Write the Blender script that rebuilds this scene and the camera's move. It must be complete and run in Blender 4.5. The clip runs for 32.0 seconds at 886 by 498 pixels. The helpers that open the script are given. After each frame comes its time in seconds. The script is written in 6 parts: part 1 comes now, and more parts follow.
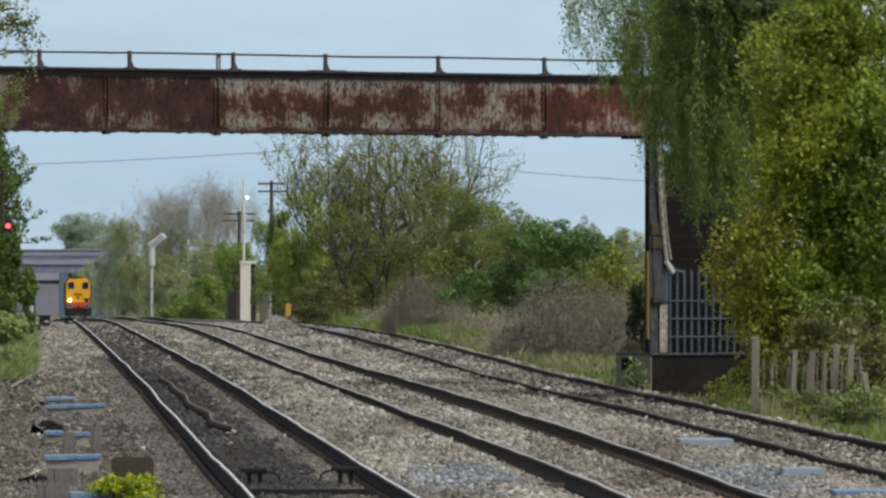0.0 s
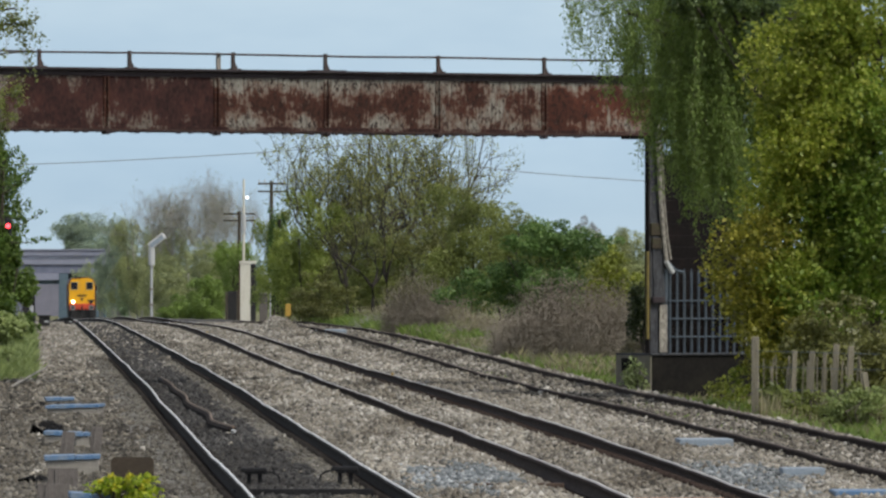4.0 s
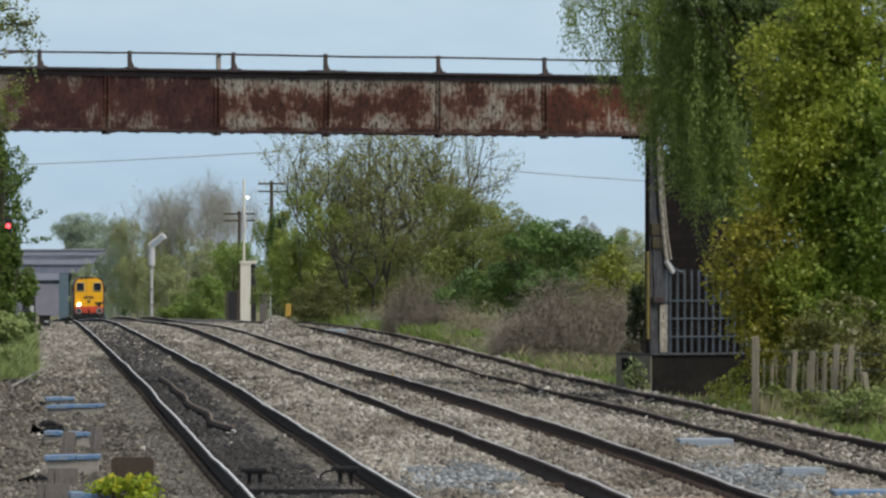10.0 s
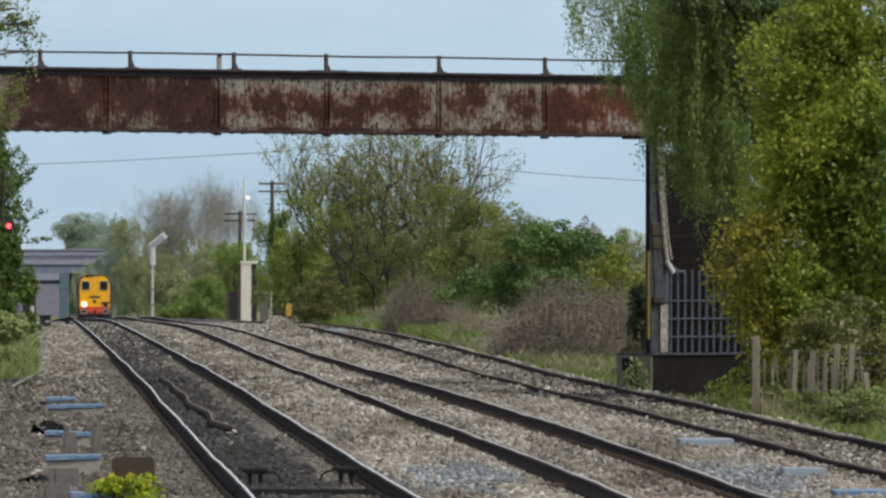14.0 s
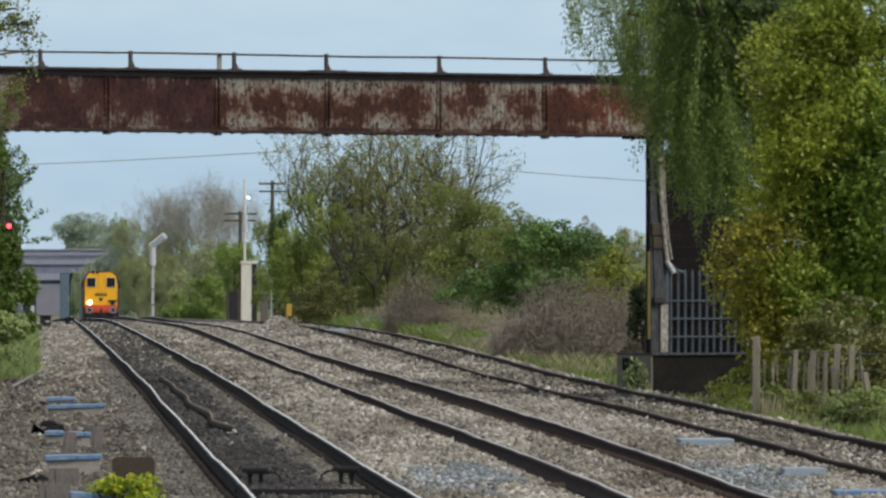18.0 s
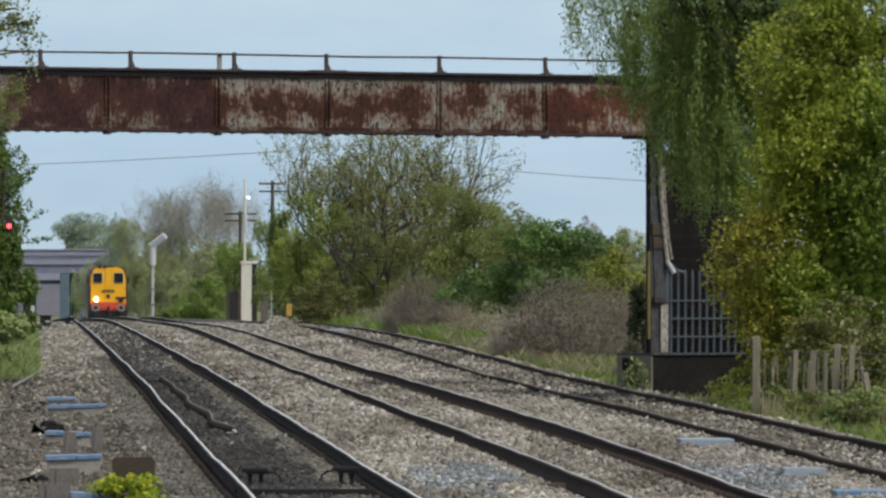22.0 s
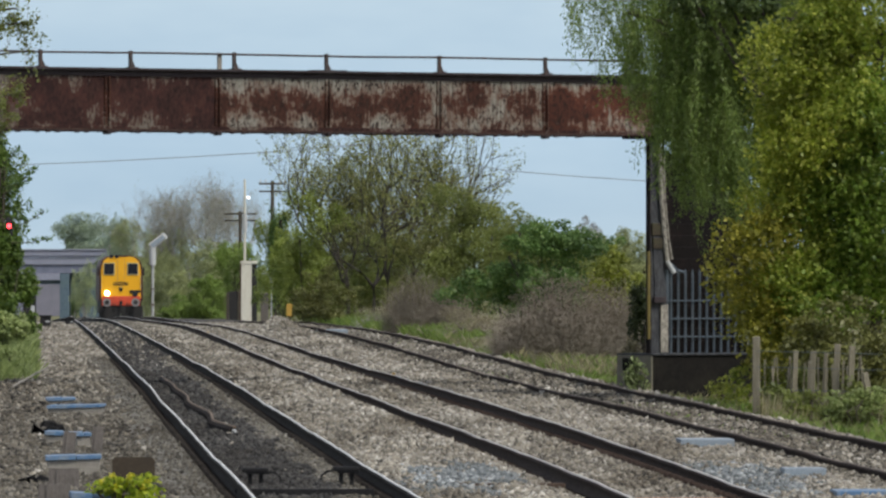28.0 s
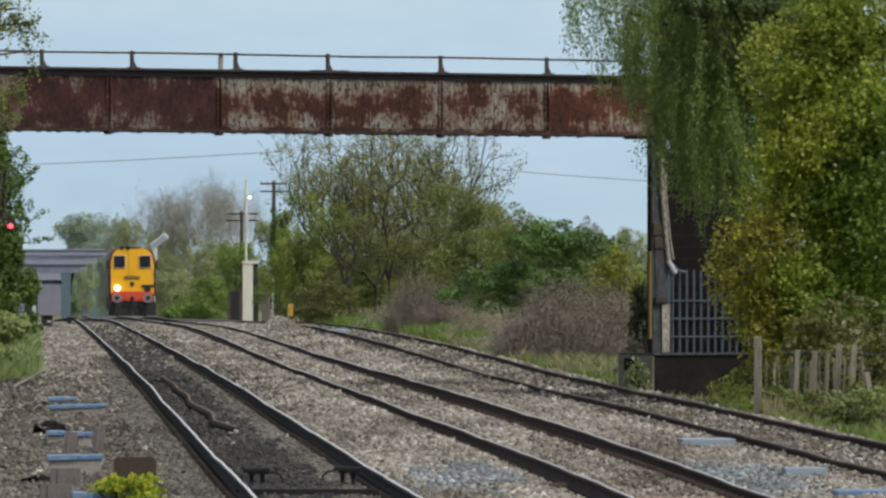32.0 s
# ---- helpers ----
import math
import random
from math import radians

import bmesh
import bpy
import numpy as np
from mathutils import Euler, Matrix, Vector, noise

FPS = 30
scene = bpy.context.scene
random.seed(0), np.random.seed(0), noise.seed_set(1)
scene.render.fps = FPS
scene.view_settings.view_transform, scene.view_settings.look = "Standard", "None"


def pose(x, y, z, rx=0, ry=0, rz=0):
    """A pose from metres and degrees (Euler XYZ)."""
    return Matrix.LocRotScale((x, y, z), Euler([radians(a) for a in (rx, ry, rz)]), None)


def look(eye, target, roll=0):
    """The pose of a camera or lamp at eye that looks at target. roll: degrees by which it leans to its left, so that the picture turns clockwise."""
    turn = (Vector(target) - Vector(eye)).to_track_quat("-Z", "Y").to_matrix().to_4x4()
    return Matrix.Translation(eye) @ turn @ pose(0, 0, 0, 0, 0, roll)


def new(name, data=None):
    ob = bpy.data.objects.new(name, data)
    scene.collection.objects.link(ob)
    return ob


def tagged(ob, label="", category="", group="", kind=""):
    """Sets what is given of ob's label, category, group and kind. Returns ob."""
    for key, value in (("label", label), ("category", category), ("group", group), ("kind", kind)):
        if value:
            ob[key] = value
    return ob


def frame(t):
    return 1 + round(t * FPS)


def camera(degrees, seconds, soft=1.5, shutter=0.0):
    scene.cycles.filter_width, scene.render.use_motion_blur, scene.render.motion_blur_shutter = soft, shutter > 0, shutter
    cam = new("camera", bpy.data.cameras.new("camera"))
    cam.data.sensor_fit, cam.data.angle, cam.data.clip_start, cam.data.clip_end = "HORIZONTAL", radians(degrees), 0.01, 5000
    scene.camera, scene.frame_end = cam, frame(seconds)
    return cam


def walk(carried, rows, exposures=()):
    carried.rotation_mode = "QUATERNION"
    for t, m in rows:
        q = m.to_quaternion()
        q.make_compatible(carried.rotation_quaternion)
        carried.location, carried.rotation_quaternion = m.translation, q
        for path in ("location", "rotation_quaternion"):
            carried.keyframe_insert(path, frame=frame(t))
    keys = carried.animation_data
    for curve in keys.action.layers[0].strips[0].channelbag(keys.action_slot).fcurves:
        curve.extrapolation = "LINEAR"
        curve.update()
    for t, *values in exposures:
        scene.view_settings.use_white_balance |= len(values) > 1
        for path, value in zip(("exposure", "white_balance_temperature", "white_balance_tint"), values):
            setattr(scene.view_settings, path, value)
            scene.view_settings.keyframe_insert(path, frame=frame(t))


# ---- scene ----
# A level stretch of three railway tracks under a rusty footbridge, seen along a long lens. y runs away along the line, x to the right.
EYE = 2.03


def gaze(lean):
    """The standing camera's pose, turned to its left by that many hundredths of a millirad."""
    return look((0, 0, EYE), (-lean * 0.01, 1000, EYE + 2.807))


cam = camera(6.0, 32.0, soft=2.5)
walk(cam, [(0, gaze(-10)), (1, gaze(-10.5)), (1.8, gaze(-15)), (3, gaze(-13)), (5.5, gaze(-10)), (9, gaze(-9)), (13, gaze(-8)), (14.2, gaze(-1.5)),
           (16.5, gaze(0)), (19, gaze(1)), (22, gaze(1.5)), (24.5, gaze(5)), (25.3, gaze(3)), (28, gaze(1.5)), (29.5, gaze(5)), (30.1, gaze(10)),
           (30.6, gaze(16)), (31, gaze(14)), (32, gaze(18))])

# ---- light: a bright, thinly clouded spring sky ----
world = bpy.data.worlds.new("sky")
scene.world = world
world.use_nodes = True
wn = world.node_tree
wn.nodes.clear()
sky = wn.nodes.new("ShaderNodeTexSky")
sky.sky_type, sky.sun_disc = "NISHITA", False
sky.sun_elevation, sky.sun_rotation = radians(55), radians(138)
sky.air_density, sky.dust_density, sky.ozone_density = 1.0, 1.2, 1.0
wbg = wn.nodes.new("ShaderNodeBackground")
wbg.inputs["Strength"].default_value = 0.13
wout = wn.nodes.new("ShaderNodeOutputWorld")
veil = wn.nodes.new("ShaderNodeHueSaturation")  # thin cloud greys the blue
veil.inputs["Saturation"].default_value = 0.5
wn.links.new(sky.outputs[0], veil.inputs["Color"])
wn.links.new(veil.outputs[0], wbg.inputs[0])
wn.links.new(wbg.outputs[0], wout.inputs[0])
sun_data = bpy.data.lights.new("sun", "SUN")
sun_data.energy, sun_data.angle, sun_data.color = 2.3, radians(14), (1.0, 0.95, 0.86)
sun = new("sun", sun_data)
sun.matrix_basis = look((0, 0, 0), (-0.38, 0.42, -0.82))
scene.view_settings.exposure = 0.35


# ---- materials ----
def shader(name):
    m = bpy.data.materials.new(name)
    m.use_nodes = True
    nt = m.node_tree
    return m, nt, nt.nodes["Principled BSDF"]


def node(nt, kind, **sockets):
    n = nt.nodes.new(kind)
    for k, v in sockets.items():
        n.inputs[k.replace("_", " ")].default_value = v
    return n


def ramp(nt, source, stops):
    n = nt.nodes.new("ShaderNodeValToRGB")
    el = n.color_ramp.elements
    while len(el) < len(stops):
        el.new(0.5)
    for e, (at, c) in zip(el, stops):
        e.position, e.color = at, (*c, 1)
    nt.links.new(source, n.inputs[0])
    return n.outputs[0]


def coords(nt, stretch=(1, 1, 1), space="Object"):
    if space == "World":
        source = nt.nodes.new("ShaderNodeNewGeometry").outputs["Position"]
    else:
        source = nt.nodes.new("ShaderNodeTexCoord").outputs["Object"]
    n = nt.nodes.new("ShaderNodeMapping")
    n.inputs["Scale"].default_value = stretch
    nt.links.new(source, n.inputs[0])
    return n.outputs[0]


def noise_tex(nt, at, scale, detail=4.0, rough=0.6):
    n = node(nt, "ShaderNodeTexNoise", Scale=scale, Detail=detail, Roughness=rough)
    nt.links.new(at, n.inputs["Vector"])
    return n.outputs["Fac"]


def blend(nt, fac, a, b, mode="MIX"):
    n = nt.nodes.new("ShaderNodeMix")
    n.data_type, n.blend_type = "RGBA", mode
    for socket, v in ((n.inputs[0], fac), (n.inputs[6], a), (n.inputs[7], b)):
        if isinstance(v, bpy.types.NodeSocket):
            nt.links.new(v, socket)
        elif isinstance(v, tuple):
            socket.default_value = (*v, 1)
        else:
            socket.default_value = v
    return n.outputs[2]


def relief(nt, bsdf, height, strength, distance):
    n = node(nt, "ShaderNodeBump", Strength=strength, Distance=distance)
    nt.links.new(height, n.inputs["Height"])
    nt.links.new(n.outputs[0], bsdf.inputs["Normal"])


def worn(name, a, b, dirt, scale=3.0, fine=30.0, rough=0.8, metal=0.0, stretch=(1, 1, 1), amount=0.5, bump=0.01, space="Object", gloss=0.35):
    """Two tones of one surface with blotches and a third tone of dirt, grain in the relief."""
    m, nt, p = shader(name)
    at = coords(nt, stretch, space)
    big, small = noise_tex(nt, at, scale), noise_tex(nt, at, fine, 6.0)
    tone = ramp(nt, small, [(0.3, a), (0.7, b)])
    mask = ramp(nt, big, [(0.62 - 0.25 * amount, (0, 0, 0)), (0.72, (amount,) * 3)])
    nt.links.new(blend(nt, mask, tone, dirt), p.inputs["Base Color"])
    p.inputs["Roughness"].default_value, p.inputs["Metallic"].default_value = rough, metal
    p.inputs["Specular IOR Level"].default_value = gloss
    relief(nt, p, small, 0.6, bump)
    return m


def leafy(name, dark, mid, light, through_light=0.35, rough=0.45):
    """Leaves: each leaf its own tone, light coming through."""
    m, nt, p = shader(name)
    isle = nt.nodes.new("ShaderNodeNewGeometry").outputs["Random Per Island"]
    patch = noise_tex(nt, coords(nt, space="World"), 1.1, 3.0)
    tone = ramp(nt, isle, [(0.0, dark), (0.5, mid), (1.0, light)])
    tone2 = blend(nt, ramp(nt, patch, [(0.35, (0, 0, 0)), (0.7, (0.55,) * 3)]), tone, mid)
    # random bright and dark patches stand for lit and shadowed foliage
    crown_light = ramp(nt, noise_tex(nt, coords(nt, space="World"), 0.75, 2.0), [(0.3, (0.72, 0.74, 0.78)), (0.7, (1.18, 1.16, 1.08))])
    tone2 = blend(nt, 1.0, tone2, crown_light, "MULTIPLY")
    nt.links.new(tone2, p.inputs["Base Color"])
    p.inputs["Roughness"].default_value, p.inputs["Specular IOR Level"].default_value = rough, 0.4
    t = nt.nodes.new("ShaderNodeBsdfTranslucent")
    nt.links.new(tone2, t.inputs[0])
    mix = node(nt, "ShaderNodeMixShader")
    mix.inputs[0].default_value = through_light
    nt.links.new(p.outputs[0], mix.inputs[1])
    nt.links.new(t.outputs[0], mix.inputs[2])
    nt.links.new(mix.outputs[0], nt.nodes["Material Output"].inputs[0])
    return m


def plain(name, c, rough=0.6, metal=0.0, glow=0.0):
    m, nt, p = shader(name)
    small = noise_tex(nt, coords(nt), 14.0)
    nt.links.new(ramp(nt, small, [(0.3, tuple(v * 0.85 for v in c)), (0.7, tuple(min(1, v * 1.12) for v in c))]), p.inputs["Base Color"])
    p.inputs["Roughness"].default_value, p.inputs["Metallic"].default_value = rough, metal
    if glow:
        p.inputs["Emission Color"].default_value, p.inputs["Emission Strength"].default_value = (*c, 1), glow
    return m


def rusty_paint(name, paint, paint_dirty, rust, rust_dark, reach):
    """Peeling paint over rust: flaking areas, vertical runs, pale paint left mostly along the top."""
    m, nt, p = shader(name)

    def sums(a, b, op="ADD"):
        n = nt.nodes.new("ShaderNodeMath")
        n.operation = op
        for k, v in enumerate((a, b)):
            if isinstance(v, float):
                n.inputs[k].default_value = v
            else:
                nt.links.new(v, n.inputs[k])
        return n.outputs[0]

    at = coords(nt)
    area = noise_tex(nt, coords(nt, (0.95, 0.95, 1.0)), 1.5, 4.0, 0.6)
    run = noise_tex(nt, coords(nt, (10.0, 10.0, 1.7)), 1.7, 6.0, 0.68)
    speck = noise_tex(nt, coords(nt, (2.0, 2.0, 1.2)), 9.0, 6.0, 0.65)
    info = nt.nodes.new("ShaderNodeObjectInfo")
    shift = node(nt, "ShaderNodeMapRange")
    shift.inputs["To Min"].default_value, shift.inputs["To Max"].default_value = -0.07, 0.09
    nt.links.new(info.outputs["Random"], shift.inputs["Value"])
    sep = nt.nodes.new("ShaderNodeSeparateXYZ")
    nt.links.new(at, sep.inputs[0])
    # rust creeps up from the bottom angle and spreads over the middle of the plate; paint holds below the top flange
    rise = [(0.0, 0.62), (0.10, 0.40), (0.20, 0.34), (0.38, 0.56), (0.62, 0.58), (0.78, 0.36), (0.90, 0.12), (1.0, 0.05)]
    span = sums(sep.outputs["Z"], 1.13, "DIVIDE")
    high = sums(sums(ramp(nt, span, [(z, (v, v, v)) for z, v in rise]), -0.45), 0.42, "MULTIPLY")
    total = sums(sums(sums(area, 0.95, "MULTIPLY"), sums(run, 0.42, "MULTIPLY")), sums(sums(speck, 0.40, "MULTIPLY"), sums(high, shift.outputs[0])))
    mask = ramp(nt, total, [(reach - 0.03, (0, 0, 0)), (reach + 0.03, (1, 1, 1))])
    fine = noise_tex(nt, coords(nt, (9.0, 9.0, 0.9)), 2.6, 6.0, 0.7)
    orange = tuple(v * k for v, k in zip(rust, (1.45, 1.9, 1.7)))
    rust_tone = blend(nt, 0.5, ramp(nt, speck, [(0.38, rust_dark), (0.52, rust), (0.70, orange)]), ramp(nt, area, [(0.36, tuple(v * 1.35 for v in rust)), (0.56, rust_dark)]))
    stained = blend(nt, ramp(nt, total, [(reach - 0.16, (0, 0, 0)), (reach - 0.02, (0.75,) * 3)]), ramp(nt, fine, [(0.36, paint_dirty), (0.58, paint)]), orange)
    paint_tone = blend(nt, ramp(nt, speck, [(0.52, (0, 0, 0)), (0.60, (0.95,) * 3)]), stained, rust_dark)
    nt.links.new(blend(nt, mask, paint_tone, rust_tone), p.inputs["Base Color"])
    nt.links.new(ramp(nt, mask, [(0, (0.55,) * 3), (1, (0.95,) * 3)]), p.inputs["Roughness"])
    p.inputs["Specular IOR Level"].default_value = 0.2
    relief(nt, p, blend(nt, 0.6, mask, speck), 0.7, 0.008)
    return m


def stones(name, tones):
    """Crushed stone: every stone has its own tone."""
    m, nt, p = shader(name)
    isle = nt.nodes.new("ShaderNodeNewGeometry").outputs["Random Per Island"]
    at = coords(nt, space="World")
    tone = ramp(nt, isle, [(i / (len(tones) - 1), c) for i, c in enumerate(tones)])
    wash = ramp(nt, noise_tex(nt, coords(nt, (1, 0.12, 1), "World"), 0.6, 5.0), [(0.32, (0.50, 0.46, 0.40)), (0.5, (0.96, 0.95, 0.92)), (0.66, (1.42, 1.42, 1.4))])
    nt.links.new(blend(nt, 1.0, tone, wash, "MULTIPLY"), p.inputs["Base Color"])
    p.inputs["Roughness"].default_value = 0.9
    relief(nt, p, noise_tex(nt, at, 70.0, 4.0), 0.4, 0.01)
    return m


def gravel_floor(name, a, b, c):
    m, nt, p = shader(name)
    at = coords(nt, space="World")
    v = node(nt, "ShaderNodeTexVoronoi", Scale=17.0)
    nt.links.new(at, v.inputs["Vector"])
    sep = nt.nodes.new("ShaderNodeSeparateColor")
    nt.links.new(v.outputs["Color"], sep.inputs[0])
    tone = ramp(nt, sep.outputs[0], [(0.0, a), (0.5, b), (1.0, c)])
    big = noise_tex(nt, coords(nt, (1, 0.2, 1), "World"), 0.8, 4.0)
    nt.links.new(blend(nt, 1.0, tone, ramp(nt, big, [(0.3, (0.65, 0.62, 0.58)), (0.7, (1.15, 1.12, 1.08))]), "MULTIPLY"), p.inputs["Base Color"])
    p.inputs["Roughness"].default_value = 0.95
    relief(nt, p, v.outputs["Distance"], 1.0, 0.03)
    return m


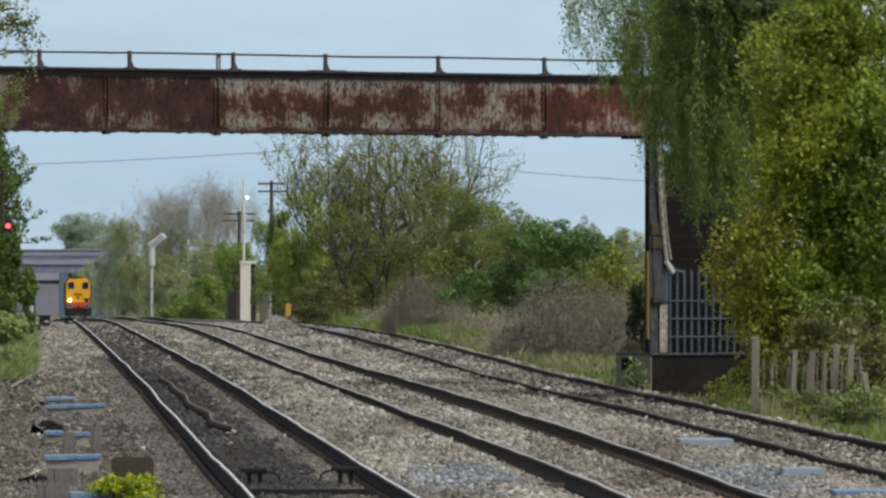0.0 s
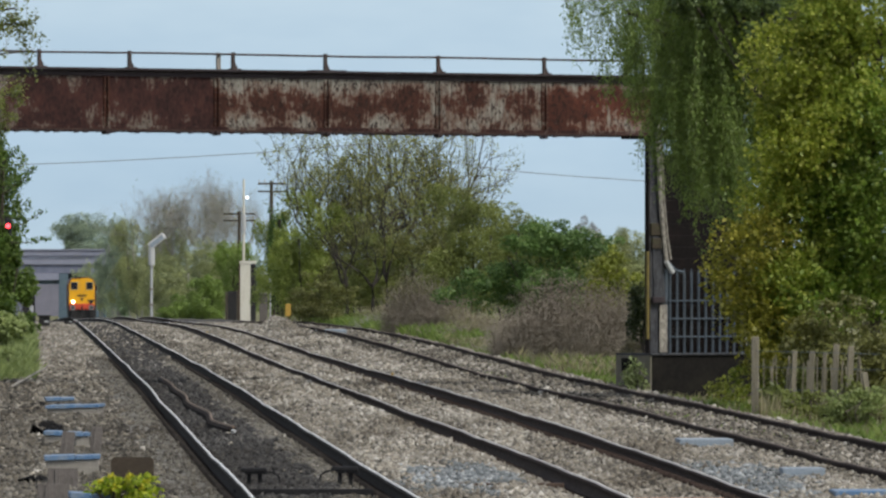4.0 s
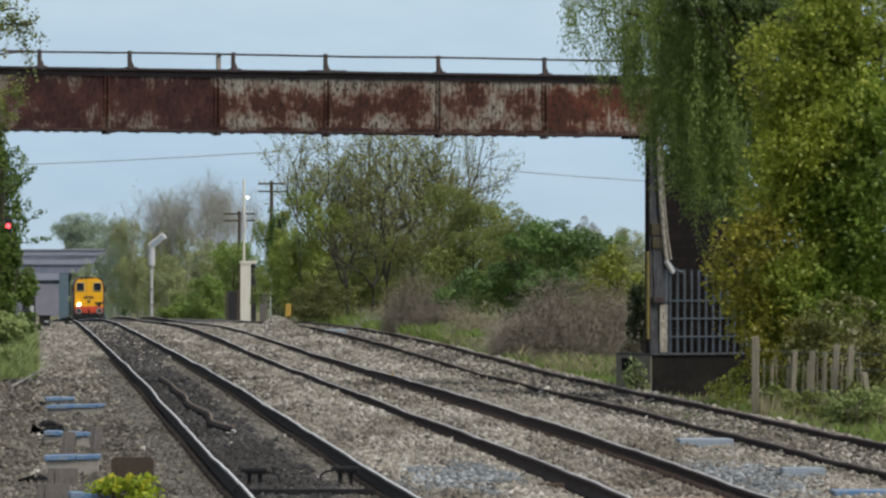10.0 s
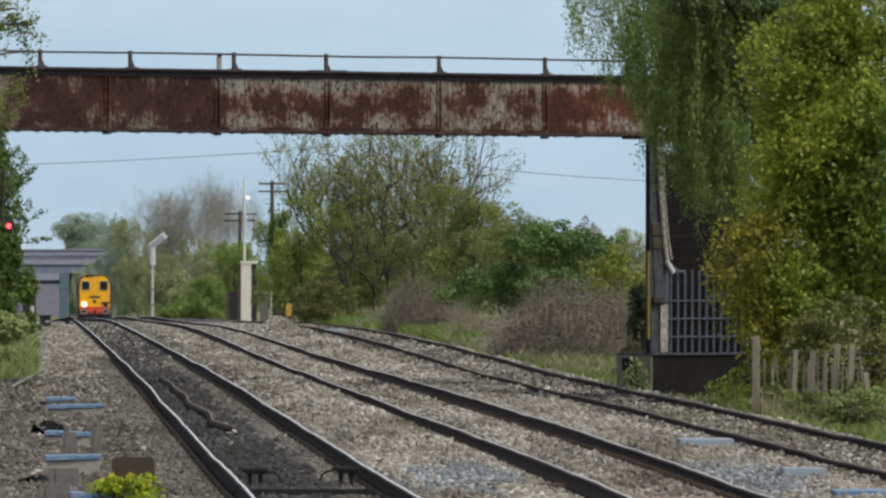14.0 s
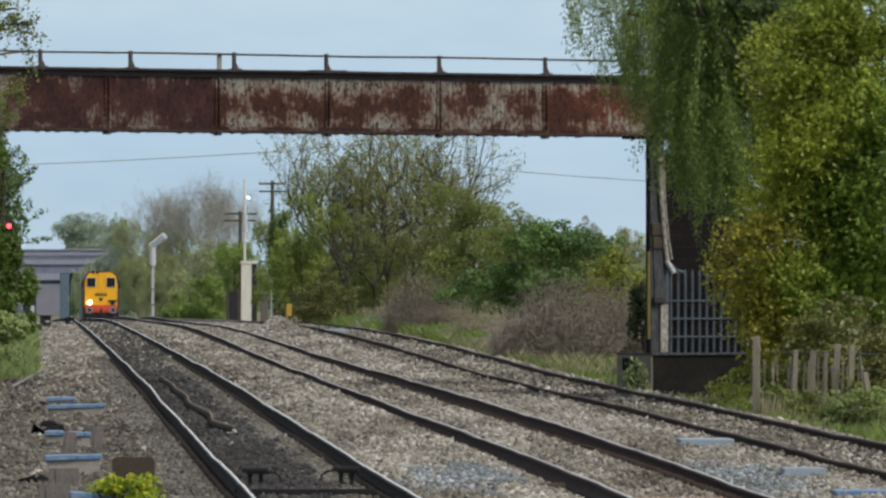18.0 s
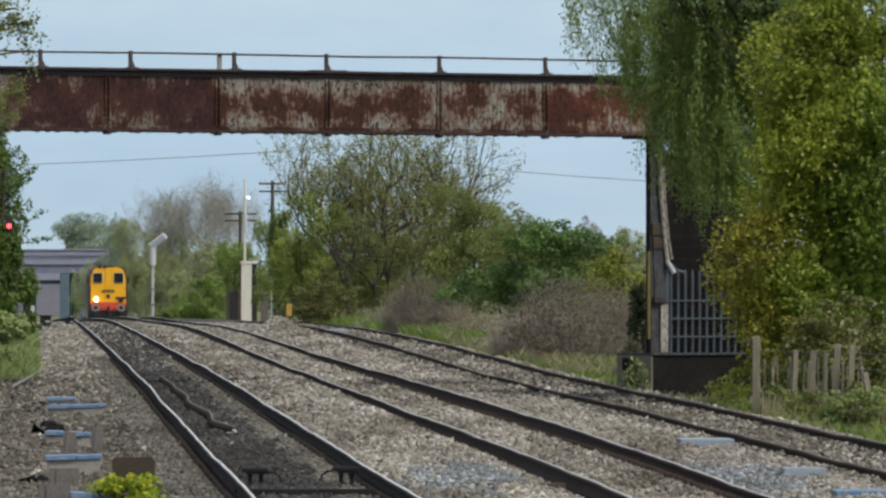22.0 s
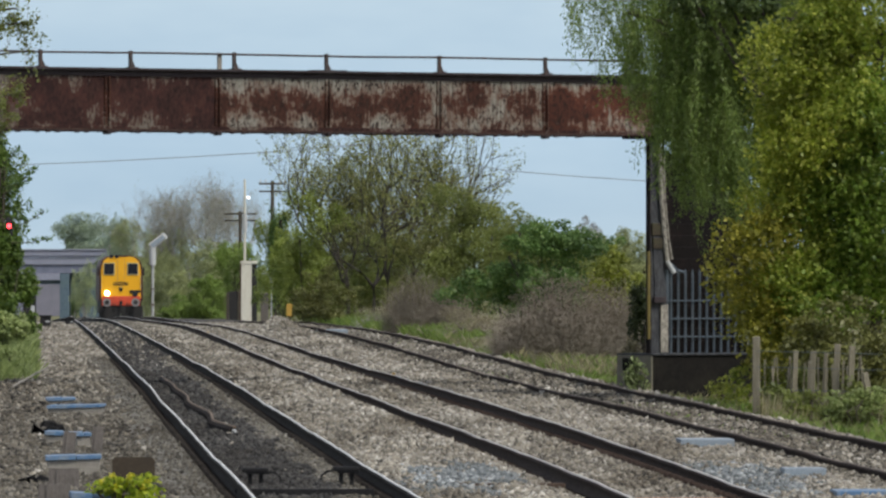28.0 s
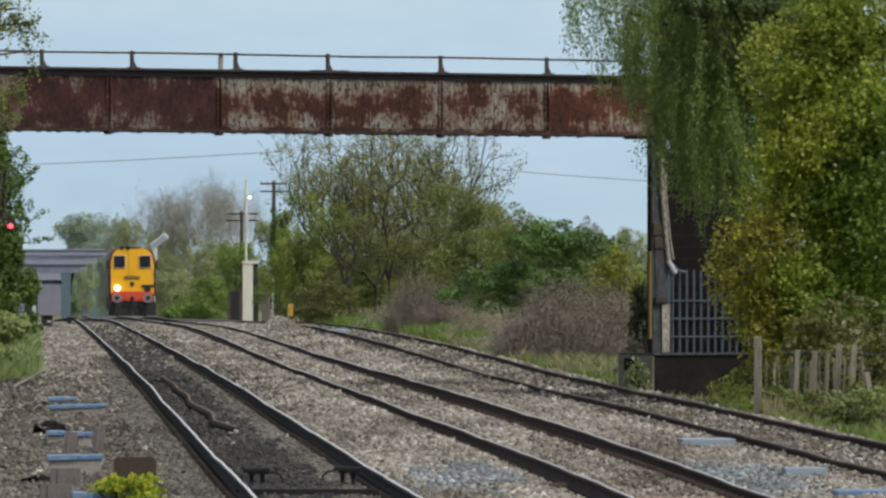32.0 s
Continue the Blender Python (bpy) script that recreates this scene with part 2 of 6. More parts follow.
MAT = {
    "ballast": stones("ballast_stone", [(0.04, 0.037, 0.032), (0.165, 0.148, 0.12), (0.30, 0.275, 0.228), (0.085, 0.077, 0.065), (0.225, 0.20, 0.16), (0.11, 0.10, 0.083), (0.40, 0.38, 0.34), (0.15, 0.137, 0.115)]),
    "ballast_brown": stones("dirty_stone", [(0.012, 0.010, 0.008), (0.075, 0.066, 0.050), (0.13, 0.115, 0.09), (0.022, 0.020, 0.016), (0.09, 0.078, 0.059), (0.032, 0.028, 0.022), (0.19, 0.175, 0.148), (0.05, 0.044, 0.034)]),
    "ballast_dark": stones("oily_stone", [(0.008, 0.0076, 0.0072), (0.024, 0.0228, 0.0212), (0.046, 0.043, 0.040), (0.011, 0.0104, 0.0098), (0.08, 0.076, 0.071), (0.015, 0.014, 0.0132)]),
    "ballast_blue": stones("granite_chips", [(0.05, 0.057, 0.062), (0.17, 0.188, 0.20), (0.10, 0.112, 0.118), (0.33, 0.35, 0.36)]),
    "ballast_fine": stones("fine_gravel", [(0.03, 0.028, 0.023), (0.105, 0.097, 0.081), (0.15, 0.139, 0.116), (0.075, 0.069, 0.057), (0.12, 0.11, 0.09)]),
    # floor darkened so its colour gives the shade in gaps between stones
    "bed": gravel_floor("ballast_floor", (0.012, 0.011, 0.009), (0.04, 0.036, 0.03), (0.085, 0.077, 0.064)),
    "fine_bed": worn("packed_fine_gravel", (0.085, 0.079, 0.067), (0.165, 0.152, 0.128), (0.05, 0.046, 0.038), 1.2, 14, 0.95, stretch=(1, 0.25, 1), space="World", bump=0.02, amount=0.6),
    "oily_bed": gravel_floor("oily_floor", (0.009, 0.0085, 0.008), (0.021, 0.02, 0.018), (0.038, 0.036, 0.033)),
    "earth": worn("grassy_earth", (0.10, 0.11, 0.045), (0.16, 0.15, 0.07), (0.17, 0.13, 0.08), 0.7, 12, 0.95, space="World", bump=0.03),
    "rail": worn("rail_steel_weathered", (0.015, 0.0135, 0.0125), (0.048, 0.042, 0.038), (0.012, 0.010, 0.009), 3, 22, 0.9, 0.0, gloss=0.08),
    "rail_dark": worn("rail_steel_brown", (0.022, 0.017, 0.015), (0.080, 0.058, 0.048), (0.016, 0.012, 0.011), 3, 22, 0.9, 0.0, gloss=0.08),
    # near-white base adds the sky glare to the polished steel colour
    "polish": worn("polished_rail_top", (0.74, 0.71, 0.66), (0.84, 0.81, 0.76), (0.55, 0.51, 0.46), 2, 20, 0.45, 0.4, amount=0.3, bump=0.001),
    # pale tones put the rail-top highlight into the worn steel colour
    "worn_highlight_top": worn("worn_rail_top_highlight", (0.42, 0.385, 0.35), (0.60, 0.565, 0.53), (0.12, 0.09, 0.075), 0.5, 25, 0.55, 0.3, bump=0.002),
    "rust_top": worn("brown_rail_top", (0.10, 0.078, 0.062), (0.19, 0.155, 0.125), (0.05, 0.036, 0.03), 1.5, 25, 0.8, bump=0.002),
    "sleeper": worn("stained_timber", (0.07, 0.058, 0.047), (0.13, 0.112, 0.09), (0.045, 0.04, 0.034), 2, 14, 0.9, stretch=(1, 6, 1)),
    "sleeper_pale": worn("concrete_sleeper", (0.17, 0.155, 0.13), (0.25, 0.23, 0.195), (0.11, 0.10, 0.085), 2, 22, 0.9),
    "girder": rusty_paint("flaking_bridge_paint", (0.235, 0.22, 0.188), (0.10, 0.085, 0.07), (0.068, 0.024, 0.016), (0.018, 0.011, 0.009), 0.90),
    "girder_rusty": rusty_paint("rusted_bridge_plate", (0.17, 0.16, 0.135), (0.09, 0.075, 0.06), (0.050, 0.020, 0.016), (0.018, 0.010, 0.010), 0.80),
    "girder_pale": rusty_paint("half_flaked_paint", (0.25, 0.235, 0.20), (0.12, 0.105, 0.088), (0.085, 0.026, 0.016), (0.020, 0.012, 0.010), 0.93),
    "flange": worn("rusted_flange", (0.018, 0.014, 0.016), (0.038, 0.028, 0.030), (0.075, 0.065, 0.065), 3, 35, 0.85, amount=0.35),
    "rust_edge": worn("rotted_flange_edge", (0.020, 0.013, 0.012), (0.055, 0.030, 0.024), (0.11, 0.06, 0.045), 5, 30, 0.9, amount=0.5),
    "post_iron": worn("old_iron", (0.035, 0.028, 0.027), (0.065, 0.052, 0.048), (0.09, 0.045, 0.03), 6, 40, 0.8),
    # grey darkened to carry the shade around the pier
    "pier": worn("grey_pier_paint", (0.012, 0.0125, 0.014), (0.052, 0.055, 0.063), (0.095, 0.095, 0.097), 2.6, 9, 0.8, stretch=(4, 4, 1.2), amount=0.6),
    "pier_pale": worn("pale_weathered_board", (0.05, 0.042, 0.034), (0.42, 0.39, 0.33), (0.05, 0.042, 0.034), 3, 10, 0.85, stretch=(4, 4, 1.2)),
    "mossy_iron": worn("mossy_rusted_iron", (0.02, 0.018, 0.014), (0.06, 0.045, 0.028), (0.06, 0.065, 0.025), 6, 30, 0.9, amount=0.7),
    "pier_yellow": worn("yellow_strip", (0.12, 0.09, 0.025), (0.20, 0.155, 0.04), (0.06, 0.05, 0.03), 3, 25, 0.7),
    # near-black carries the shade on the footing front; also used for its stain
    "concrete_dark": worn("shade_and_stain_concrete", (0.007, 0.0066, 0.0062), (0.015, 0.0135, 0.0115), (0.028, 0.0255, 0.019), 1.6, 14, 0.9, amount=0.45, gloss=0.1),
    "concrete": worn("mossy_concrete", (0.13, 0.118, 0.092), (0.19, 0.172, 0.135), (0.10, 0.11, 0.05), 2.0, 18, 0.9),
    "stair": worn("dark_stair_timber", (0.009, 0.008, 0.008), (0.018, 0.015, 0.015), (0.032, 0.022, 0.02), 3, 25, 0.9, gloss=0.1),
    # base darkened to stand for the tree shade over the palisade
    "galv": worn("galvanised_steel", (0.058, 0.077, 0.097), (0.095, 0.118, 0.14), (0.11, 0.12, 0.125), 4, 30, 0.5, 0.4),
    "fence_wood": worn("tan_weathered_paling", (0.13, 0.115, 0.082), (0.25, 0.225, 0.165), (0.075, 0.07, 0.04), 5, 40, 0.9, stretch=(5, 5, 0.6)),
    "blue": worn("pale_blue_lid", (0.05, 0.12, 0.235), (0.12, 0.205, 0.32), (0.22, 0.25, 0.265), 7, 30, 0.5, amount=0.8),
    "blue_grey": worn("blue_grey_slab", (0.18, 0.225, 0.265), (0.27, 0.31, 0.345), (0.20, 0.19, 0.18), 5, 30, 0.8),
    "trough": worn("dusty_concrete_trough", (0.20, 0.185, 0.16), (0.28, 0.26, 0.225), (0.12, 0.10, 0.085), 4, 30, 0.9),
    "old_board": worn("grey_brown_board", (0.08, 0.07, 0.063), (0.145, 0.13, 0.118), (0.05, 0.042, 0.037), 4, 30, 0.9, stretch=(4, 4, 1)),
    "sign_back": worn("brown_sign_back", (0.035, 0.025, 0.015), (0.055, 0.040, 0.025), (0.02, 0.016, 0.012), 4, 30, 0.7),
    "rubber": worn("black_rubber", (0.012, 0.012, 0.013), (0.025, 0.025, 0.026), (0.05, 0.047, 0.043), 5, 40, 0.85, gloss=0.1),
    "spare_rail": worn("shaded_brown_rail", (0.008, 0.006, 0.005), (0.024, 0.017, 0.013), (0.05, 0.036, 0.026), 5, 30, 0.9, amount=0.3, gloss=0.1),
    "rail_tan": worn("rusty_rail_head_highlight", (0.11, 0.078, 0.055), (0.19, 0.14, 0.10), (0.06, 0.045, 0.035), 5, 30, 0.8),
    "iron_scrap": worn("rusty_scrap", (0.05, 0.034, 0.025), (0.10, 0.066, 0.046), (0.025, 0.019, 0.016), 6, 40, 0.85),
    "orange": worn("faded_orange_plastic", (0.34, 0.15, 0.10), (0.44, 0.22, 0.15), (0.42, 0.36, 0.29), 5, 20, 0.7),
    "bark": worn("bark", (0.045, 0.037, 0.028), (0.085, 0.072, 0.056), (0.05, 0.055, 0.03), 5, 30, 0.95, space="World"),
    "bark_dark": worn("dark_elder_bark", (0.016, 0.014, 0.011), (0.034, 0.029, 0.022), (0.03, 0.033, 0.018), 5, 30, 0.95, space="World"),
    # grey raised to carry the haze over far bare trees
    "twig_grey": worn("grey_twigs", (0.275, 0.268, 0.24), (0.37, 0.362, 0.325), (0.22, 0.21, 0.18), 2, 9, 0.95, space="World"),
    "twig_olive": worn("olive_brown_twigs", (0.056, 0.051, 0.038), (0.10, 0.091, 0.068), (0.08, 0.083, 0.048), 3, 14, 0.95, space="World"),
    "twig_brown": worn("brown_bramble_stems", (0.18, 0.155, 0.12), (0.28, 0.245, 0.195), (0.12, 0.10, 0.075), 2, 9, 0.95, space="World"),
    "strand": worn("willow_strand", (0.075, 0.085, 0.03), (0.11, 0.125, 0.045), (0.06, 0.06, 0.03), 2, 9, 0.9, space="World"),
    "willow_leaf": leafy("willow_leaf", (0.095, 0.15, 0.033), (0.17, 0.25, 0.05), (0.27, 0.35, 0.095), 0.45),
    # next three: lightest tone raised to paint in the glossy leaf highlights
    "gold_leaf": leafy("yellow_green_leaf", (0.14, 0.19, 0.02), (0.27, 0.325, 0.038), (0.58, 0.58, 0.13), 0.55),
    "maple_leaf": leafy("maple_green_leaf", (0.12, 0.18, 0.02), (0.255, 0.325, 0.042), (0.58, 0.60, 0.15), 0.55),
    # greener leaf of the lower lobes, also darkened for the crown's shaded part
    "maple_shade_leaf": leafy("shaded_mid_green_leaf", (0.085, 0.155, 0.02), (0.18, 0.275, 0.036), (0.44, 0.50, 0.13), 0.55),
    "shade_crown_leaf": leafy("shade_crown_leaf", (0.035, 0.06, 0.018), (0.075, 0.115, 0.034), (0.15, 0.20, 0.065), 0.3),
    "ivy_leaf": leafy("ivy_leaf", (0.022, 0.036, 0.012), (0.05, 0.072, 0.024), (0.10, 0.115, 0.045), 0.3),
    "flower": leafy("charlock_flower", (0.55, 0.50, 0.03), (0.72, 0.66, 0.05), (0.80, 0.76, 0.15), 0.5),
    "ash_leaf": leafy("ash_leaf", (0.09, 0.11, 0.03), (0.17, 0.20, 0.05), (0.27, 0.30, 0.09), 0.45),
    "left_leaf": leafy("fresh_leaf", (0.05, 0.095, 0.016), (0.115, 0.19, 0.033), (0.225, 0.30, 0.07), 0.5),
    "dark_leaf": leafy("hawthorn_leaf", (0.04, 0.08, 0.02), (0.09, 0.16, 0.038), (0.17, 0.25, 0.07), 0.5),
    "may_leaf": leafy("may_leaf", (0.05, 0.105, 0.028), (0.12, 0.21, 0.055), (0.23, 0.33, 0.105), 0.5),
    "mid_leaf": leafy("thicket_leaf", (0.14, 0.175, 0.045), (0.205, 0.24, 0.064), (0.275, 0.305, 0.095), 0.5),
    "sallow_leaf": leafy("sallow_leaf", (0.165, 0.22, 0.045), (0.245, 0.305, 0.066), (0.34, 0.39, 0.11), 0.5),
    "lineside_leaf": leafy("lineside_leaf", (0.13, 0.20, 0.045), (0.205, 0.295, 0.066), (0.29, 0.375, 0.11), 0.5),
    "olive_leaf": leafy("olive_leaf", (0.09, 0.096, 0.027), (0.15, 0.158, 0.045), (0.215, 0.215, 0.068), 0.4),
    "bud_leaf": leafy("opening_bud", (0.14, 0.155, 0.046), (0.245, 0.26, 0.08), (0.37, 0.38, 0.14), 0.5),
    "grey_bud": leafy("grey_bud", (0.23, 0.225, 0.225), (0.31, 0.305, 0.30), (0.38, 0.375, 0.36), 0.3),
    "amber_leaf": leafy("amber_leaf", (0.145, 0.15, 0.018), (0.26, 0.255, 0.03), (0.50, 0.46, 0.095), 0.5),
    "bramble_leaf": leafy("bramble_leaf", (0.10, 0.08, 0.058), (0.175, 0.14, 0.105), (0.25, 0.21, 0.16), 0.2),
    # next four: distance haze is put into paler, flatter leaf tones
    "far_haze_leaf": leafy("far_haze_leaf", (0.24, 0.305, 0.235), (0.32, 0.395, 0.29), (0.39, 0.465, 0.35), 0.5),
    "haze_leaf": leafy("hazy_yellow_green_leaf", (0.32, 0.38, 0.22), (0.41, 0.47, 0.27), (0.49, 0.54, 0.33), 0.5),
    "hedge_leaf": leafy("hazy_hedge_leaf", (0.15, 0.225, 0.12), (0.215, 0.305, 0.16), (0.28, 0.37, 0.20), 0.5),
    "haze_pale_leaf": leafy("haze_pale_green_leaf", (0.25, 0.285, 0.13), (0.34, 0.375, 0.18), (0.42, 0.445, 0.235), 0.5),
    "lime_leaf": leafy("lime_shrub_leaf", (0.138, 0.172, 0.023), (0.218, 0.253, 0.0345), (0.345, 0.356, 0.069), 0.4),
    "weed_leaf": leafy("charlock_leaf", (0.17, 0.26, 0.02), (0.36, 0.46, 0.035), (0.62, 0.64, 0.08), 0.55),
    "grass": leafy("grass_blade", (0.11, 0.175, 0.032), (0.19, 0.285, 0.055), (0.31, 0.36, 0.11), 0.35),
    "pale_grass": leafy("pale_grass_blade", (0.16, 0.215, 0.065), (0.25, 0.31, 0.105), (0.35, 0.40, 0.17), 0.4),
    "dry_grass": leafy("dry_grass_blade", (0.184, 0.161, 0.0862), (0.299, 0.265, 0.149), (0.414, 0.368, 0.241), 0.3),
    "yellow_paint": worn("locomotive_yellow", (0.68, 0.335, 0.006), (0.76, 0.385, 0.009), (0.50, 0.25, 0.02), 2, 12, 0.45, amount=0.25, bump=0.002),
    "red_paint": worn("buffer_beam_red", (0.50, 0.055, 0.025), (0.60, 0.08, 0.035), (0.25, 0.04, 0.02), 3, 20, 0.5),
    "loco_dark": worn("dark_body_side", (0.05, 0.022, 0.018), (0.08, 0.03, 0.025), (0.03, 0.025, 0.022), 2, 20, 0.6),
    "black": worn("sooty_black", (0.010, 0.010, 0.011), (0.022, 0.021, 0.020), (0.04, 0.035, 0.03), 3, 30, 0.75),
    "cab_glass": plain("dark_cab_glass", (0.012, 0.014, 0.022), 0.08),
    "window_rim": plain("pale_window_rim", (0.50, 0.43, 0.24), 0.5),
    "buffer_steel": plain("buffer_steel", (0.20, 0.185, 0.18), 0.5, 0.3),
    "headlamp": plain("lit_headlamp", (1.0, 0.93, 0.76), 0.3, 0.0, 7.0),
    "red_lamp": plain("lit_red_aspect", (1.0, 0.04, 0.05), 0.3, 0.0, 5.0),
    "white_lamp": plain("lit_white_lamp", (1.0, 1.0, 1.0), 0.3, 0.0, 1.6),
    "white_paint": worn("cream_paint", (0.50, 0.48, 0.40), (0.60, 0.58, 0.50), (0.30, 0.22, 0.14), 2, 18, 0.7, stretch=(3, 3, 0.5), amount=0.35),
    "grey_paint": worn("pale_grey_paint", (0.36, 0.37, 0.37), (0.46, 0.47, 0.47), (0.26, 0.25, 0.23), 2, 18, 0.6, stretch=(3, 3, 0.5)),
    # distance haze is put into the overbridge colours as mauve-blue
    "bridge_stone": worn("haze_mauve_overbridge", (0.168, 0.180, 0.238), (0.224, 0.234, 0.298), (0.250, 0.248, 0.285), 0.9, 6, 0.9, amount=0.8),
    "bridge_pale": worn("haze_mauve_concrete", (0.196, 0.208, 0.265), (0.252, 0.262, 0.322), (0.188, 0.198, 0.252), 0.7, 5, 0.9, amount=0.7),
    "bridge_brick": worn("haze_mauve_brick", (0.128, 0.141, 0.192), (0.176, 0.186, 0.244), (0.109, 0.125, 0.173), 0.9, 6, 0.9, amount=0.8),
    "bridge_mauve": worn("haze_mauve_backing", (0.168, 0.166, 0.207), (0.213, 0.207, 0.248), (0.146, 0.151, 0.187), 0.5, 4, 0.9, amount=0.8),
    # shade below the overbridge deck is put into this dark blue tone
    "bridge_shaded": worn("shaded_blue_brick", (0.067, 0.102, 0.131), (0.105, 0.145, 0.175), (0.096, 0.145, 0.140), 0.8, 5, 0.9, amount=0.6),
    "wire": plain("weathered_wire", (0.20, 0.21, 0.23), 0.6),
    "yellow_sign": worn("faded_yellow_marker", (0.30, 0.18, 0.03), (0.46, 0.29, 0.05), (0.16, 0.11, 0.04), 6, 20, 0.7, amount=0.6),
}


# ---- mesh helpers ----
def arrays(name, verts, faces):
    """A mesh from arrays: verts (n, 3), faces (m, k)."""
    verts, faces = np.asarray(verts, np.float32), np.asarray(faces, np.int32)
    me = bpy.data.meshes.new(name)
    n, k = faces.shape
    me.vertices.add(len(verts))
    me.vertices.foreach_set("co", verts.ravel())
    me.loops.add(n * k)
    me.loops.foreach_set("vertex_index", faces.ravel())
    me.polygons.add(n)
    me.polygons.foreach_set("loop_start", np.arange(0, n * k, k, dtype=np.int32))
    me.update(calc_edges=True)
    return me


def part(name, shape, material, parent=None, label="", at=None):
    """Links a bmesh or a mesh as one object under a thing or a part."""
    if isinstance(shape, bmesh.types.BMesh):
        me = bpy.data.meshes.new(name)
        bmesh.ops.recalc_face_normals(shape, faces=shape.faces[:])
        shape.to_mesh(me)
        shape.free()
    else:
        me = shape
    if not me.materials:
        me.materials.append(MAT[material])
    ob = new(name, me)
    if parent is not None:
        ob.parent = parent
    if at is not None:
        ob.matrix_basis = at
    if label:
        ob["label"] = label
    return ob


def thing(name, at, label, category, group="", kind=""):
    ob = new(name)
    ob.empty_display_size = 0.2
    ob.matrix_basis = at
    return tagged(ob, label, category, group, kind)


def bx(bm, x0, x1, y0, y1, z0, z1, bevel=0.0, turn=None):
    m = Matrix.Translation(((x0 + x1) / 2, (y0 + y1) / 2, (z0 + z1) / 2))
    if turn is not None:
        m = m @ turn
    made = bmesh.ops.create_cube(bm, size=1.0, matrix=m @ Matrix.Diagonal((x1 - x0, y1 - y0, z1 - z0, 1)))
    if bevel:
        edges = list({e for v in made["verts"] for e in v.link_edges})
        bmesh.ops.bevel(bm, geom=edges, offset=bevel, segments=2, profile=0.6, affect="EDGES")
    return bm


def rod(bm, a, b, r0, r1=None, n=8):
    a, b = Vector(a), Vector(b)
    r1 = r0 if r1 is None else r1
    way = b - a
    m = Matrix.Translation((a + b) / 2) @ way.to_track_quat("Z", "Y").to_matrix().to_4x4()
    bmesh.ops.create_cone(bm, cap_ends=True, segments=n, radius1=r0, radius2=r1, depth=way.length, matrix=m)
    return bm


def hose(bm, points, r, n=6):
    """A bent tube through the points, one skin."""
    pts = [Vector(p) for p in points]
    rings = []
    for i, p in enumerate(pts):
        way = (pts[min(i + 1, len(pts) - 1)] - pts[max(i - 1, 0)]).normalized()
        q = way.to_track_quat("Z", "Y").to_matrix()
        rings.append([bm.verts.new(p + q @ Vector((r * math.cos(2 * math.pi * k / n), r * math.sin(2 * math.pi * k / n), 0))) for k in range(n)])
    for a, b in zip(rings, rings[1:]):
        for k in range(n):
            bm.faces.new((a[k], a[(k + 1) % n], b[(k + 1) % n], b[k]))
    bm.faces.new(rings[0])
    bm.faces.new(rings[-1])
    return bm


def fresh():
    return bmesh.new()


# ---- the lie of the line: distance, place and height of each track ----
NEAR_TRACK = [(40, 0.82, 0.0, 0), (70, -0.65, 0.006, 0), (85, -1.38, 0.008, -0.007), (100, -2.11, 0.028, 0), (115, -2.85, 0.052, 0.009), (130, -3.58, 0.083, 0.002),
              (150, -4.55, 0.114, 0.001), (175, -5.78, 0.129, 0.001), (205, -7.25, 0.126, 0), (245, -9.2, 0.109, -0.003), (300, -11.9, 0.08, -0.005), (365, -15.09, -0.024, 0),
              (476, -20.9, -0.55, 0), (590, -26.85, -1.55, 0), (688, -31.8, -2.4, 0), (786, -36.8, -3.0, 0), (998, -47.5, -4.1, 0), (1300, -62.8, -5.4, 0)]
MIDDLE_TRACK = [(40, 4.32, -0.12, -0.02), (70, 2.85, -0.09, -0.034), (85, 2.11, -0.037, -0.057), (100, 1.38, 0.006, -0.013), (115, 0.64, 0.022, 0.008), (130, -0.09, 0.032, 0.017),
                (150, -1.07, 0.043, 0.02), (175, -2.29, 0.041, 0.013), (205, -3.76, 0.06, -0.009), (245, -5.71, 0.132, -0.036), (300, -8.4, 0.143, -0.027), (365, -11.9, -0.06, -0.02),
                (475, -17.55, -0.45, 0), (516, -19.67, -0.84, 0), (580, -22.98, -1.43, 0), (636, -25.85, -1.86, 0), (695, -28.84, -2.21, 0), (769, -32.57, -2.30, 0), (846, -36.42, -2.34, 0), (998, -44.1, -3.5, 0), (1300, -59.4, -5.2, 0)]
FAR_TRACK = [(40, 8.0, -0.12, 0), (95, 5.32, -0.109, -0.012), (115, 4.34, -0.082, -0.027), (130, 3.61, -0.05, -0.022), (150, 2.63, -0.043, -0.009), (175, 1.41, 0.004, -0.002),
             (205, -0.06, 0.142, 0.003), (245, -2.01, 0.247, -0.005), (300, -4.7, 0.223, -0.018), (330, -6.3, 0.14, 0), (365, -8.3, -0.06, 0)]
TABLES = [tuple(np.array(c, float) for c in zip(*t)) for t in (NEAR_TRACK, MIDDLE_TRACK, FAR_TRACK)]


def smooth(y, xs, vs):
    """Value at y along the nodes, gliding (cubic Hermite)."""
    y = np.asarray(y, float)
    slopes = np.gradient(vs, xs)
    i = np.clip(np.searchsorted(xs, y) - 1, 0, len(xs) - 2)
    h = xs[i + 1] - xs[i]
    t = np.clip((y - xs[i]) / h, 0, 1)
    return ((2 * t**3 - 3 * t**2 + 1) * vs[i] + (t**3 - 2 * t**2 + t) * h * slopes[i] + (-2 * t**3 + 3 * t**2) * vs[i + 1] + (t**3 - t**2) * h * slopes[i + 1])


def line_of(k, y):
    """Centre, rail height and cant of track k at distance y."""
    d, x, z, c = TABLES[k]
    return smooth(y, d, x), smooth(y, d, z), np.interp(y, d, c)


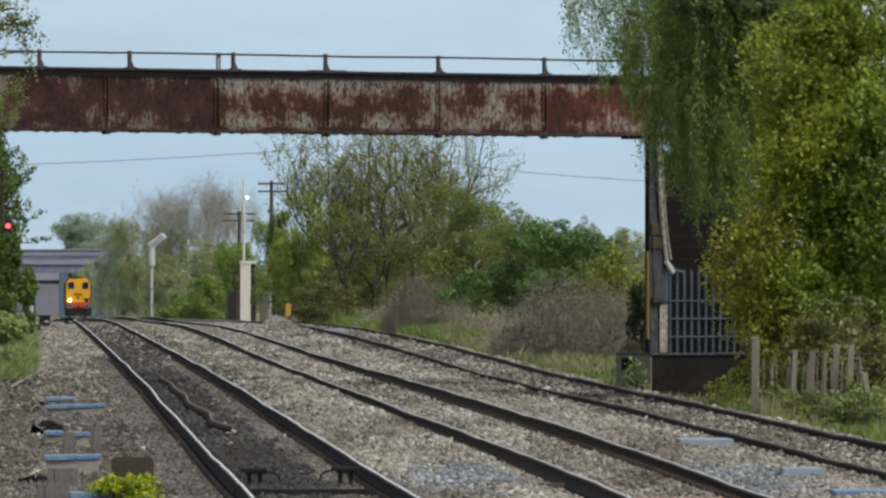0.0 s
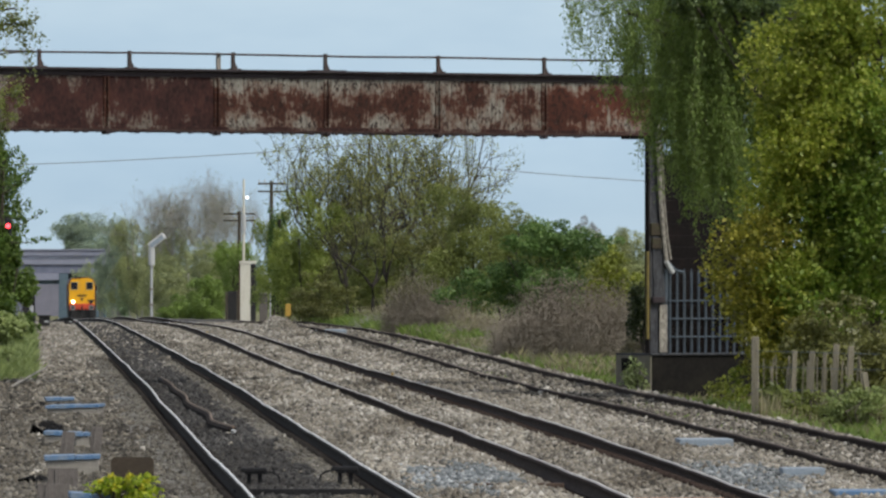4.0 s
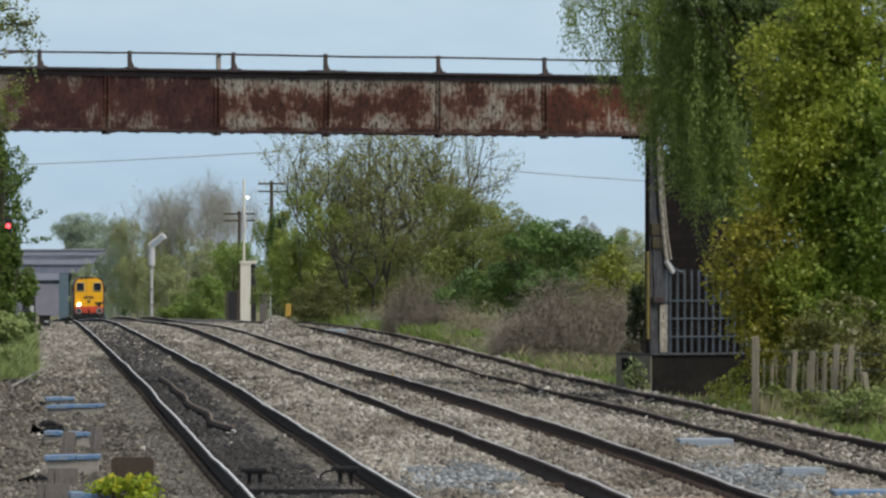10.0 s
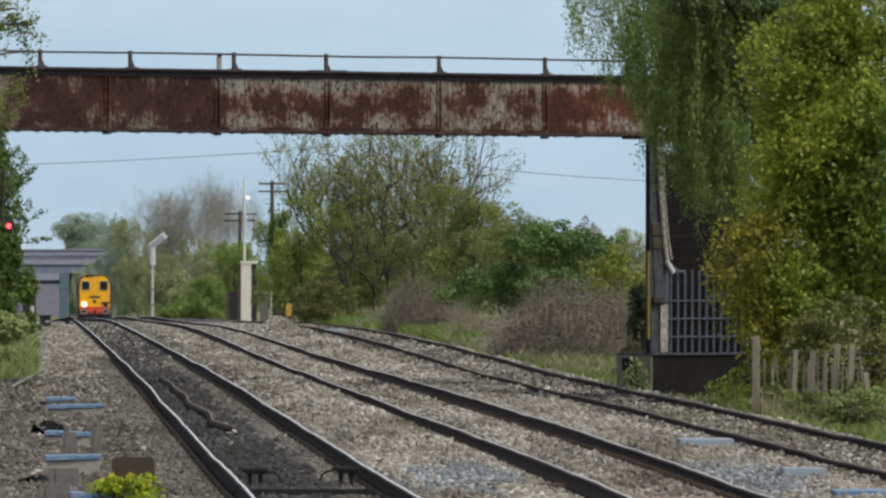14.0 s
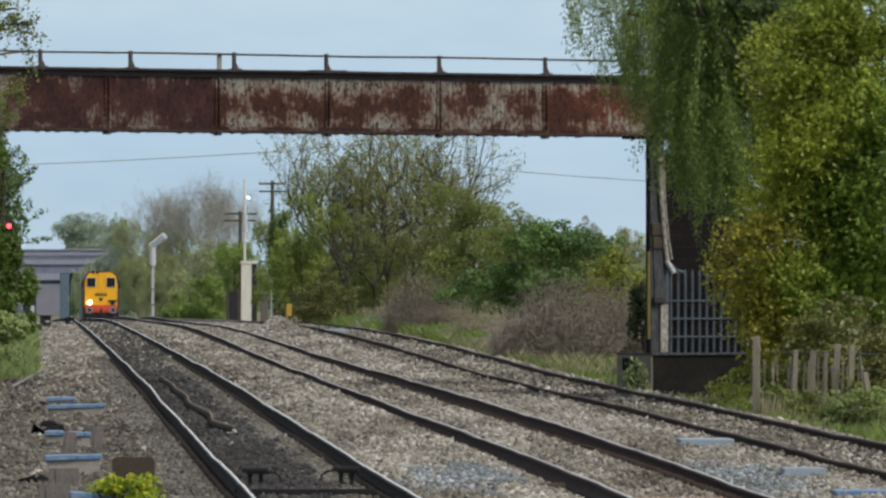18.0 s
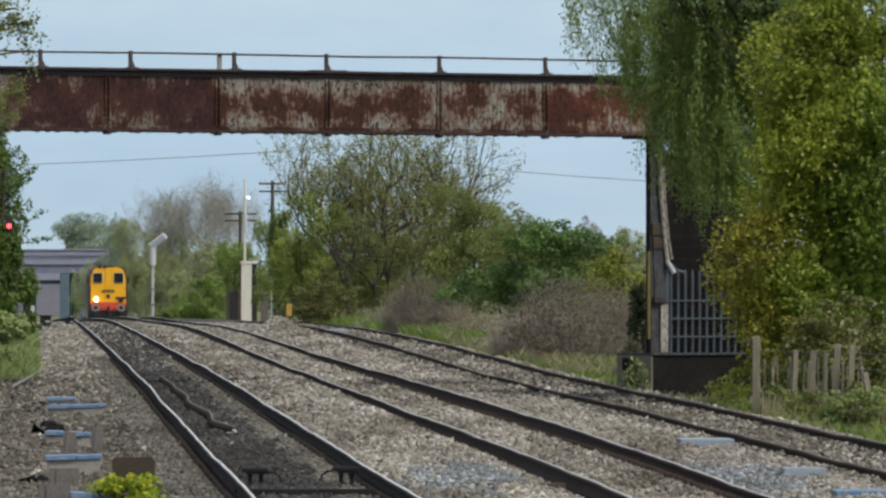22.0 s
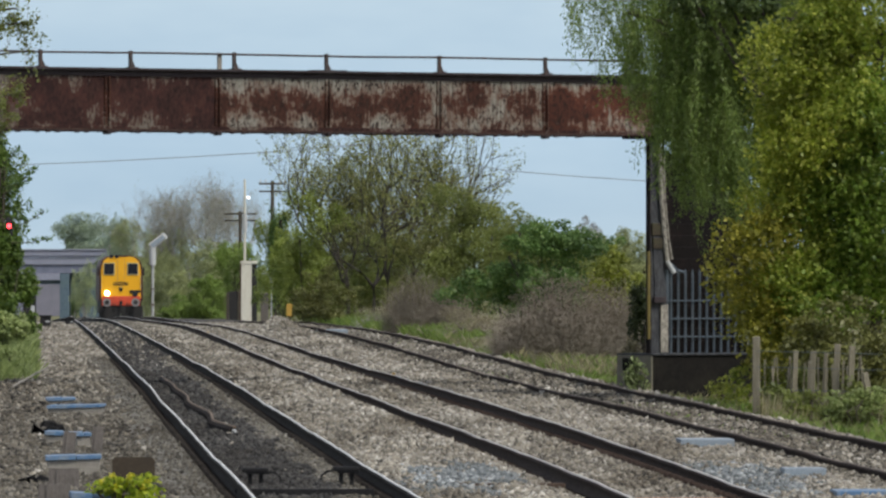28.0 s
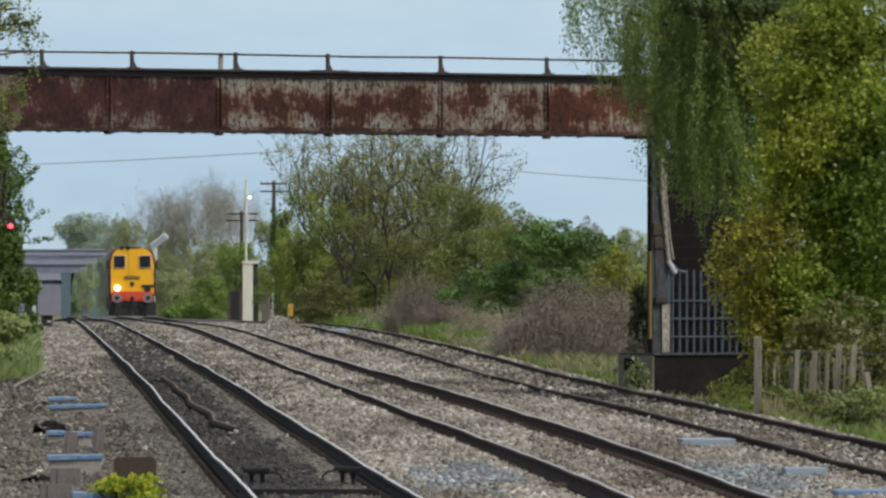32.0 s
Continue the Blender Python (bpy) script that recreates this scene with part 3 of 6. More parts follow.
def ground_height(x, y):
    """Top of ballast and earth, without the stones."""
    x, y = np.broadcast_arrays(np.asarray(x, float), np.asarray(y, float))
    yy = np.clip(y, 40, 1299)
    x0, z0, _ = line_of(0, yy)
    x1, z1, _ = line_of(1, yy)
    x2, z2, _ = line_of(2, np.clip(yy, 40, 364))
    x2 = np.where(yy > 364, x1 + 3.6, x2)
    z2 = np.where(yy > 364, z1, z2)
    w1 = np.clip((x - x0) / (x1 - x0), 0, 1)
    w2 = np.clip((x - x1) / (x2 - x1), 0, 1)
    z = z0 + (z1 - z0) * w1 + (z2 - z1) * w2 - 0.155
    # between the tracks the stone lies a little higher, outside it falls away
    z = z + 0.05 * np.sin(np.pi * w1) ** 2 + 0.03 * np.sin(np.pi * w2) ** 2
    for k, dip in ((x0, 0.045), (x1, 0.055), (x2, -0.03)):
        z = z - dip * np.exp(-(((np.abs(x - k) - 0.7525) / 0.2) ** 2))
    away = np.clip(np.minimum(np.minimum(np.abs(np.abs(x - x0) - 0.75), np.abs(np.abs(x - x1) - 0.75)), np.abs(np.abs(x - x2) - 0.75)) / 0.35 - 0.4, 0, 1)
    rough = 0.5 * np.sin(4.1 * x + 0.83 * y) * np.sin(2.7 * x - 0.57 * y + 1.0) + 0.35 * np.sin(7.9 * x - 1.31 * y + 2.0) * np.sin(1.9 * y + 3.1 * x) + 0.3 * np.sin(1.3 * x + 0.31 * y + 0.5)
    z = z + 0.032 * rough * away * (y < 380)
    left = np.clip((x0 - 1.9 - x), 0, None)
    right = np.clip((x - x2 - 1.35), 0, None)
    z = z + 0.02 * np.clip(left, 0, 1.5) - 0.03 * np.clip(left - 2.0, 0, 10)
    bank = np.clip((y - 170) / 80, 0, 1) * np.clip((420 - y) / 60, 0, 1)
    z = z - 0.16 * np.clip(right / 0.5, 0, 1) * (1 - 0.6 * bank) + bank * 0.12 * np.clip(right - 0.8, 0, 5)
    far = np.clip((y - 1000) / 300, 0, 1)
    return z * (1 - far) - 5.2 * far


# ---- the setting: earth, ballast ----
def sheet(name, xs_of, ys, lift):
    rows = [np.stack([xs_of(y), np.full(len(xs_of(y)), y), ground_height(xs_of(y), y) + lift], 1) for y in ys]
    n = len(rows[0])
    faces = [(j * n + i, j * n + i + 1, (j + 1) * n + i + 1, (j + 1) * n + i) for j in range(len(ys) - 1) for i in range(n - 1)]
    me = arrays(name, np.concatenate(rows), faces)
    me.polygons.foreach_set("use_smooth", [True] * len(faces))
    return me


spread = np.array([-2500, -900, -300, -120, -60, -30, -18, -12, -8, -5.5, -3.6, -2.2, 0, 3.5, 7.2, 8.4, 9.2, 10, 11, 12.5, 14, 17, 24, 40, 90, 250, 800, 2500])
deep = np.concatenate([np.linspace(-60, 40, 6), np.arange(45, 420, 5.0), np.arange(420, 1000, 20.0), [1050, 1150, 1300, 1700, 2500, 4500]])
tagged(part("ground", sheet("ground", lambda y: line_of(0, np.clip(y, 40, 1299))[0] + spread, deep, -0.05), "earth"),
       "rough grassy earth beside the railway ballast", "ground", kind="structure")

across = np.concatenate([np.linspace(-3.4, -1.7, 5), np.linspace(-1.44, 9.0, 88)])
along = np.concatenate([np.arange(40, 380, 0.6), np.arange(380, 1290, 10.0)])
bed = part("ballast", sheet("ballast", lambda y: line_of(0, y)[0] + across, along, 0.0), "bed")
tagged(bed, "tan and grey crushed stone ballast under the tracks", "ballast", kind="structure")
bed.data.materials.append(MAT["oily_bed"])
bed.data.materials.append(MAT["fine_bed"])
mid = (across[1:] + across[:-1]) / 2
kinds = np.where(np.abs(mid) < 0.72, 1, 0)
near = np.where((mid > 0.2) & (mid < 0.72) | (mid < -0.85) & (mid > -1.5), 2, kinds)
bed.data.polygons.foreach_set("material_index", np.concatenate([near if y < 205 else kinds for y in along[:-1]]).astype(np.int32))

STONE = np.array([(1, 0, 0), (-1, 0, 0), (0, 1, 0), (0, -1, 0), (0, 0, 1), (0, 0, -1)], float)
STONE_FACES = np.array([(0, 2, 4), (2, 1, 4), (1, 3, 4), (3, 0, 4), (2, 0, 5), (1, 2, 5), (3, 1, 5), (0, 3, 5)])


def stone_field(name, material, rng, x, y, size, label, sink=0.2, lift=None):
    """Crushed stones lying on the ballast, each a turned and squashed octahedron."""
    n = len(x)
    s = size * (0.5 + 1.1 * rng.uniform(0, 1, n) ** 2.2)
    q = rng.normal(size=(n, 4))
    q /= np.linalg.norm(q, axis=1)[:, None]
    w, a, b, c = q.T
    rot = np.stack([1 - 2 * (b * b + c * c), 2 * (a * b - c * w), 2 * (a * c + b * w), 2 * (a * b + c * w), 1 - 2 * (a * a + c * c), 2 * (b * c - a * w),
                    2 * (a * c - b * w), 2 * (b * c + a * w), 1 - 2 * (a * a + b * b)], 1).reshape(n, 3, 3)
    shape = STONE[None] * rng.uniform(0.55, 1.2, (n, 6, 1)) * np.array([1, 0.8, 0.65]) * s[:, None, None]
    v = np.einsum("nij,nkj->nki", rot, shape)
    z = ground_height(x, y) + s * sink
    if lift is not None:
        z = z + lift
    v += np.stack([x, y, z], 1)[:, None]
    faces = (STONE_FACES[None] + 6 * np.arange(n)[:, None, None]).reshape(-1, 3)
    return tagged(part(name, arrays(name, v.reshape(-1, 3), faces), material), label, "ballast", kind="stuff")


def by_rail(x, y):
    """Distance of a place from the middle of the nearest track, and that track."""
    off = np.stack([np.abs(x - line_of(k, np.clip(y, 40, 364))[0]) for k in range(3)])
    return off.min(0), off.argmin(0)


rng = np.random.default_rng(11)
fx, fy, fs = [], [], []
for y0, y1, n, size in ((76, 100, 62000, 0.040), (100, 140, 66000, 0.046), (140, 220, 62000, 0.058), (220, 372, 54000, 0.062)):
    y = rng.uniform(y0, y1, n)
    lo = np.maximum(line_of(0, y)[0] - 3.3, -0.0535 * y - 0.4)
    hi = np.minimum(line_of(2, np.clip(y, 40, 364))[0] + 1.5, 0.0535 * y + 0.4)
    x = lo + (hi - lo) * rng.uniform(0, 1, n)
    fx.append(x), fy.append(y), fs.append(np.full(n, size))
fx, fy, fs = np.concatenate(fx), np.concatenate(fy), np.concatenate(fs)
off, which = by_rail(fx, fy)
clear = np.abs(off - 0.7525) > 0.052 + 0.05 * rng.uniform(size=len(fx))
side = fx - line_of(0, fy)[0]
fine = ((which == 0) & (side > 0.24 + 0.09 * np.sin(fy * 0.9) + 0.05 * np.sin(fy * 2.3)) & (side < 0.72) | (side < -0.82) & (side > -1.42 + 0.12 * np.sin(fy * 0.7))) & (fy < 205)
clear &= ~fine | (rng.uniform(size=len(fx)) < 0.45)
fs = np.where(fine, fs * rng.uniform(0.4, 0.85, len(fs)), fs)
oily = (off < 0.70) & (which == 0) & ~fine & (rng.uniform(size=len(fx)) < np.clip(0.992 - (fy - 170) / 420, 0.5, 0.992))
fine &= rng.uniform(size=len(fx)) < 0.9
dirty = ((fx < line_of(0, fy)[0] - 0.85) & (rng.uniform(size=len(fx)) < np.clip(0.97 - (fy - 105) / 125, 0.03, 0.97))) | ((side > 0.8) & (side < 1.5) & (fy > 125) & (rng.uniform(size=len(fx)) < 0.45)) | ((which == 2) & (off < 1.1) & (rng.uniform(size=len(fx)) < 0.5)) | ((which == 1) & (off < 0.68) & (rng.uniform(size=len(fx)) < 0.12))
ragged = 0.35 * np.sin(fx * 9.0 + fy * 0.7) + 0.3 * np.sin(fy * 1.7 - fx * 5.0)
spill = np.minimum(((fx - 0.2) / 0.62) ** 2 + ((fy - 88) / 6.0) ** 2, ((fx - 3.25) / 0.6) ** 2 + ((fy - 90) / 6.5) ** 2) + ragged
chips = rng.uniform(size=len(fx)) < np.clip(1.5 - spill, 0, 0.92)
for name, material, pick, label in (("ballast_stones", "ballast", clear & ~oily & ~chips & ~dirty & ~fine, "pale tan and grey crushed ballast stones"),
                                    ("dirty_ballast_stones", "ballast_brown", clear & dirty & ~oily & ~chips & ~fine, "brown dirty ballast stones at the track edges"),
                                    ("oily_ballast_stones", "ballast_dark", clear & oily & ~chips, "dark oil-stained ballast stones between the running rails"),
                                    ("packed_fines", "ballast_fine", clear & fine & ~chips, "packed grey-tan fine gravel beside the running rails"),
                                    ("granite_chips", "ballast_blue", clear & chips, "patch of fresh blue-grey granite chips")):
    lift = np.where(oily[pick], -0.005, 0.0)
    stone_field(name, material, rng, fx[pick], fy[pick], fs[pick], label, lift=lift)


hy = rng.normal(size=2600) * 3.2
hx = rng.normal(size=2600) * 0.48
far_y = 276.0 + hy
mid_x = (line_of(1, far_y)[0] + line_of(2, far_y)[0]) / 2
stone_field("ballast_heap", "ballast", rng, mid_x + hx, far_y, np.full(2600, 0.07), "small heap of pale ballast between two tracks",
            lift=0.5 * np.exp(-((hx / 0.6) ** 2 + (hy / 3.8) ** 2)) * rng.uniform(0.75, 1.0, 2600))


def sky_backdrop():
    """The open sky far behind everything, a plain bright haze of thin cloud."""
    m, nt, p = shader("thin_cloud_sky")
    nt.nodes.remove(p)
    at = coords(nt, space="World")
    sep = nt.nodes.new("ShaderNodeSeparateXYZ")
    nt.links.new(at, sep.inputs[0])
    span = node(nt, "ShaderNodeMapRange")
    for k, v in (("From Min", 0.0), ("From Max", 160.0)):
        span.inputs[k].default_value = v
    nt.links.new(sep.outputs["Z"], span.inputs["Value"])
    tone = ramp(nt, span.outputs[0], [(0.0, (0.37, 0.475, 0.56)), (0.45, (0.37, 0.49, 0.595)), (1.0, (0.42, 0.53, 0.615))])
    cloud = ramp(nt, noise_tex(nt, coords(nt, (1, 1, 3), "World"), 0.006, 4.0), [(0.35, (0.93, 0.95, 0.97)), (0.7, (1.08, 1.06, 1.04))])
    e = node(nt, "ShaderNodeEmission")
    nt.links.new(blend(nt, 1.0, tone, cloud, "MULTIPLY"), e.inputs[0])
    nt.links.new(e.outputs[0], nt.nodes["Material Output"].inputs[0])
    MAT["sky"] = m
    r, n = 4300.0, 24
    v = [(r * math.sin(a), r * math.cos(a), z) for z in (-60.0, 700.0) for a in np.linspace(-0.7, 0.7, n)]
    f = [(i, i + 1, n + i + 1, n + i) for i in range(n - 1)]
    tagged(part("backdrop", arrays("backdrop", v, f), "sky"), "pale blue sky with thin cloud", "sky", kind="structure")


sky_backdrop()


# ---- tracks ----
FOOT = [(-0.07, 0.0), (0.07, 0.0), (0.07, 0.012), (0.012, 0.03), (0.010, 0.105), (0.034, 0.118), (0.035, 0.146), (-0.035, 0.146), (-0.034, 0.118), (-0.010, 0.105), (-0.012, 0.03), (-0.07, 0.012)]
TOP = [(-0.014, 0.1465), (0.014, 0.1465), (0.010, 0.157), (-0.010, 0.157)]
WORN = [(-0.017, 0.1465), (0.017, 0.1465), (0.013, 0.157), (-0.013, 0.157)]


def extrude(name, profile, xs, ys, zs):
    n = len(profile)
    v = np.array([[(x + p[0], y, z - 0.157 + p[1]) for p in profile] for x, y, z in zip(xs, ys, zs)]).reshape(-1, 3)
    f = [(j * n + i, j * n + (i + 1) % n, (j + 1) * n + (i + 1) % n, (j + 1) * n + i) for j in range(len(ys) - 1) for i in range(n)]
    return arrays(name, v, f)


def sway(y, k, side):
    """Small sags at the rail joints, some 18 m apart, and a fine jag shaped to look like heat shimmer."""
    shimmer = 0.0045 * np.sin(y * 2.17 + 3 * k + side) * np.sin(y * 0.91 + side) * (y < 360)
    return shimmer - 0.012 * np.abs(np.cos((y + 7 * k + 2 * side) * np.pi / 18.3)) ** 14 + 0.006 * np.sin(y * 0.23 + k) * (y < 360), 0.010 * np.sin(y * 0.19 + 2 * k + side) * (y < 360)


SLEEPER = arrays("sleeper", [(sx * 1.25, sy * 0.125, z) for z in (-0.1, 0.0) for sy in (-1, 1) for sx in (-1, 1)],
                 [(0, 1, 3, 2), (4, 6, 7, 5), (0, 4, 5, 1), (2, 3, 7, 6), (0, 2, 6, 4), (1, 5, 7, 3)])
SLEEPER.materials.append(MAT["sleeper"])
PALE = SLEEPER.copy()
PALE.materials.clear()
PALE.materials.append(MAT["sleeper_pale"])


def railway_track(k, end, rail_mat, top_mat, sleeper_mesh, label):
    root = thing("railway_track", Matrix(), label, "railway track", "parallel tracks")
    ys = np.concatenate([np.arange(40, min(end, 380), 1.2), np.arange(380, end, 8.0) if end > 380 else []])
    x, z, c = line_of(k, ys)
    for side in (-0.7525, 0.7525):
        dz, dx = sway(ys, k, side)
        rail = part("rail", extrude("rail", FOOT, x + side + dx, ys, z + c * side + dz), rail_mat, root)
        part("running_surface", extrude("running_surface", TOP if k == 0 else WORN, x + side + dx, ys, z + c * side + dz), top_mat, rail, "bright worn top of the rail" if k == 0 else "worn, partly rusty top of the rail")
    # chairs and clips along both rails
    seats = np.arange(70, 200, 0.7)
    cx, cz, _ = line_of(k, seats)
    v, f = [], []
    for y, a, h in zip(seats, cx, cz):
        for side in (-0.7525, 0.7525):
            for s in (-1, 1):
                n = len(v)
                x0, x1 = sorted((a + side + s * 0.05, a + side + s * 0.14))
                v += [(px, y + py, h - 0.165 + pz) for pz in (0, 0.05) for py in (-0.06, 0.06) for px in (x0, x1)]
                f += [(n + 4, n + 5, n + 7, n + 6), (n, n + 1, n + 5, n + 4), (n, n + 4, n + 6, n + 2), (n + 1, n + 3, n + 7, n + 5)]
    tagged(part("fastening", arrays("fastening", v, f), rail_mat, root), kind="stuff")
    for y in np.arange(72, 250, 0.7):
        a, h, _ = (float(q) for q in line_of(k, y))
        ob = new("sleeper", sleeper_mesh)
        ob.parent = root
        ob.matrix_basis = pose(a, y, h - 0.185 + 0.012 * math.sin(y * 7.1), 0, 0, 2.8 + 0.6 * math.sin(y * 3.3))
    return root


railway_track(0, 1290, "rail", "polish", SLEEPER, "railway track with bright-topped steel rails on dark oily ballast")
railway_track(1, 1290, "rail_dark", "worn_highlight_top", PALE, "railway track with dark brown rails half sunk in tan ballast")
railway_track(2, 365, "rail_dark", "rust_top", PALE, "little-used siding track with rusty rails and weeds")


# ---- footbridge ----
def footbridge():
    root = thing("footbridge", pose(3.78, 159, 4.58, 0, 0, 32.6), "rusty riveted plate-girder footbridge with flaking pale paint across the tracks", "footbridge")
    end, tall, wide = -19.0, 1.13, 1.2
    for face, depth in (("near", 0.0), ("back", wide)):
        g = part("girder", bx(fresh(), end, 0.34, depth + 0.034, depth + 0.042, 0.05, tall - 0.02), "flange", root)
        cuts = (end, -16.12, -13.93, -11.68, -9.35, -6.99, -4.56, -2.21, 0.34)
        if depth == 0.0:
            for a, c in zip(cuts, cuts[1:]):
                part("web_plate", bx(fresh(), a + 0.004, c - 0.004, 0.018, 0.033, 0.051, tall - 0.021), "girder_rusty" if a < -11.68 + 0.1 else ("girder_pale" if a > -3 else "girder"), g, "web plate with peeling pale paint over red rust")
        part("top_flange", bx(fresh(), end, 0.36, depth - 0.09, depth + 0.16, tall - 0.02, tall + 0.025, 0.008), "flange", g)
        part("top_angle", bx(fresh(), end, 0.2, depth - 0.012, depth + 0.03, tall - 0.125, tall - 0.022, 0.004), "flange", g)
        part("bottom_flange", bx(fresh(), end, 0.34, depth - 0.05, depth + 0.16, 0.018, 0.05, 0.008), "rust_edge", g)
        part("bottom_angle", bx(fresh(), end, 0.34, depth - 0.008, depth + 0.03, 0.051, 0.115, 0.004), "girder_rusty", g)
        if depth == 0.0:
            for u in (-16.12, -13.93, -11.68, -9.35, -6.99, -4.56, -2.21):
                b = bx(fresh(), u - 0.065, u + 0.065, -0.015, 0.029, 0.116, tall - 0.131, 0.004)
                bx(b, u - 0.012, u + 0.012, -0.075, -0.014, 0.116, tall - 0.131, 0.003)
                st = part("stiffener", b, "girder", g)
                b = fresh()
                for i in range(9):
                    for s in (-0.045, 0.045):
                        bmesh.ops.create_icosphere(b, subdivisions=1, radius=0.013, matrix=pose(u + s, -0.018, 0.15 + i * 0.098))
                tagged(part("rivet", b, "girder", st), kind="stuff")
                b = bx(fresh(), u - 0.045, u + 0.045, -0.06, 0.12, -0.05, 0.017, 0.012)
                part("bolt_bracket", b, "flange", g)
                b = fresh()
                for i in range(14):
                    du, h = -1.1 + i * 0.16 + 0.05 * math.sin(i * 3.7 + u), 0.012 + 0.03 * abs(math.sin(i * 2.3 + u * 5.0))
                    bx(b, u + du - 0.02 - h * 0.5, u + du + 0.02 + h * 0.5, -0.045, 0.01, 0.016 - h, 0.0175, 0.004)
                tagged(part("drip_bolt", b, "flange", g), kind="stuff")
    # deck planks between the girders
    u = end
    while u < 0.3:
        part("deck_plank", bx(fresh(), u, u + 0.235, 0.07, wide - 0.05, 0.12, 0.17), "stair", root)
        u += 0.25
    # handrail on short posts
    rail = fresh()
    top = tall + 0.30
    marks = (-16.79, -14.95, -13.07, -11.19, -9, -7.02, -4.56, -2.21, -0.38)
    hose(rail, [(end, 0.02, top)] + [(u + 0.7 * (i % 2), 0.02, top + 0.008 * math.sin(i * 2.3)) for i, u in enumerate(marks)] + [(0.3, 0.02, top)], 0.019, 8)
    part("handrail", rail, "post_iron", root, "thin dark iron handrail")
    for u in marks:
        b = bx(fresh(), u - 0.03, u + 0.03, -0.01, 0.05, tall + 0.02, top + 0.04, 0.006)
        v = [b.verts.new(p) for p in ((u + 0.03, 0.005, tall + 0.021), (u + 0.11, 0.005, tall + 0.021), (u + 0.03, 0.005, tall + 0.17), (u + 0.03, 0.035, tall + 0.021), (u + 0.11, 0.035, tall + 0.021), (u + 0.03, 0.035, tall + 0.17))]
        for q in ((0, 1, 2), (5, 4, 3), (0, 3, 4, 1), (1, 4, 5, 2), (2, 5, 3, 0)):
            b.faces.new([v[i] for i in q])
        bx(b, u - 0.06, u + 0.12, -0.06, 0.1, tall + 0.021, tall + 0.045, 0.005)
        part("handrail_post", b, "post_iron", root)
    part("handrail_post", bx(fresh(), -9.28 - 0.04, -9.28 + 0.04, 0.05, 0.1, tall + 0.02, top + 0.03, 0.008), "trough", root, "pale grey handrail post")
    part("flange_plate", bx(fresh(), -7.34, -6.61, -0.07, 0.14, tall + 0.021, tall + 0.04, 0.004), "flange", root)
    # trestle pier with its curved bracket
    foot = -4.1
    for depth in (0.02,):
        b = fresh()
        v = [b.verts.new(p) for y in (depth, depth + 0.1) for p in ((0.15, y, -0.02), (0.34, y, -0.02), (0.60, y, foot), (0.18, y, foot))]
        for q in ((0, 1, 2, 3), (7, 6, 5, 4), (0, 4, 5, 1), (1, 5, 6, 2), (2, 6, 7, 3), (3, 7, 4, 0)):
            b.faces.new([v[i] for i in q])
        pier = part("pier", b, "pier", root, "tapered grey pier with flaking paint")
        b = bx(fresh(), 0.125, 0.155, depth - 0.015, depth + 0.11, foot, 0.017, 0.006)
        part("pier_flange", b, "stair", pier)
        part("cover_plate", bx(fresh(), 0.22, 0.43, depth - 0.03, depth - 0.005, foot + 0.95, -1.6, 0.006, pose(0, 0, 0, 0, -2, 0)), "pier", pier)
        part("collar", bx(bx(fresh(), 0.17, 0.47, depth - 0.05, depth + 0.15, -1.85, -1.62, 0.015), 0.19, 0.43, depth - 0.06, depth + 0.15, -2.1, -1.9, 0.015), "mossy_iron", pier, "mossy rusted iron collar")
        b = fresh()
        for i in range(6):
            a0, a1 = radians(15 * i), radians(15 * (i + 1))
            rod(b, (-0.02 + 0.16 * math.sin(a0), depth + 0.05, -0.14 + 0.16 * math.cos(a0)), (-0.02 + 0.16 * math.sin(a1), depth + 0.05, -0.14 + 0.16 * math.cos(a1)), 0.025, n=6)
        part("corner_bracket", b, "flange", pier)
    b = hose(fresh(), [(0.27, -0.05, 1.0), (0.29, -0.06, 0.0), (0.36, -0.06, -1.2), (0.44, -0.06, -2.0), (0.50, -0.06, -2.35)], 0.045, 8)
    part("downpipe", b, "pier_pale", root, "pale flaking downpipe on the pier")
    part("downpipe", hose(fresh(), [(0.37, -0.03, 0.9), (0.39, -0.04, 0.0), (0.45, -0.04, -1.2), (0.53, -0.04, -1.9), (0.60, -0.05, -2.3)], 0.022, 6), "pier_pale", root, "thin pale flaking pipe beside the downpipe")
    part("downpipe_shoe", rod(fresh(), (0.47, -0.07, -2.33), (0.62, -0.09, -2.55), 0.045, 0.05, 10), "grey_paint", root)
    part("patch_board", bx(fresh(), 0.36, 0.53, -0.03, -0.012, foot + 0.05, foot + 0.95, 0.005), "pier_pale", root, "tan weathered board at the pier foot")
    part("yellow_strip", bx(fresh(), 0.082, 0.123, -0.03, 0.03, foot + 0.3, foot + 1.95, 0.004), "pier_yellow", root, "faded yellow marker strip")
    part("pipe_clamp", bx(fresh(), 0.18, 0.46, -0.075, -0.004, foot + 0.98, foot + 1.1, 0.02), "flange", root)
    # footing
    b = part("footing", bx(fresh(), 0.12, 3.4, -0.12, 1.05, -4.9, foot - 0.005, 0.03), "concrete_dark", root, "concrete footing block with shade put into its dark colour")
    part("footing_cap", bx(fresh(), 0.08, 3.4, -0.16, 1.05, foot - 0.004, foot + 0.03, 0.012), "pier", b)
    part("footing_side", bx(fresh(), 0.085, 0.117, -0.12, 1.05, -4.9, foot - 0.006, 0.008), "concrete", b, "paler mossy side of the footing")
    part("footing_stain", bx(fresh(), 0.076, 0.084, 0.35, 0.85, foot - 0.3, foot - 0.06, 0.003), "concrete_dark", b)
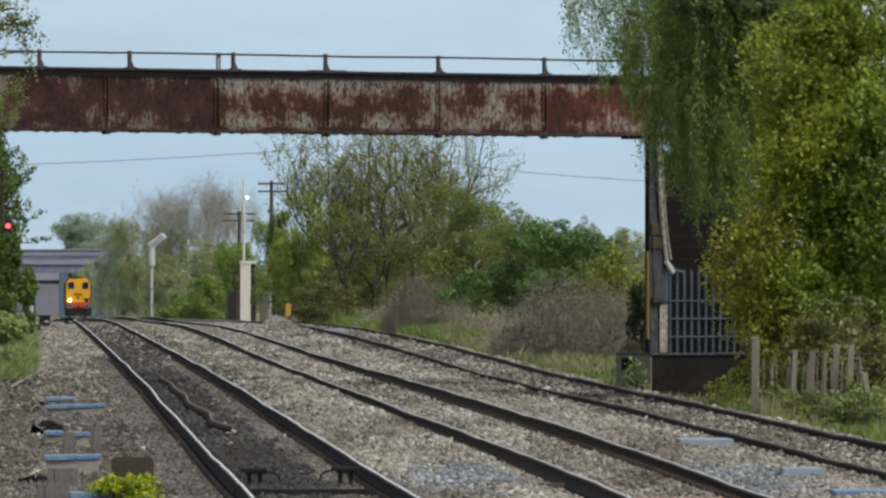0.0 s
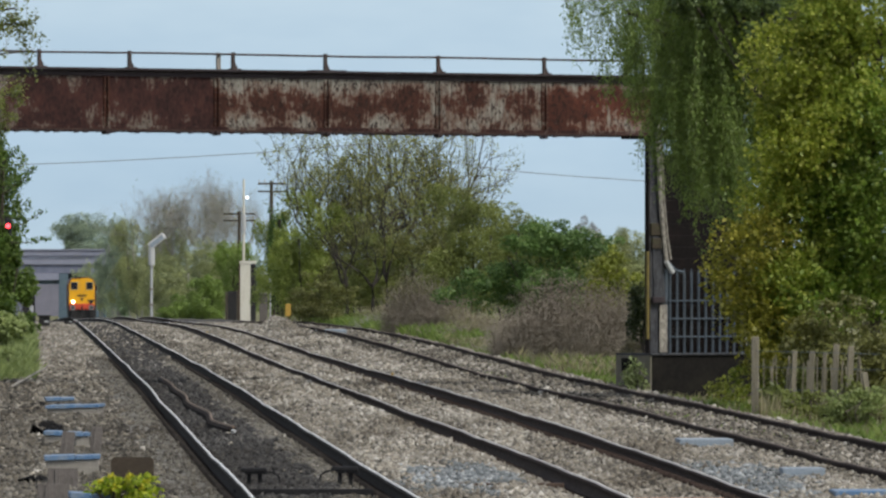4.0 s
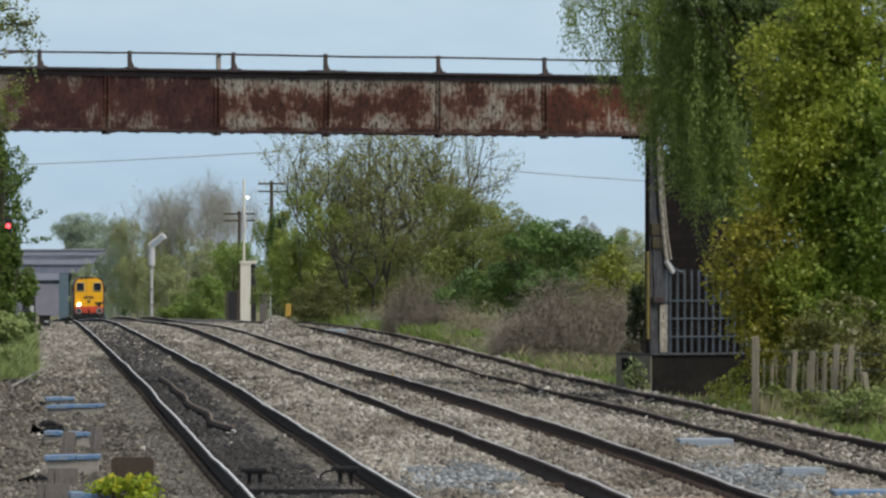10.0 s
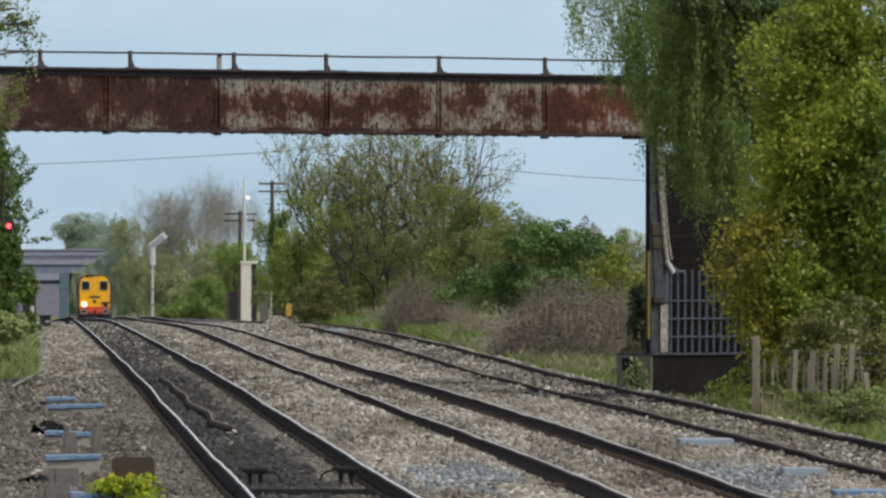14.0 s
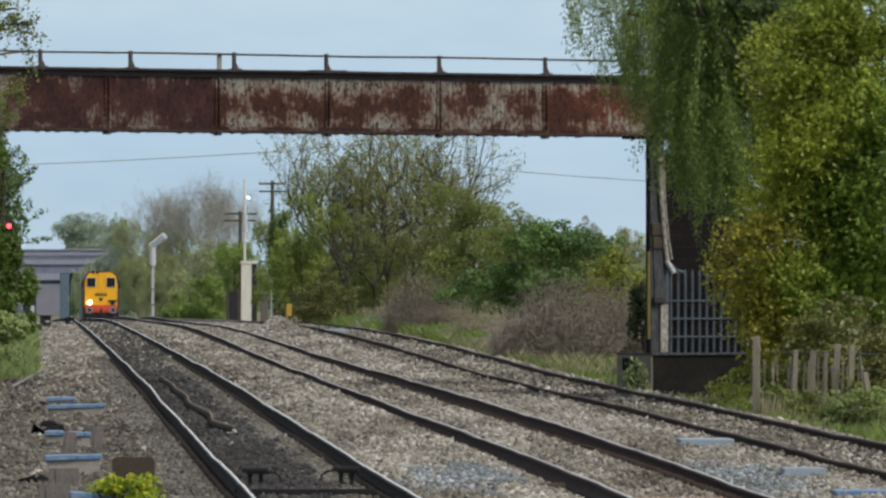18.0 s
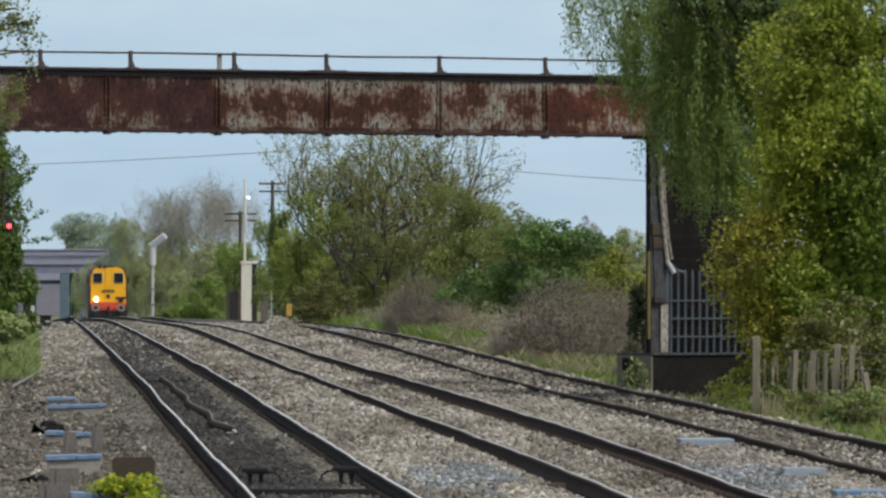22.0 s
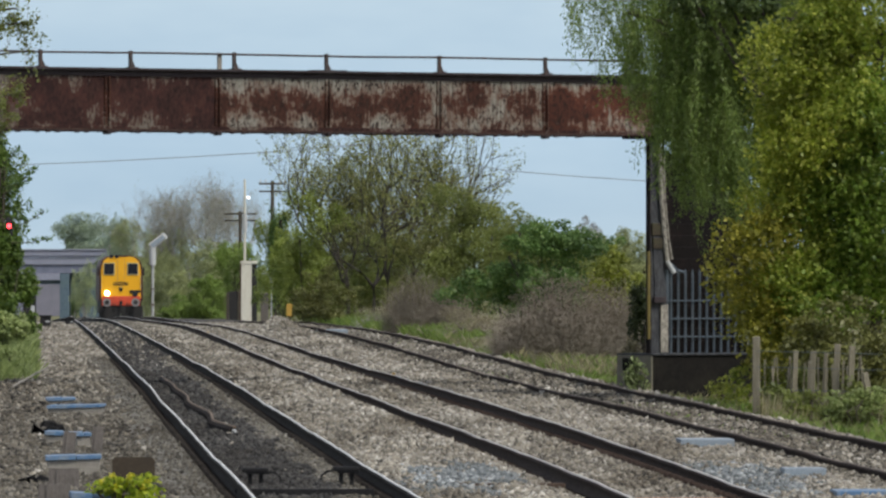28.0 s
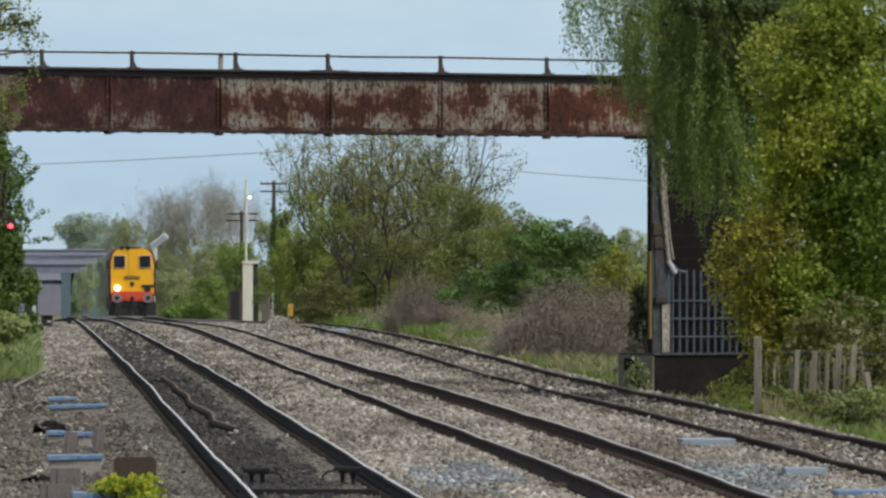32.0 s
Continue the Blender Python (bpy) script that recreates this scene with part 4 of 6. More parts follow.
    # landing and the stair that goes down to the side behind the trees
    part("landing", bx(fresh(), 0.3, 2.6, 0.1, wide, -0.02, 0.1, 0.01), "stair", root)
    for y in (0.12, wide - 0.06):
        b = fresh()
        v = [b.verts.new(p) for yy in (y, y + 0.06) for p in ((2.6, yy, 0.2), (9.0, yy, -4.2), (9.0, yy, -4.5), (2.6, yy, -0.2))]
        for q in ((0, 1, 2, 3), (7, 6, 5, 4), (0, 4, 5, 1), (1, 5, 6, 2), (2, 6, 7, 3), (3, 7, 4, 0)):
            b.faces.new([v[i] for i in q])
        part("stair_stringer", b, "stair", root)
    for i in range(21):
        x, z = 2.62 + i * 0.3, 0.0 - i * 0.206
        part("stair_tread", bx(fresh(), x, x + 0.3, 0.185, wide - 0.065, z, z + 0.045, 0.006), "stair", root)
    # boarded side under the landing; near-black lower boards are added for the shadowed interior
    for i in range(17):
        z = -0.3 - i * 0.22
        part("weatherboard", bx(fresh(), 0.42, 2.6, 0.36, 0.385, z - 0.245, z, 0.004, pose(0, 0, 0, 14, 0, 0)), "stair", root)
    return root


footbridge()


def palisade():
    root = thing("palisade_fence", pose(3.78, 159, 0.49, 0, 0, 32.6), "blue-grey galvanised steel palisade fence on the concrete footing", "fence")
    for i in range(13):
        x = 0.66 + i * 0.163
        b = bx(fresh(), x, x + 0.05, 0.1, 0.112, 0.02, 1.52, 0.003)
        bx(b, x + 0.016, x + 0.034, 0.085, 0.1, 0.02, 1.50)
        v = [b.verts.new(p) for p in ((x, 0.1, 1.521), (x + 0.05, 0.1, 1.521), (x + 0.025, 0.1, 1.62), (x, 0.112, 1.521), (x + 0.05, 0.112, 1.521), (x + 0.025, 0.112, 1.62))]
        for q in ((0, 1, 2), (5, 4, 3), (0, 2, 5, 3), (1, 4, 5, 2)):
            b.faces.new([v[k] for k in q])
        part("pale", b, "galv", root)
    for z in (0.32, 0.66, 1.0):
        part("fence_rail", bx(fresh(), 0.6, 2.95, 0.06, 0.084, z, z + 0.026, 0.004), "galv", root)
    part("fence_post", bx(fresh(), 0.58, 0.65, 0.115, 0.18, 0.0, 1.6, 0.004), "galv", root)
    part("fence_post", bx(fresh(), 2.9, 2.97, 0.115, 0.18, 0.0, 1.6, 0.004), "galv", root)
    b = hose(fresh(), [(0.60, 0.02, 1.72), (0.66, 0.02, 1.66), (0.76, 0.02, 1.58), (0.92, 0.02, 1.55)], 0.03, 6)
    part("fan_bracket", b, "galv", root)
    return root


palisade()


# ---- paling fence by the line ----
def paling_fence():
    root = thing("paling_fence", pose(0, 0, 0), "old weathered grey paling fence with wire and brambles", "fence")
    for px, d, tall, r, lean in FENCE:
        z = float(ground_height(px, d)) - 0.1
        b = bx(fresh(), -r, r, -r * 0.8, r * 0.8, 0, tall + 0.1, r * 0.3)
        ob = part("paling", b, "fence_wood", root, at=pose(px, d, z, 3 * math.sin(px * 9), lean, 20 * math.sin(px * 5)))
    for h in (0.35, 0.7, 0.95):
        b = hose(fresh(), [(FENCE[0][0], 132.93, h - 0.15), (5.8, 132.9, h - 0.17), (6.9, 132.8, h - 0.2)], 0.005, 5)
        part("fence_wire", b, "galv", root)


FENCE = [(4.93, 133.0, 1.28, 0.058, 0), (5.52, 133.6, 1.16, 0.04, 3), (5.78, 133.2, 1.18, 0.045, 3), (5.96, 133.4, 1.14, 0.028, 4), (6.15, 133.0, 1.26, 0.046, 2), (6.37, 132.8, 1.24, 0.048, 2), (6.74, 132.0, 0.85, 0.045, -9)]
FENCE += [(5.09 + 0.083 * i, 133.9 - 0.03 * i, 0.98 + 0.1 * math.sin(i * 2.7), 0.008 + 0.004 * (i % 3), 4.0 * math.sin(i * 1.9)) for i in range(20)]
paling_fence()


# ---- lineside things near the camera ----
def trough(d, x0, x1, z_top, lid=True, deep=0.5, label="grey concrete cable trough with a pale blue lid"):
    z0 = float(ground_height((x0 + x1) / 2, d)) - 0.05
    root = thing("cable_trough", pose((x0 + x1) / 2, d, z0, 0, 2.2 * math.sin(d * 3.1), 5 * math.sin(d)), label, "cable trough", "blue-lidded troughs")
    h, w = z_top - z0, (x1 - x0) / 2
    part("trough_body", bx(fresh(), -w, w, 0, deep, 0, h - 0.056, 0.012), "trough", root)
    part("lid", bx(fresh(), -w - 0.02, w * 0.1, -0.03, deep + 0.02, h - 0.055, h, 0.01), "blue", root, "pale blue lid")
    part("lid", bx(fresh(), w * 0.1 + 0.006, w + 0.02, -0.02, deep + 0.02, h - 0.055, h - 0.008, 0.01), "blue", root, "pale blue lid")
    return root


trough(90.5, -4.23, -3.67, 0.08)
trough(104, -4.89, -4.56, 0.08)
trough(125, -5.84, -5.08, 0.08, deep=0.9)
trough(133, -6.21, -5.8, 0.07, deep=0.9)
trough(77.5, -3.4, -3.07, 0.01)
trough(102.5, -4.44, -4.28, 0.1, label="narrow blue-lidded trough end")


def board(d, x0, x1, z0, z1, lean, label):
    root = thing("upright_board", pose((x0 + x1) / 2, d, z0, -12, lean, 0), label, "board")
    w, h = (x1 - x0) / 2, (z1 - z0)
    part("plank", bx(fresh(), -w, w, -0.03, 0.03, -0.1, h, 0.008), "old_board", root)
    part("rim", bx(fresh(), -w * 0.5, -w * 0.2, -0.05, -0.031, 0, h * 0.95, 0.004), "old_board", root)


board(98, -4.43, -4.28, -0.09, 0.19, 6, "grey-brown timber offcut leaning in the ballast")
board(100, -4.17, -4.04, -0.1, 0.21, 5, "grey-brown timber offcut standing in the ballast")
board(84, -3.92, -3.62, -0.13, 0.09, 0, "broken concrete and timber block below the blue lid")
board(78.5, -3.76, -3.46, -0.16, 0.07, 0, "broken brown timber block in the ballast")


def torn_sheet(d, px, turn, size, seed):
    """A crumpled piece of black sheeting."""
    rng = np.random.default_rng(seed)
    z = float(ground_height(px, d))
    root = thing("torn_sheet", pose(px, d, z, 0, 0, turn), "crumpled torn piece of black sheeting in the ballast", "sheeting", "torn black sheets")
    b = fresh()
    n = 5
    rows = [[b.verts.new(((i / 4 - 0.5) * size * 2 + rng.normal() * 0.03, k * 0.16 + rng.normal() * 0.03, 0.02 + 0.9 * size * rng.uniform(0.1, 1) * (0 < k < 3))) for i in range(n)] for k in range(4)]
    for k in range(3):
        for i in range(n - 1):
            b.faces.new((rows[k][i], rows[k][i + 1], rows[k + 1][i + 1], rows[k + 1][i]))
    bmesh.ops.solidify(b, geom=b.faces[:], thickness=0.008)
    part("sheet", b, "rubber", root)


torn_sheet(110, -5.05, 20, 0.17, 3)
torn_sheet(115, -5.44, -30, 0.12, 4)
torn_sheet(131, -6.2, 10, 0.10, 5)
torn_sheet(91, -4.71, 15, 0.06, 6)
torn_sheet(86, -4.04, 25, 0.10, 7)


def sign_plate():
    root = thing("trackside_sign", pose(-3.04, 83, -0.10), "back of a small brown rounded trackside sign", "sign")
    w, h = 0.21, 0.32
    b = bx(fresh(), -w, w, -0.01, 0.01, 0.05, h, 0)
    edges = [e for e in b.edges if abs(e.verts[0].co.y - e.verts[1].co.y) > 0.015]
    bmesh.ops.bevel(b, geom=edges, offset=0.045, segments=4, profile=0.5, affect="EDGES")
    part("plate", b, "sign_back", root)
    part("stake", rod(fresh(), (0, 0.03, -0.3), (0, 0.03, h * 0.6), 0.02), "iron_scrap", root)


sign_plate()


def treadle(x, d, flip):
    z = float(ground_height(x, d))
    root = thing("rail_treadle", pose(x, d, z, 0, 0, 2.8), "black rail-mounted treadle with a looped cable", "treadle", "pair of treadles")
    b = bx(fresh(), -0.14, 0.13, -0.1, 0.1, 0.145, 0.19, 0.015)
    bx(b, -0.10, 0.14, -0.09, 0.09, 0.125, 0.146, 0.008)
    part("pad", b, "rubber", root)
    b = fresh()
    for u in (-0.055, 0.055):
        bx(b, u - 0.022, u + 0.022, -0.05, 0.05, -0.05, 0.126, 0.005)
    part("leg", b, "rubber", root)
    s = -1 if flip else 1
    part("cable", hose(fresh(), [(s * 0.12, 0, 0.15), (s * 0.2, 0, 0.14), (s * 0.25, 0, 0.10), (s * 0.265, 0, 0.03), (s * 0.27, 0, -0.03)], 0.012), "rubber", root)
    return root


treadle(-1.92, 86.5, False)
treadle(-0.99, 86.5, True)
tie = thing("track_tie_bar", pose(-1.35, 82.5, float(ground_height(-1.35, 82.5)) + 0.19), "dark steel tie bar across the track", "tie bar")
part("bar", bx(fresh(), -0.68, 0.68, -0.05, 0.05, -0.2, -0.12, 0.01), "rubber", tie)


def scrap():
    root = thing("spare_rail", pose(0, 0, 0), "long rusty spare rail lying loose between the running rails", "rail")
    pts = [(-5.35, 161, -0), (-4.96, 152.5, 0), (-4.57, 145, 0), (-4.28, 138.7, -0), (-3.94, 131, -0.01), (-3.62, 125.5, -0.03), (-3.31, 119.5, -0.02), (-3.11, 115, -0.04), (-2.9, 112.5, -0.04), (-2.75, 111, -0.05)]
    bars = []
    for (x0, y0, z0), (x1, y1, z1) in zip(pts, pts[1:]):
        for k in range(4):
            t = k / 4
            x, y, z = x0 + (x1 - x0) * t + 0.03 * math.sin((y0 + (y1 - y0) * t) * 0.42 + 0.8), y0 + (y1 - y0) * t, z0 + (z1 - z0) * t
            bars.append((x, y, max(z, float(ground_height(x, y)) + 0.045)))
    bars.append((pts[-1][0], pts[-1][1], max(pts[-1][2], float(ground_height(pts[-1][0], pts[-1][1])) + 0.045)))
    # near-black lower hose and tan upper one paint the shaded side and top highlight
    part("bar", hose(fresh(), bars, 0.055, 7), "spare_rail", root)
    part("rail_head", hose(fresh(), [(x + 0.012, y, z + 0.055) for x, y, z in bars], 0.02, 6), "rail_tan", root)
    part("bar_end", rod(fresh(), bars[-1], (bars[-1][0] + 0.03, bars[-1][1] - 0.05, bars[-1][2]), 0.028, 0.022, 8), "grey_paint", root, "pale cut end")


scrap()


def flat_slab(d, x0, x1, thick, material, name, label, category, deep=0.8):
    z = float(ground_height((x0 + x1) / 2, d))
    root = thing(name, pose((x0 + x1) / 2, d, z, 0, 0, 2), label, category)
    w = (x1 - x0) / 2
    part("slab", bx(fresh(), -w, w, 0, deep, -0.03, thick, 0.01), material, root)
    return root


flat_slab(107, 3.01, 3.69, 0.11, "blue_grey", "cable_slab", "weathered blue-grey slab lying in the ballast", "slab", 1.0)
flat_slab(91.5, 3.69, 4.15, 0.11, "blue_grey", "cable_slab", "broken blue-grey slab lying in the ballast", "slab", 0.6)
flat_slab(84.5, 3.93, 4.5, 0.06, "blue", "cable_slab", "pale blue slab half buried in ballast", "slab")
flat_slab(262, -3.6, -2.95, 0.16, "blue_grey", "cable_slab", "pale blue-grey slab lying between the tracks", "slab", 3.0)
flat_slab(81.5, 1.78, 2.73, 0.085, "orange", "orange_strip", "orange plastic strip lying across the ballast", "strip", 0.3)
flat_slab(85, 0.09, 1.23, 0.02, "iron_scrap", "rusty_strip", "thin rusty strip lying on the ballast", "strip", 0.2)
for x, d in ((float(line_of(1, 262.0)[0]) - 0.7525, 262.0), (float(line_of(1, 163.0)[0]) + 0.7525, 163.0)):
    mk = thing("rail_marker", pose(x, d, float(line_of(1, d)[1])), "small yellow marker on the rail", "marker")
    part("block", bx(fresh(), -0.025, 0.025, -0.05, 0.05, -0.03, 0.06, 0.008), "yellow_sign", mk)
pipe = thing("white_pipe", pose(0, 0, 0), "thin white pipe lying on the ballast edge", "pipe")
px0, px1 = (-7.44, 146.0), (-7.65, 163.0)
part("tube", rod(fresh(), (*px0, float(ground_height(*px0)) + 0.10), (*px1, float(ground_height(*px1)) + 0.22), 0.02), "trough", pipe)


# ---- plants ----
def leaf_cloud(rng, centres, radii, count, size, aspect=0.55, droop=0.0, flat=0.3):
    """Leaves, one folded quad each, spread through soft clumps."""
    centres, radii = np.asarray(centres, float), np.asarray(radii, float)
    weight = radii[:, 0] * radii[:, 2]
    pick = rng.choice(len(centres), count, p=weight / weight.sum())
    way = rng.normal(size=(count, 3))
    way /= np.linalg.norm(way, axis=1)[:, None]
    r = rng.uniform(0, 1, count) ** 0.45
    pos = centres[pick] + way * radii[pick] * r[:, None]
    n = rng.normal(size=(count, 3)) * (1, 1, 1) + (0, -0.2, flat)
    n /= np.linalg.norm(n, axis=1)[:, None]
    t = np.cross(n, rng.normal(size=(count, 3)))
    t[:, 2] -= droop * np.linalg.norm(t, axis=1)
    t /= np.linalg.norm(t, axis=1)[:, None] + 1e-9
    b = np.cross(n, t)
    s = size * rng.uniform(0.55, 1.35, count)[:, None]
    v = np.stack([pos - t * s * 0.5, pos + b * s * aspect * 0.5 + n * s * 0.08, pos + t * s * 0.5, pos - b * s * aspect * 0.5 + n * s * 0.08], 1)
    return v.reshape(-1, 3), np.arange(4 * count).reshape(-1, 4)


def clumps(rng, centres, radii, count, size, per):
    """Leaves on the skins of small clumps that sit on larger lumps: lit tops, dark hollows between."""
    n = len(centres) * per
    way = rng.normal(size=(n, 3)) + (0, -0.25, 0.35)
    way /= np.linalg.norm(way, axis=1)[:, None]
    big = np.repeat(radii, per, 0)
    mid = np.repeat(centres, per, 0) + way * big * rng.uniform(0.6, 1.02, (n, 1))
    small = big * rng.uniform(0.22, 0.44, (n, 1))
    weight = small[:, 0] * small[:, 2]
    pick = rng.choice(n, count, p=weight / weight.sum())
    out = rng.normal(size=(count, 3)) + (0, -0.1, 0.25)
    out /= np.linalg.norm(out, axis=1)[:, None]
    pos = mid[pick] + out * small[pick] * (rng.uniform(0.25, 1, (count, 1)) ** 0.5)
    pos[:, 2] = np.maximum(pos[:, 2], 0.02)
    nrm = out * 0.9 + rng.normal(size=(count, 3)) * 0.5 + (0, 0, 0.25)
    nrm /= np.linalg.norm(nrm, axis=1)[:, None]
    t = np.cross(nrm, rng.normal(size=(count, 3)))
    t /= np.linalg.norm(t, axis=1)[:, None] + 1e-9
    b = np.cross(nrm, t)
    k = size * rng.uniform(0.55, 1.35, (count, 1))
    v = np.stack([pos - t * k * 0.5, pos + b * k * 0.3 + nrm * k * 0.08, pos + t * k * 0.5, pos - b * k * 0.3 + nrm * k * 0.08], 1)
    return v.reshape(-1, 3), np.arange(4 * count).reshape(-1, 4)


def limbs(rng, base, spread_dirs, length, radius, levels, fork=3, bend=0.35, up=0.25, shrink=0.68, thin=0.55, shoots=2):
    """A branching frame: tapered limbs that fork, as one list of tubes."""
    verts, faces, tips = [], [], []
    stack = [(Vector(base), Vector(d).normalized(), length, radius, levels) for d in spread_dirs]
    while stack:
        p, d, size, r, left = stack.pop()
        n = 5 if left >= levels - 1 else (4 if left > 1 else 3)
        steps = 3 if left > 1 else 2
        ring0 = None
        for k in range(steps + 1):
            side = d.orthogonal().normalized()
            up_side = d.cross(side)
            rr = r * (1 - (1 - thin) * k / steps)
            start = len(verts)
            for a in range(n):
                q = 2 * math.pi * a / n
                verts.append(p + side * (rr * math.cos(q)) + up_side * (rr * math.sin(q)))
            if ring0 is not None:
                for a in range(n):
                    faces.append((ring0 + a, ring0 + (a + 1) % n, start + (a + 1) % n, start + a))
            ring0 = start
            if k < steps:
                if left > 0 and 0 < k <= shoots and left < levels:
                    turn = Vector(rng.normal(size=3)) * 0.9
                    stack.append((p.copy(), (d + turn + Vector((0, 0, up))).normalized(), size * shrink * 0.8, rr * 0.6, left - 1))
                d = (d + Vector(rng.normal(size=3)) * bend * 0.5 + Vector((0, 0, up * 0.25))).normalized()
                p = p + d * (size / steps)
        if left > 0:
            for _ in range(fork):
                turn = Vector(rng.normal(size=3)) * 0.6
                stack.append((p.copy(), (d + turn + Vector((0, 0, up))).normalized(), size * shrink * rng.uniform(0.8, 1.15), r * thin, left - 1))
        else:
            tips.append(tuple(p))
    return verts, faces, np.array(tips)


def plant(name, x, y, label, category, group=""):
    z = float(ground_height(x, y))
    return thing(name, pose(x, y, z), label, category, group)


def bush(name, x, y, wide, tall, deep, count, size, leaf, label, seed, category="bush", lumps=14, low=0.0, twigs="bark", droop=0.0, stems=5, core=0.55):
    """A shrub: stems from the ground and an uneven crown of lumps."""
    rng = np.random.default_rng(seed)
    root = plant(name, x, y, label, category)
    cs, rs = [], []
    for i in range(lumps):
        a, h = rng.uniform(0, 2 * math.pi), rng.uniform(0.12, 0.92)
        reach = math.sqrt(max(0.02, 1 - (2 * h - 0.75) ** 2 / 1.6)) * rng.uniform(core * 0.6, 0.85)
        cs.append((math.cos(a) * reach * wide / 2, math.sin(a) * reach * deep / 2, low + (tall - low) * h))
        k = rng.uniform(0.16, 0.30)
        rs.append((wide * k, deep * k, tall * k * 0.75))
    cs.append((0, 0, low + (tall - low) * 0.45)), rs.append((wide * 0.36, deep * 0.36, (tall - low) * 0.42))
    inner, f0 = leaf_cloud(rng, cs, np.array(rs) * 0.8, count // 4, size, droop=droop)
    outer, f1 = clumps(rng, np.array(cs), np.array(rs), count - count // 4, size, 9)
    v, f = np.concatenate([inner, outer]), np.concatenate([f0, f1 + len(inner)])
    bv = []
    for _ in range(stems):
        d = (rng.uniform(-0.5, 0.5), rng.uniform(-0.5, 0.5), 1)
        p0 = Vector((d[0] * 0.3, d[1] * 0.3, -0.1))
        p1 = Vector((d[0] * wide * 0.45, d[1] * deep * 0.45, tall * rng.uniform(0.5, 0.8)))
        bv.append([p0, p0.lerp(p1, 0.5) + Vector((rng.normal() * 0.1, rng.normal() * 0.1, 0.1)), p1])
    b = fresh()
    for pts in bv:
        hose(b, pts, max(0.015, tall * 0.008), 5)
    part("stem", b, twigs, root)
    tagged(part("crown", arrays("crown", v, f), leaf, root), kind="stuff")
    return root


def tree(name, x, y, height, dirs, length, radius, levels, label, seed, leaf=None, count=0, size=0.1, puff=0.5, twig="bark", trunk_mat="bark", fork=3, up=0.3, shrink=0.68, bend=0.35, shoots=2, along=0, category="tree"):
    """A tree: trunk, forking limbs, and leaves in small clumps at the twigs."""
    rng = np.random.default_rng(seed)
    root = plant(name, x, y, label, category)
    b = hose(fresh(), [(0, 0, -0.2), (0.05, 0.03, height * 0.5), (0.02, 0, height)], radius * 1.25, 8)
    part("trunk", b, trunk_mat, root)
    v, f, tips = limbs(rng, (0.02, 0, height * 0.92), dirs, length, radius, levels, fork, bend, up, shrink, shoots=shoots)
    tri = [(q if len(q) == 4 else (*q, q[-1])) for q in f]
    tagged(part("branchwork", arrays("branchwork", [tuple(p) for p in v], tri), twig, root), kind="stuff")
    if leaf and count:
        if along:
            spots = np.array([tuple(p) for p in v[len(v) // 12:]])
            tips = np.concatenate([tips, spots[rng.choice(len(spots), min(len(spots), len(tips) * along))]])
        rad = np.full((len(tips), 3), puff) * rng.uniform(0.6, 1.3, (len(tips), 1))
        lv, lf = leaf_cloud(rng, tips, rad, count, size)
        tagged(part("crown", arrays("crown", lv, lf), leaf, root), kind="stuff")
    return root


def bramble(x, y, wide, tall, deep, stems, label, seed, leaf="bramble_leaf", count=2500, twig="twig_brown"):
    """A tangle of arching bare stems with a few leaves."""
    rng = np.random.default_rng(seed)
    root = plant("bramble_thicket", x, y, label, "bramble")
    verts, faces = [], []
    mounds = [(0.0, 0.0, 0.6, 1.0)] + [(rng.uniform(-0.36, 0.36), rng.uniform(-0.3, 0.3), rng.uniform(0.22, 0.4), rng.uniform(0.45, 0.95)) for _ in range(7)]
    for _ in range(stems):
        mx, my, mr, mt = mounds[int(rng.integers(len(mounds)))]
        a, r = rng.uniform(0, 2 * math.pi), rng.uniform(0, 1) ** 0.5
        p = np.array([(mx + math.cos(a) * r * mr * 0.8) * wide, (my + math.sin(a) * r * mr * 0.8) * deep, 0.0])
        top = tall * mt * (1.0 - 0.6 * r * r) * rng.uniform(0.35, 1.0) * (1.25 if rng.uniform() < 0.03 else 1.0)
        way = np.array([rng.normal() * 0.2 * wide * 0.4, rng.normal() * 0.3 * deep * 0.4, 0])
        ts = np.linspace(0, 1, 6)
        pts = [p + way * t * 1.3 + np.array([0, 0, top * (2.1 * t - 1.25 * t * t)]) + rng.normal(size=3) * 0.03 for t in ts]
        rr = rng.uniform(0.0025, 0.0055)
        for q0, q1 in zip(pts, pts[1:]):
            s = len(verts)
            verts += [q0 + (rr, 0, 0), q0 - (rr, 0, 0), q1 - (rr * 0.8, 0, 0), q1 + (rr * 0.8, 0, 0), q0 + (0, rr, rr * 0.5), q0 - (0, rr, rr * 0.5), q1 - (0, rr, rr * 0.5), q1 + (0, rr, rr * 0.5)]
            faces += [(s, s + 1, s + 2, s + 3), (s + 4, s + 5, s + 6, s + 7)]
    tagged(part("stem_tangle", arrays("stem_tangle", verts, faces), twig, root), kind="stuff")
    cs = [(rng.uniform(-0.35, 0.35) * wide, rng.uniform(-0.35, 0.35) * deep, tall * rng.uniform(0.25, 0.75)) for _ in range(10)]
    rs = [(wide * 0.24, deep * 0.24, tall * 0.3)] * 10
    v, f = leaf_cloud(rng, cs, rs, count, 0.042)
    tagged(part("leaves", arrays("leaves", v, f), leaf, root), kind="stuff")
    return root


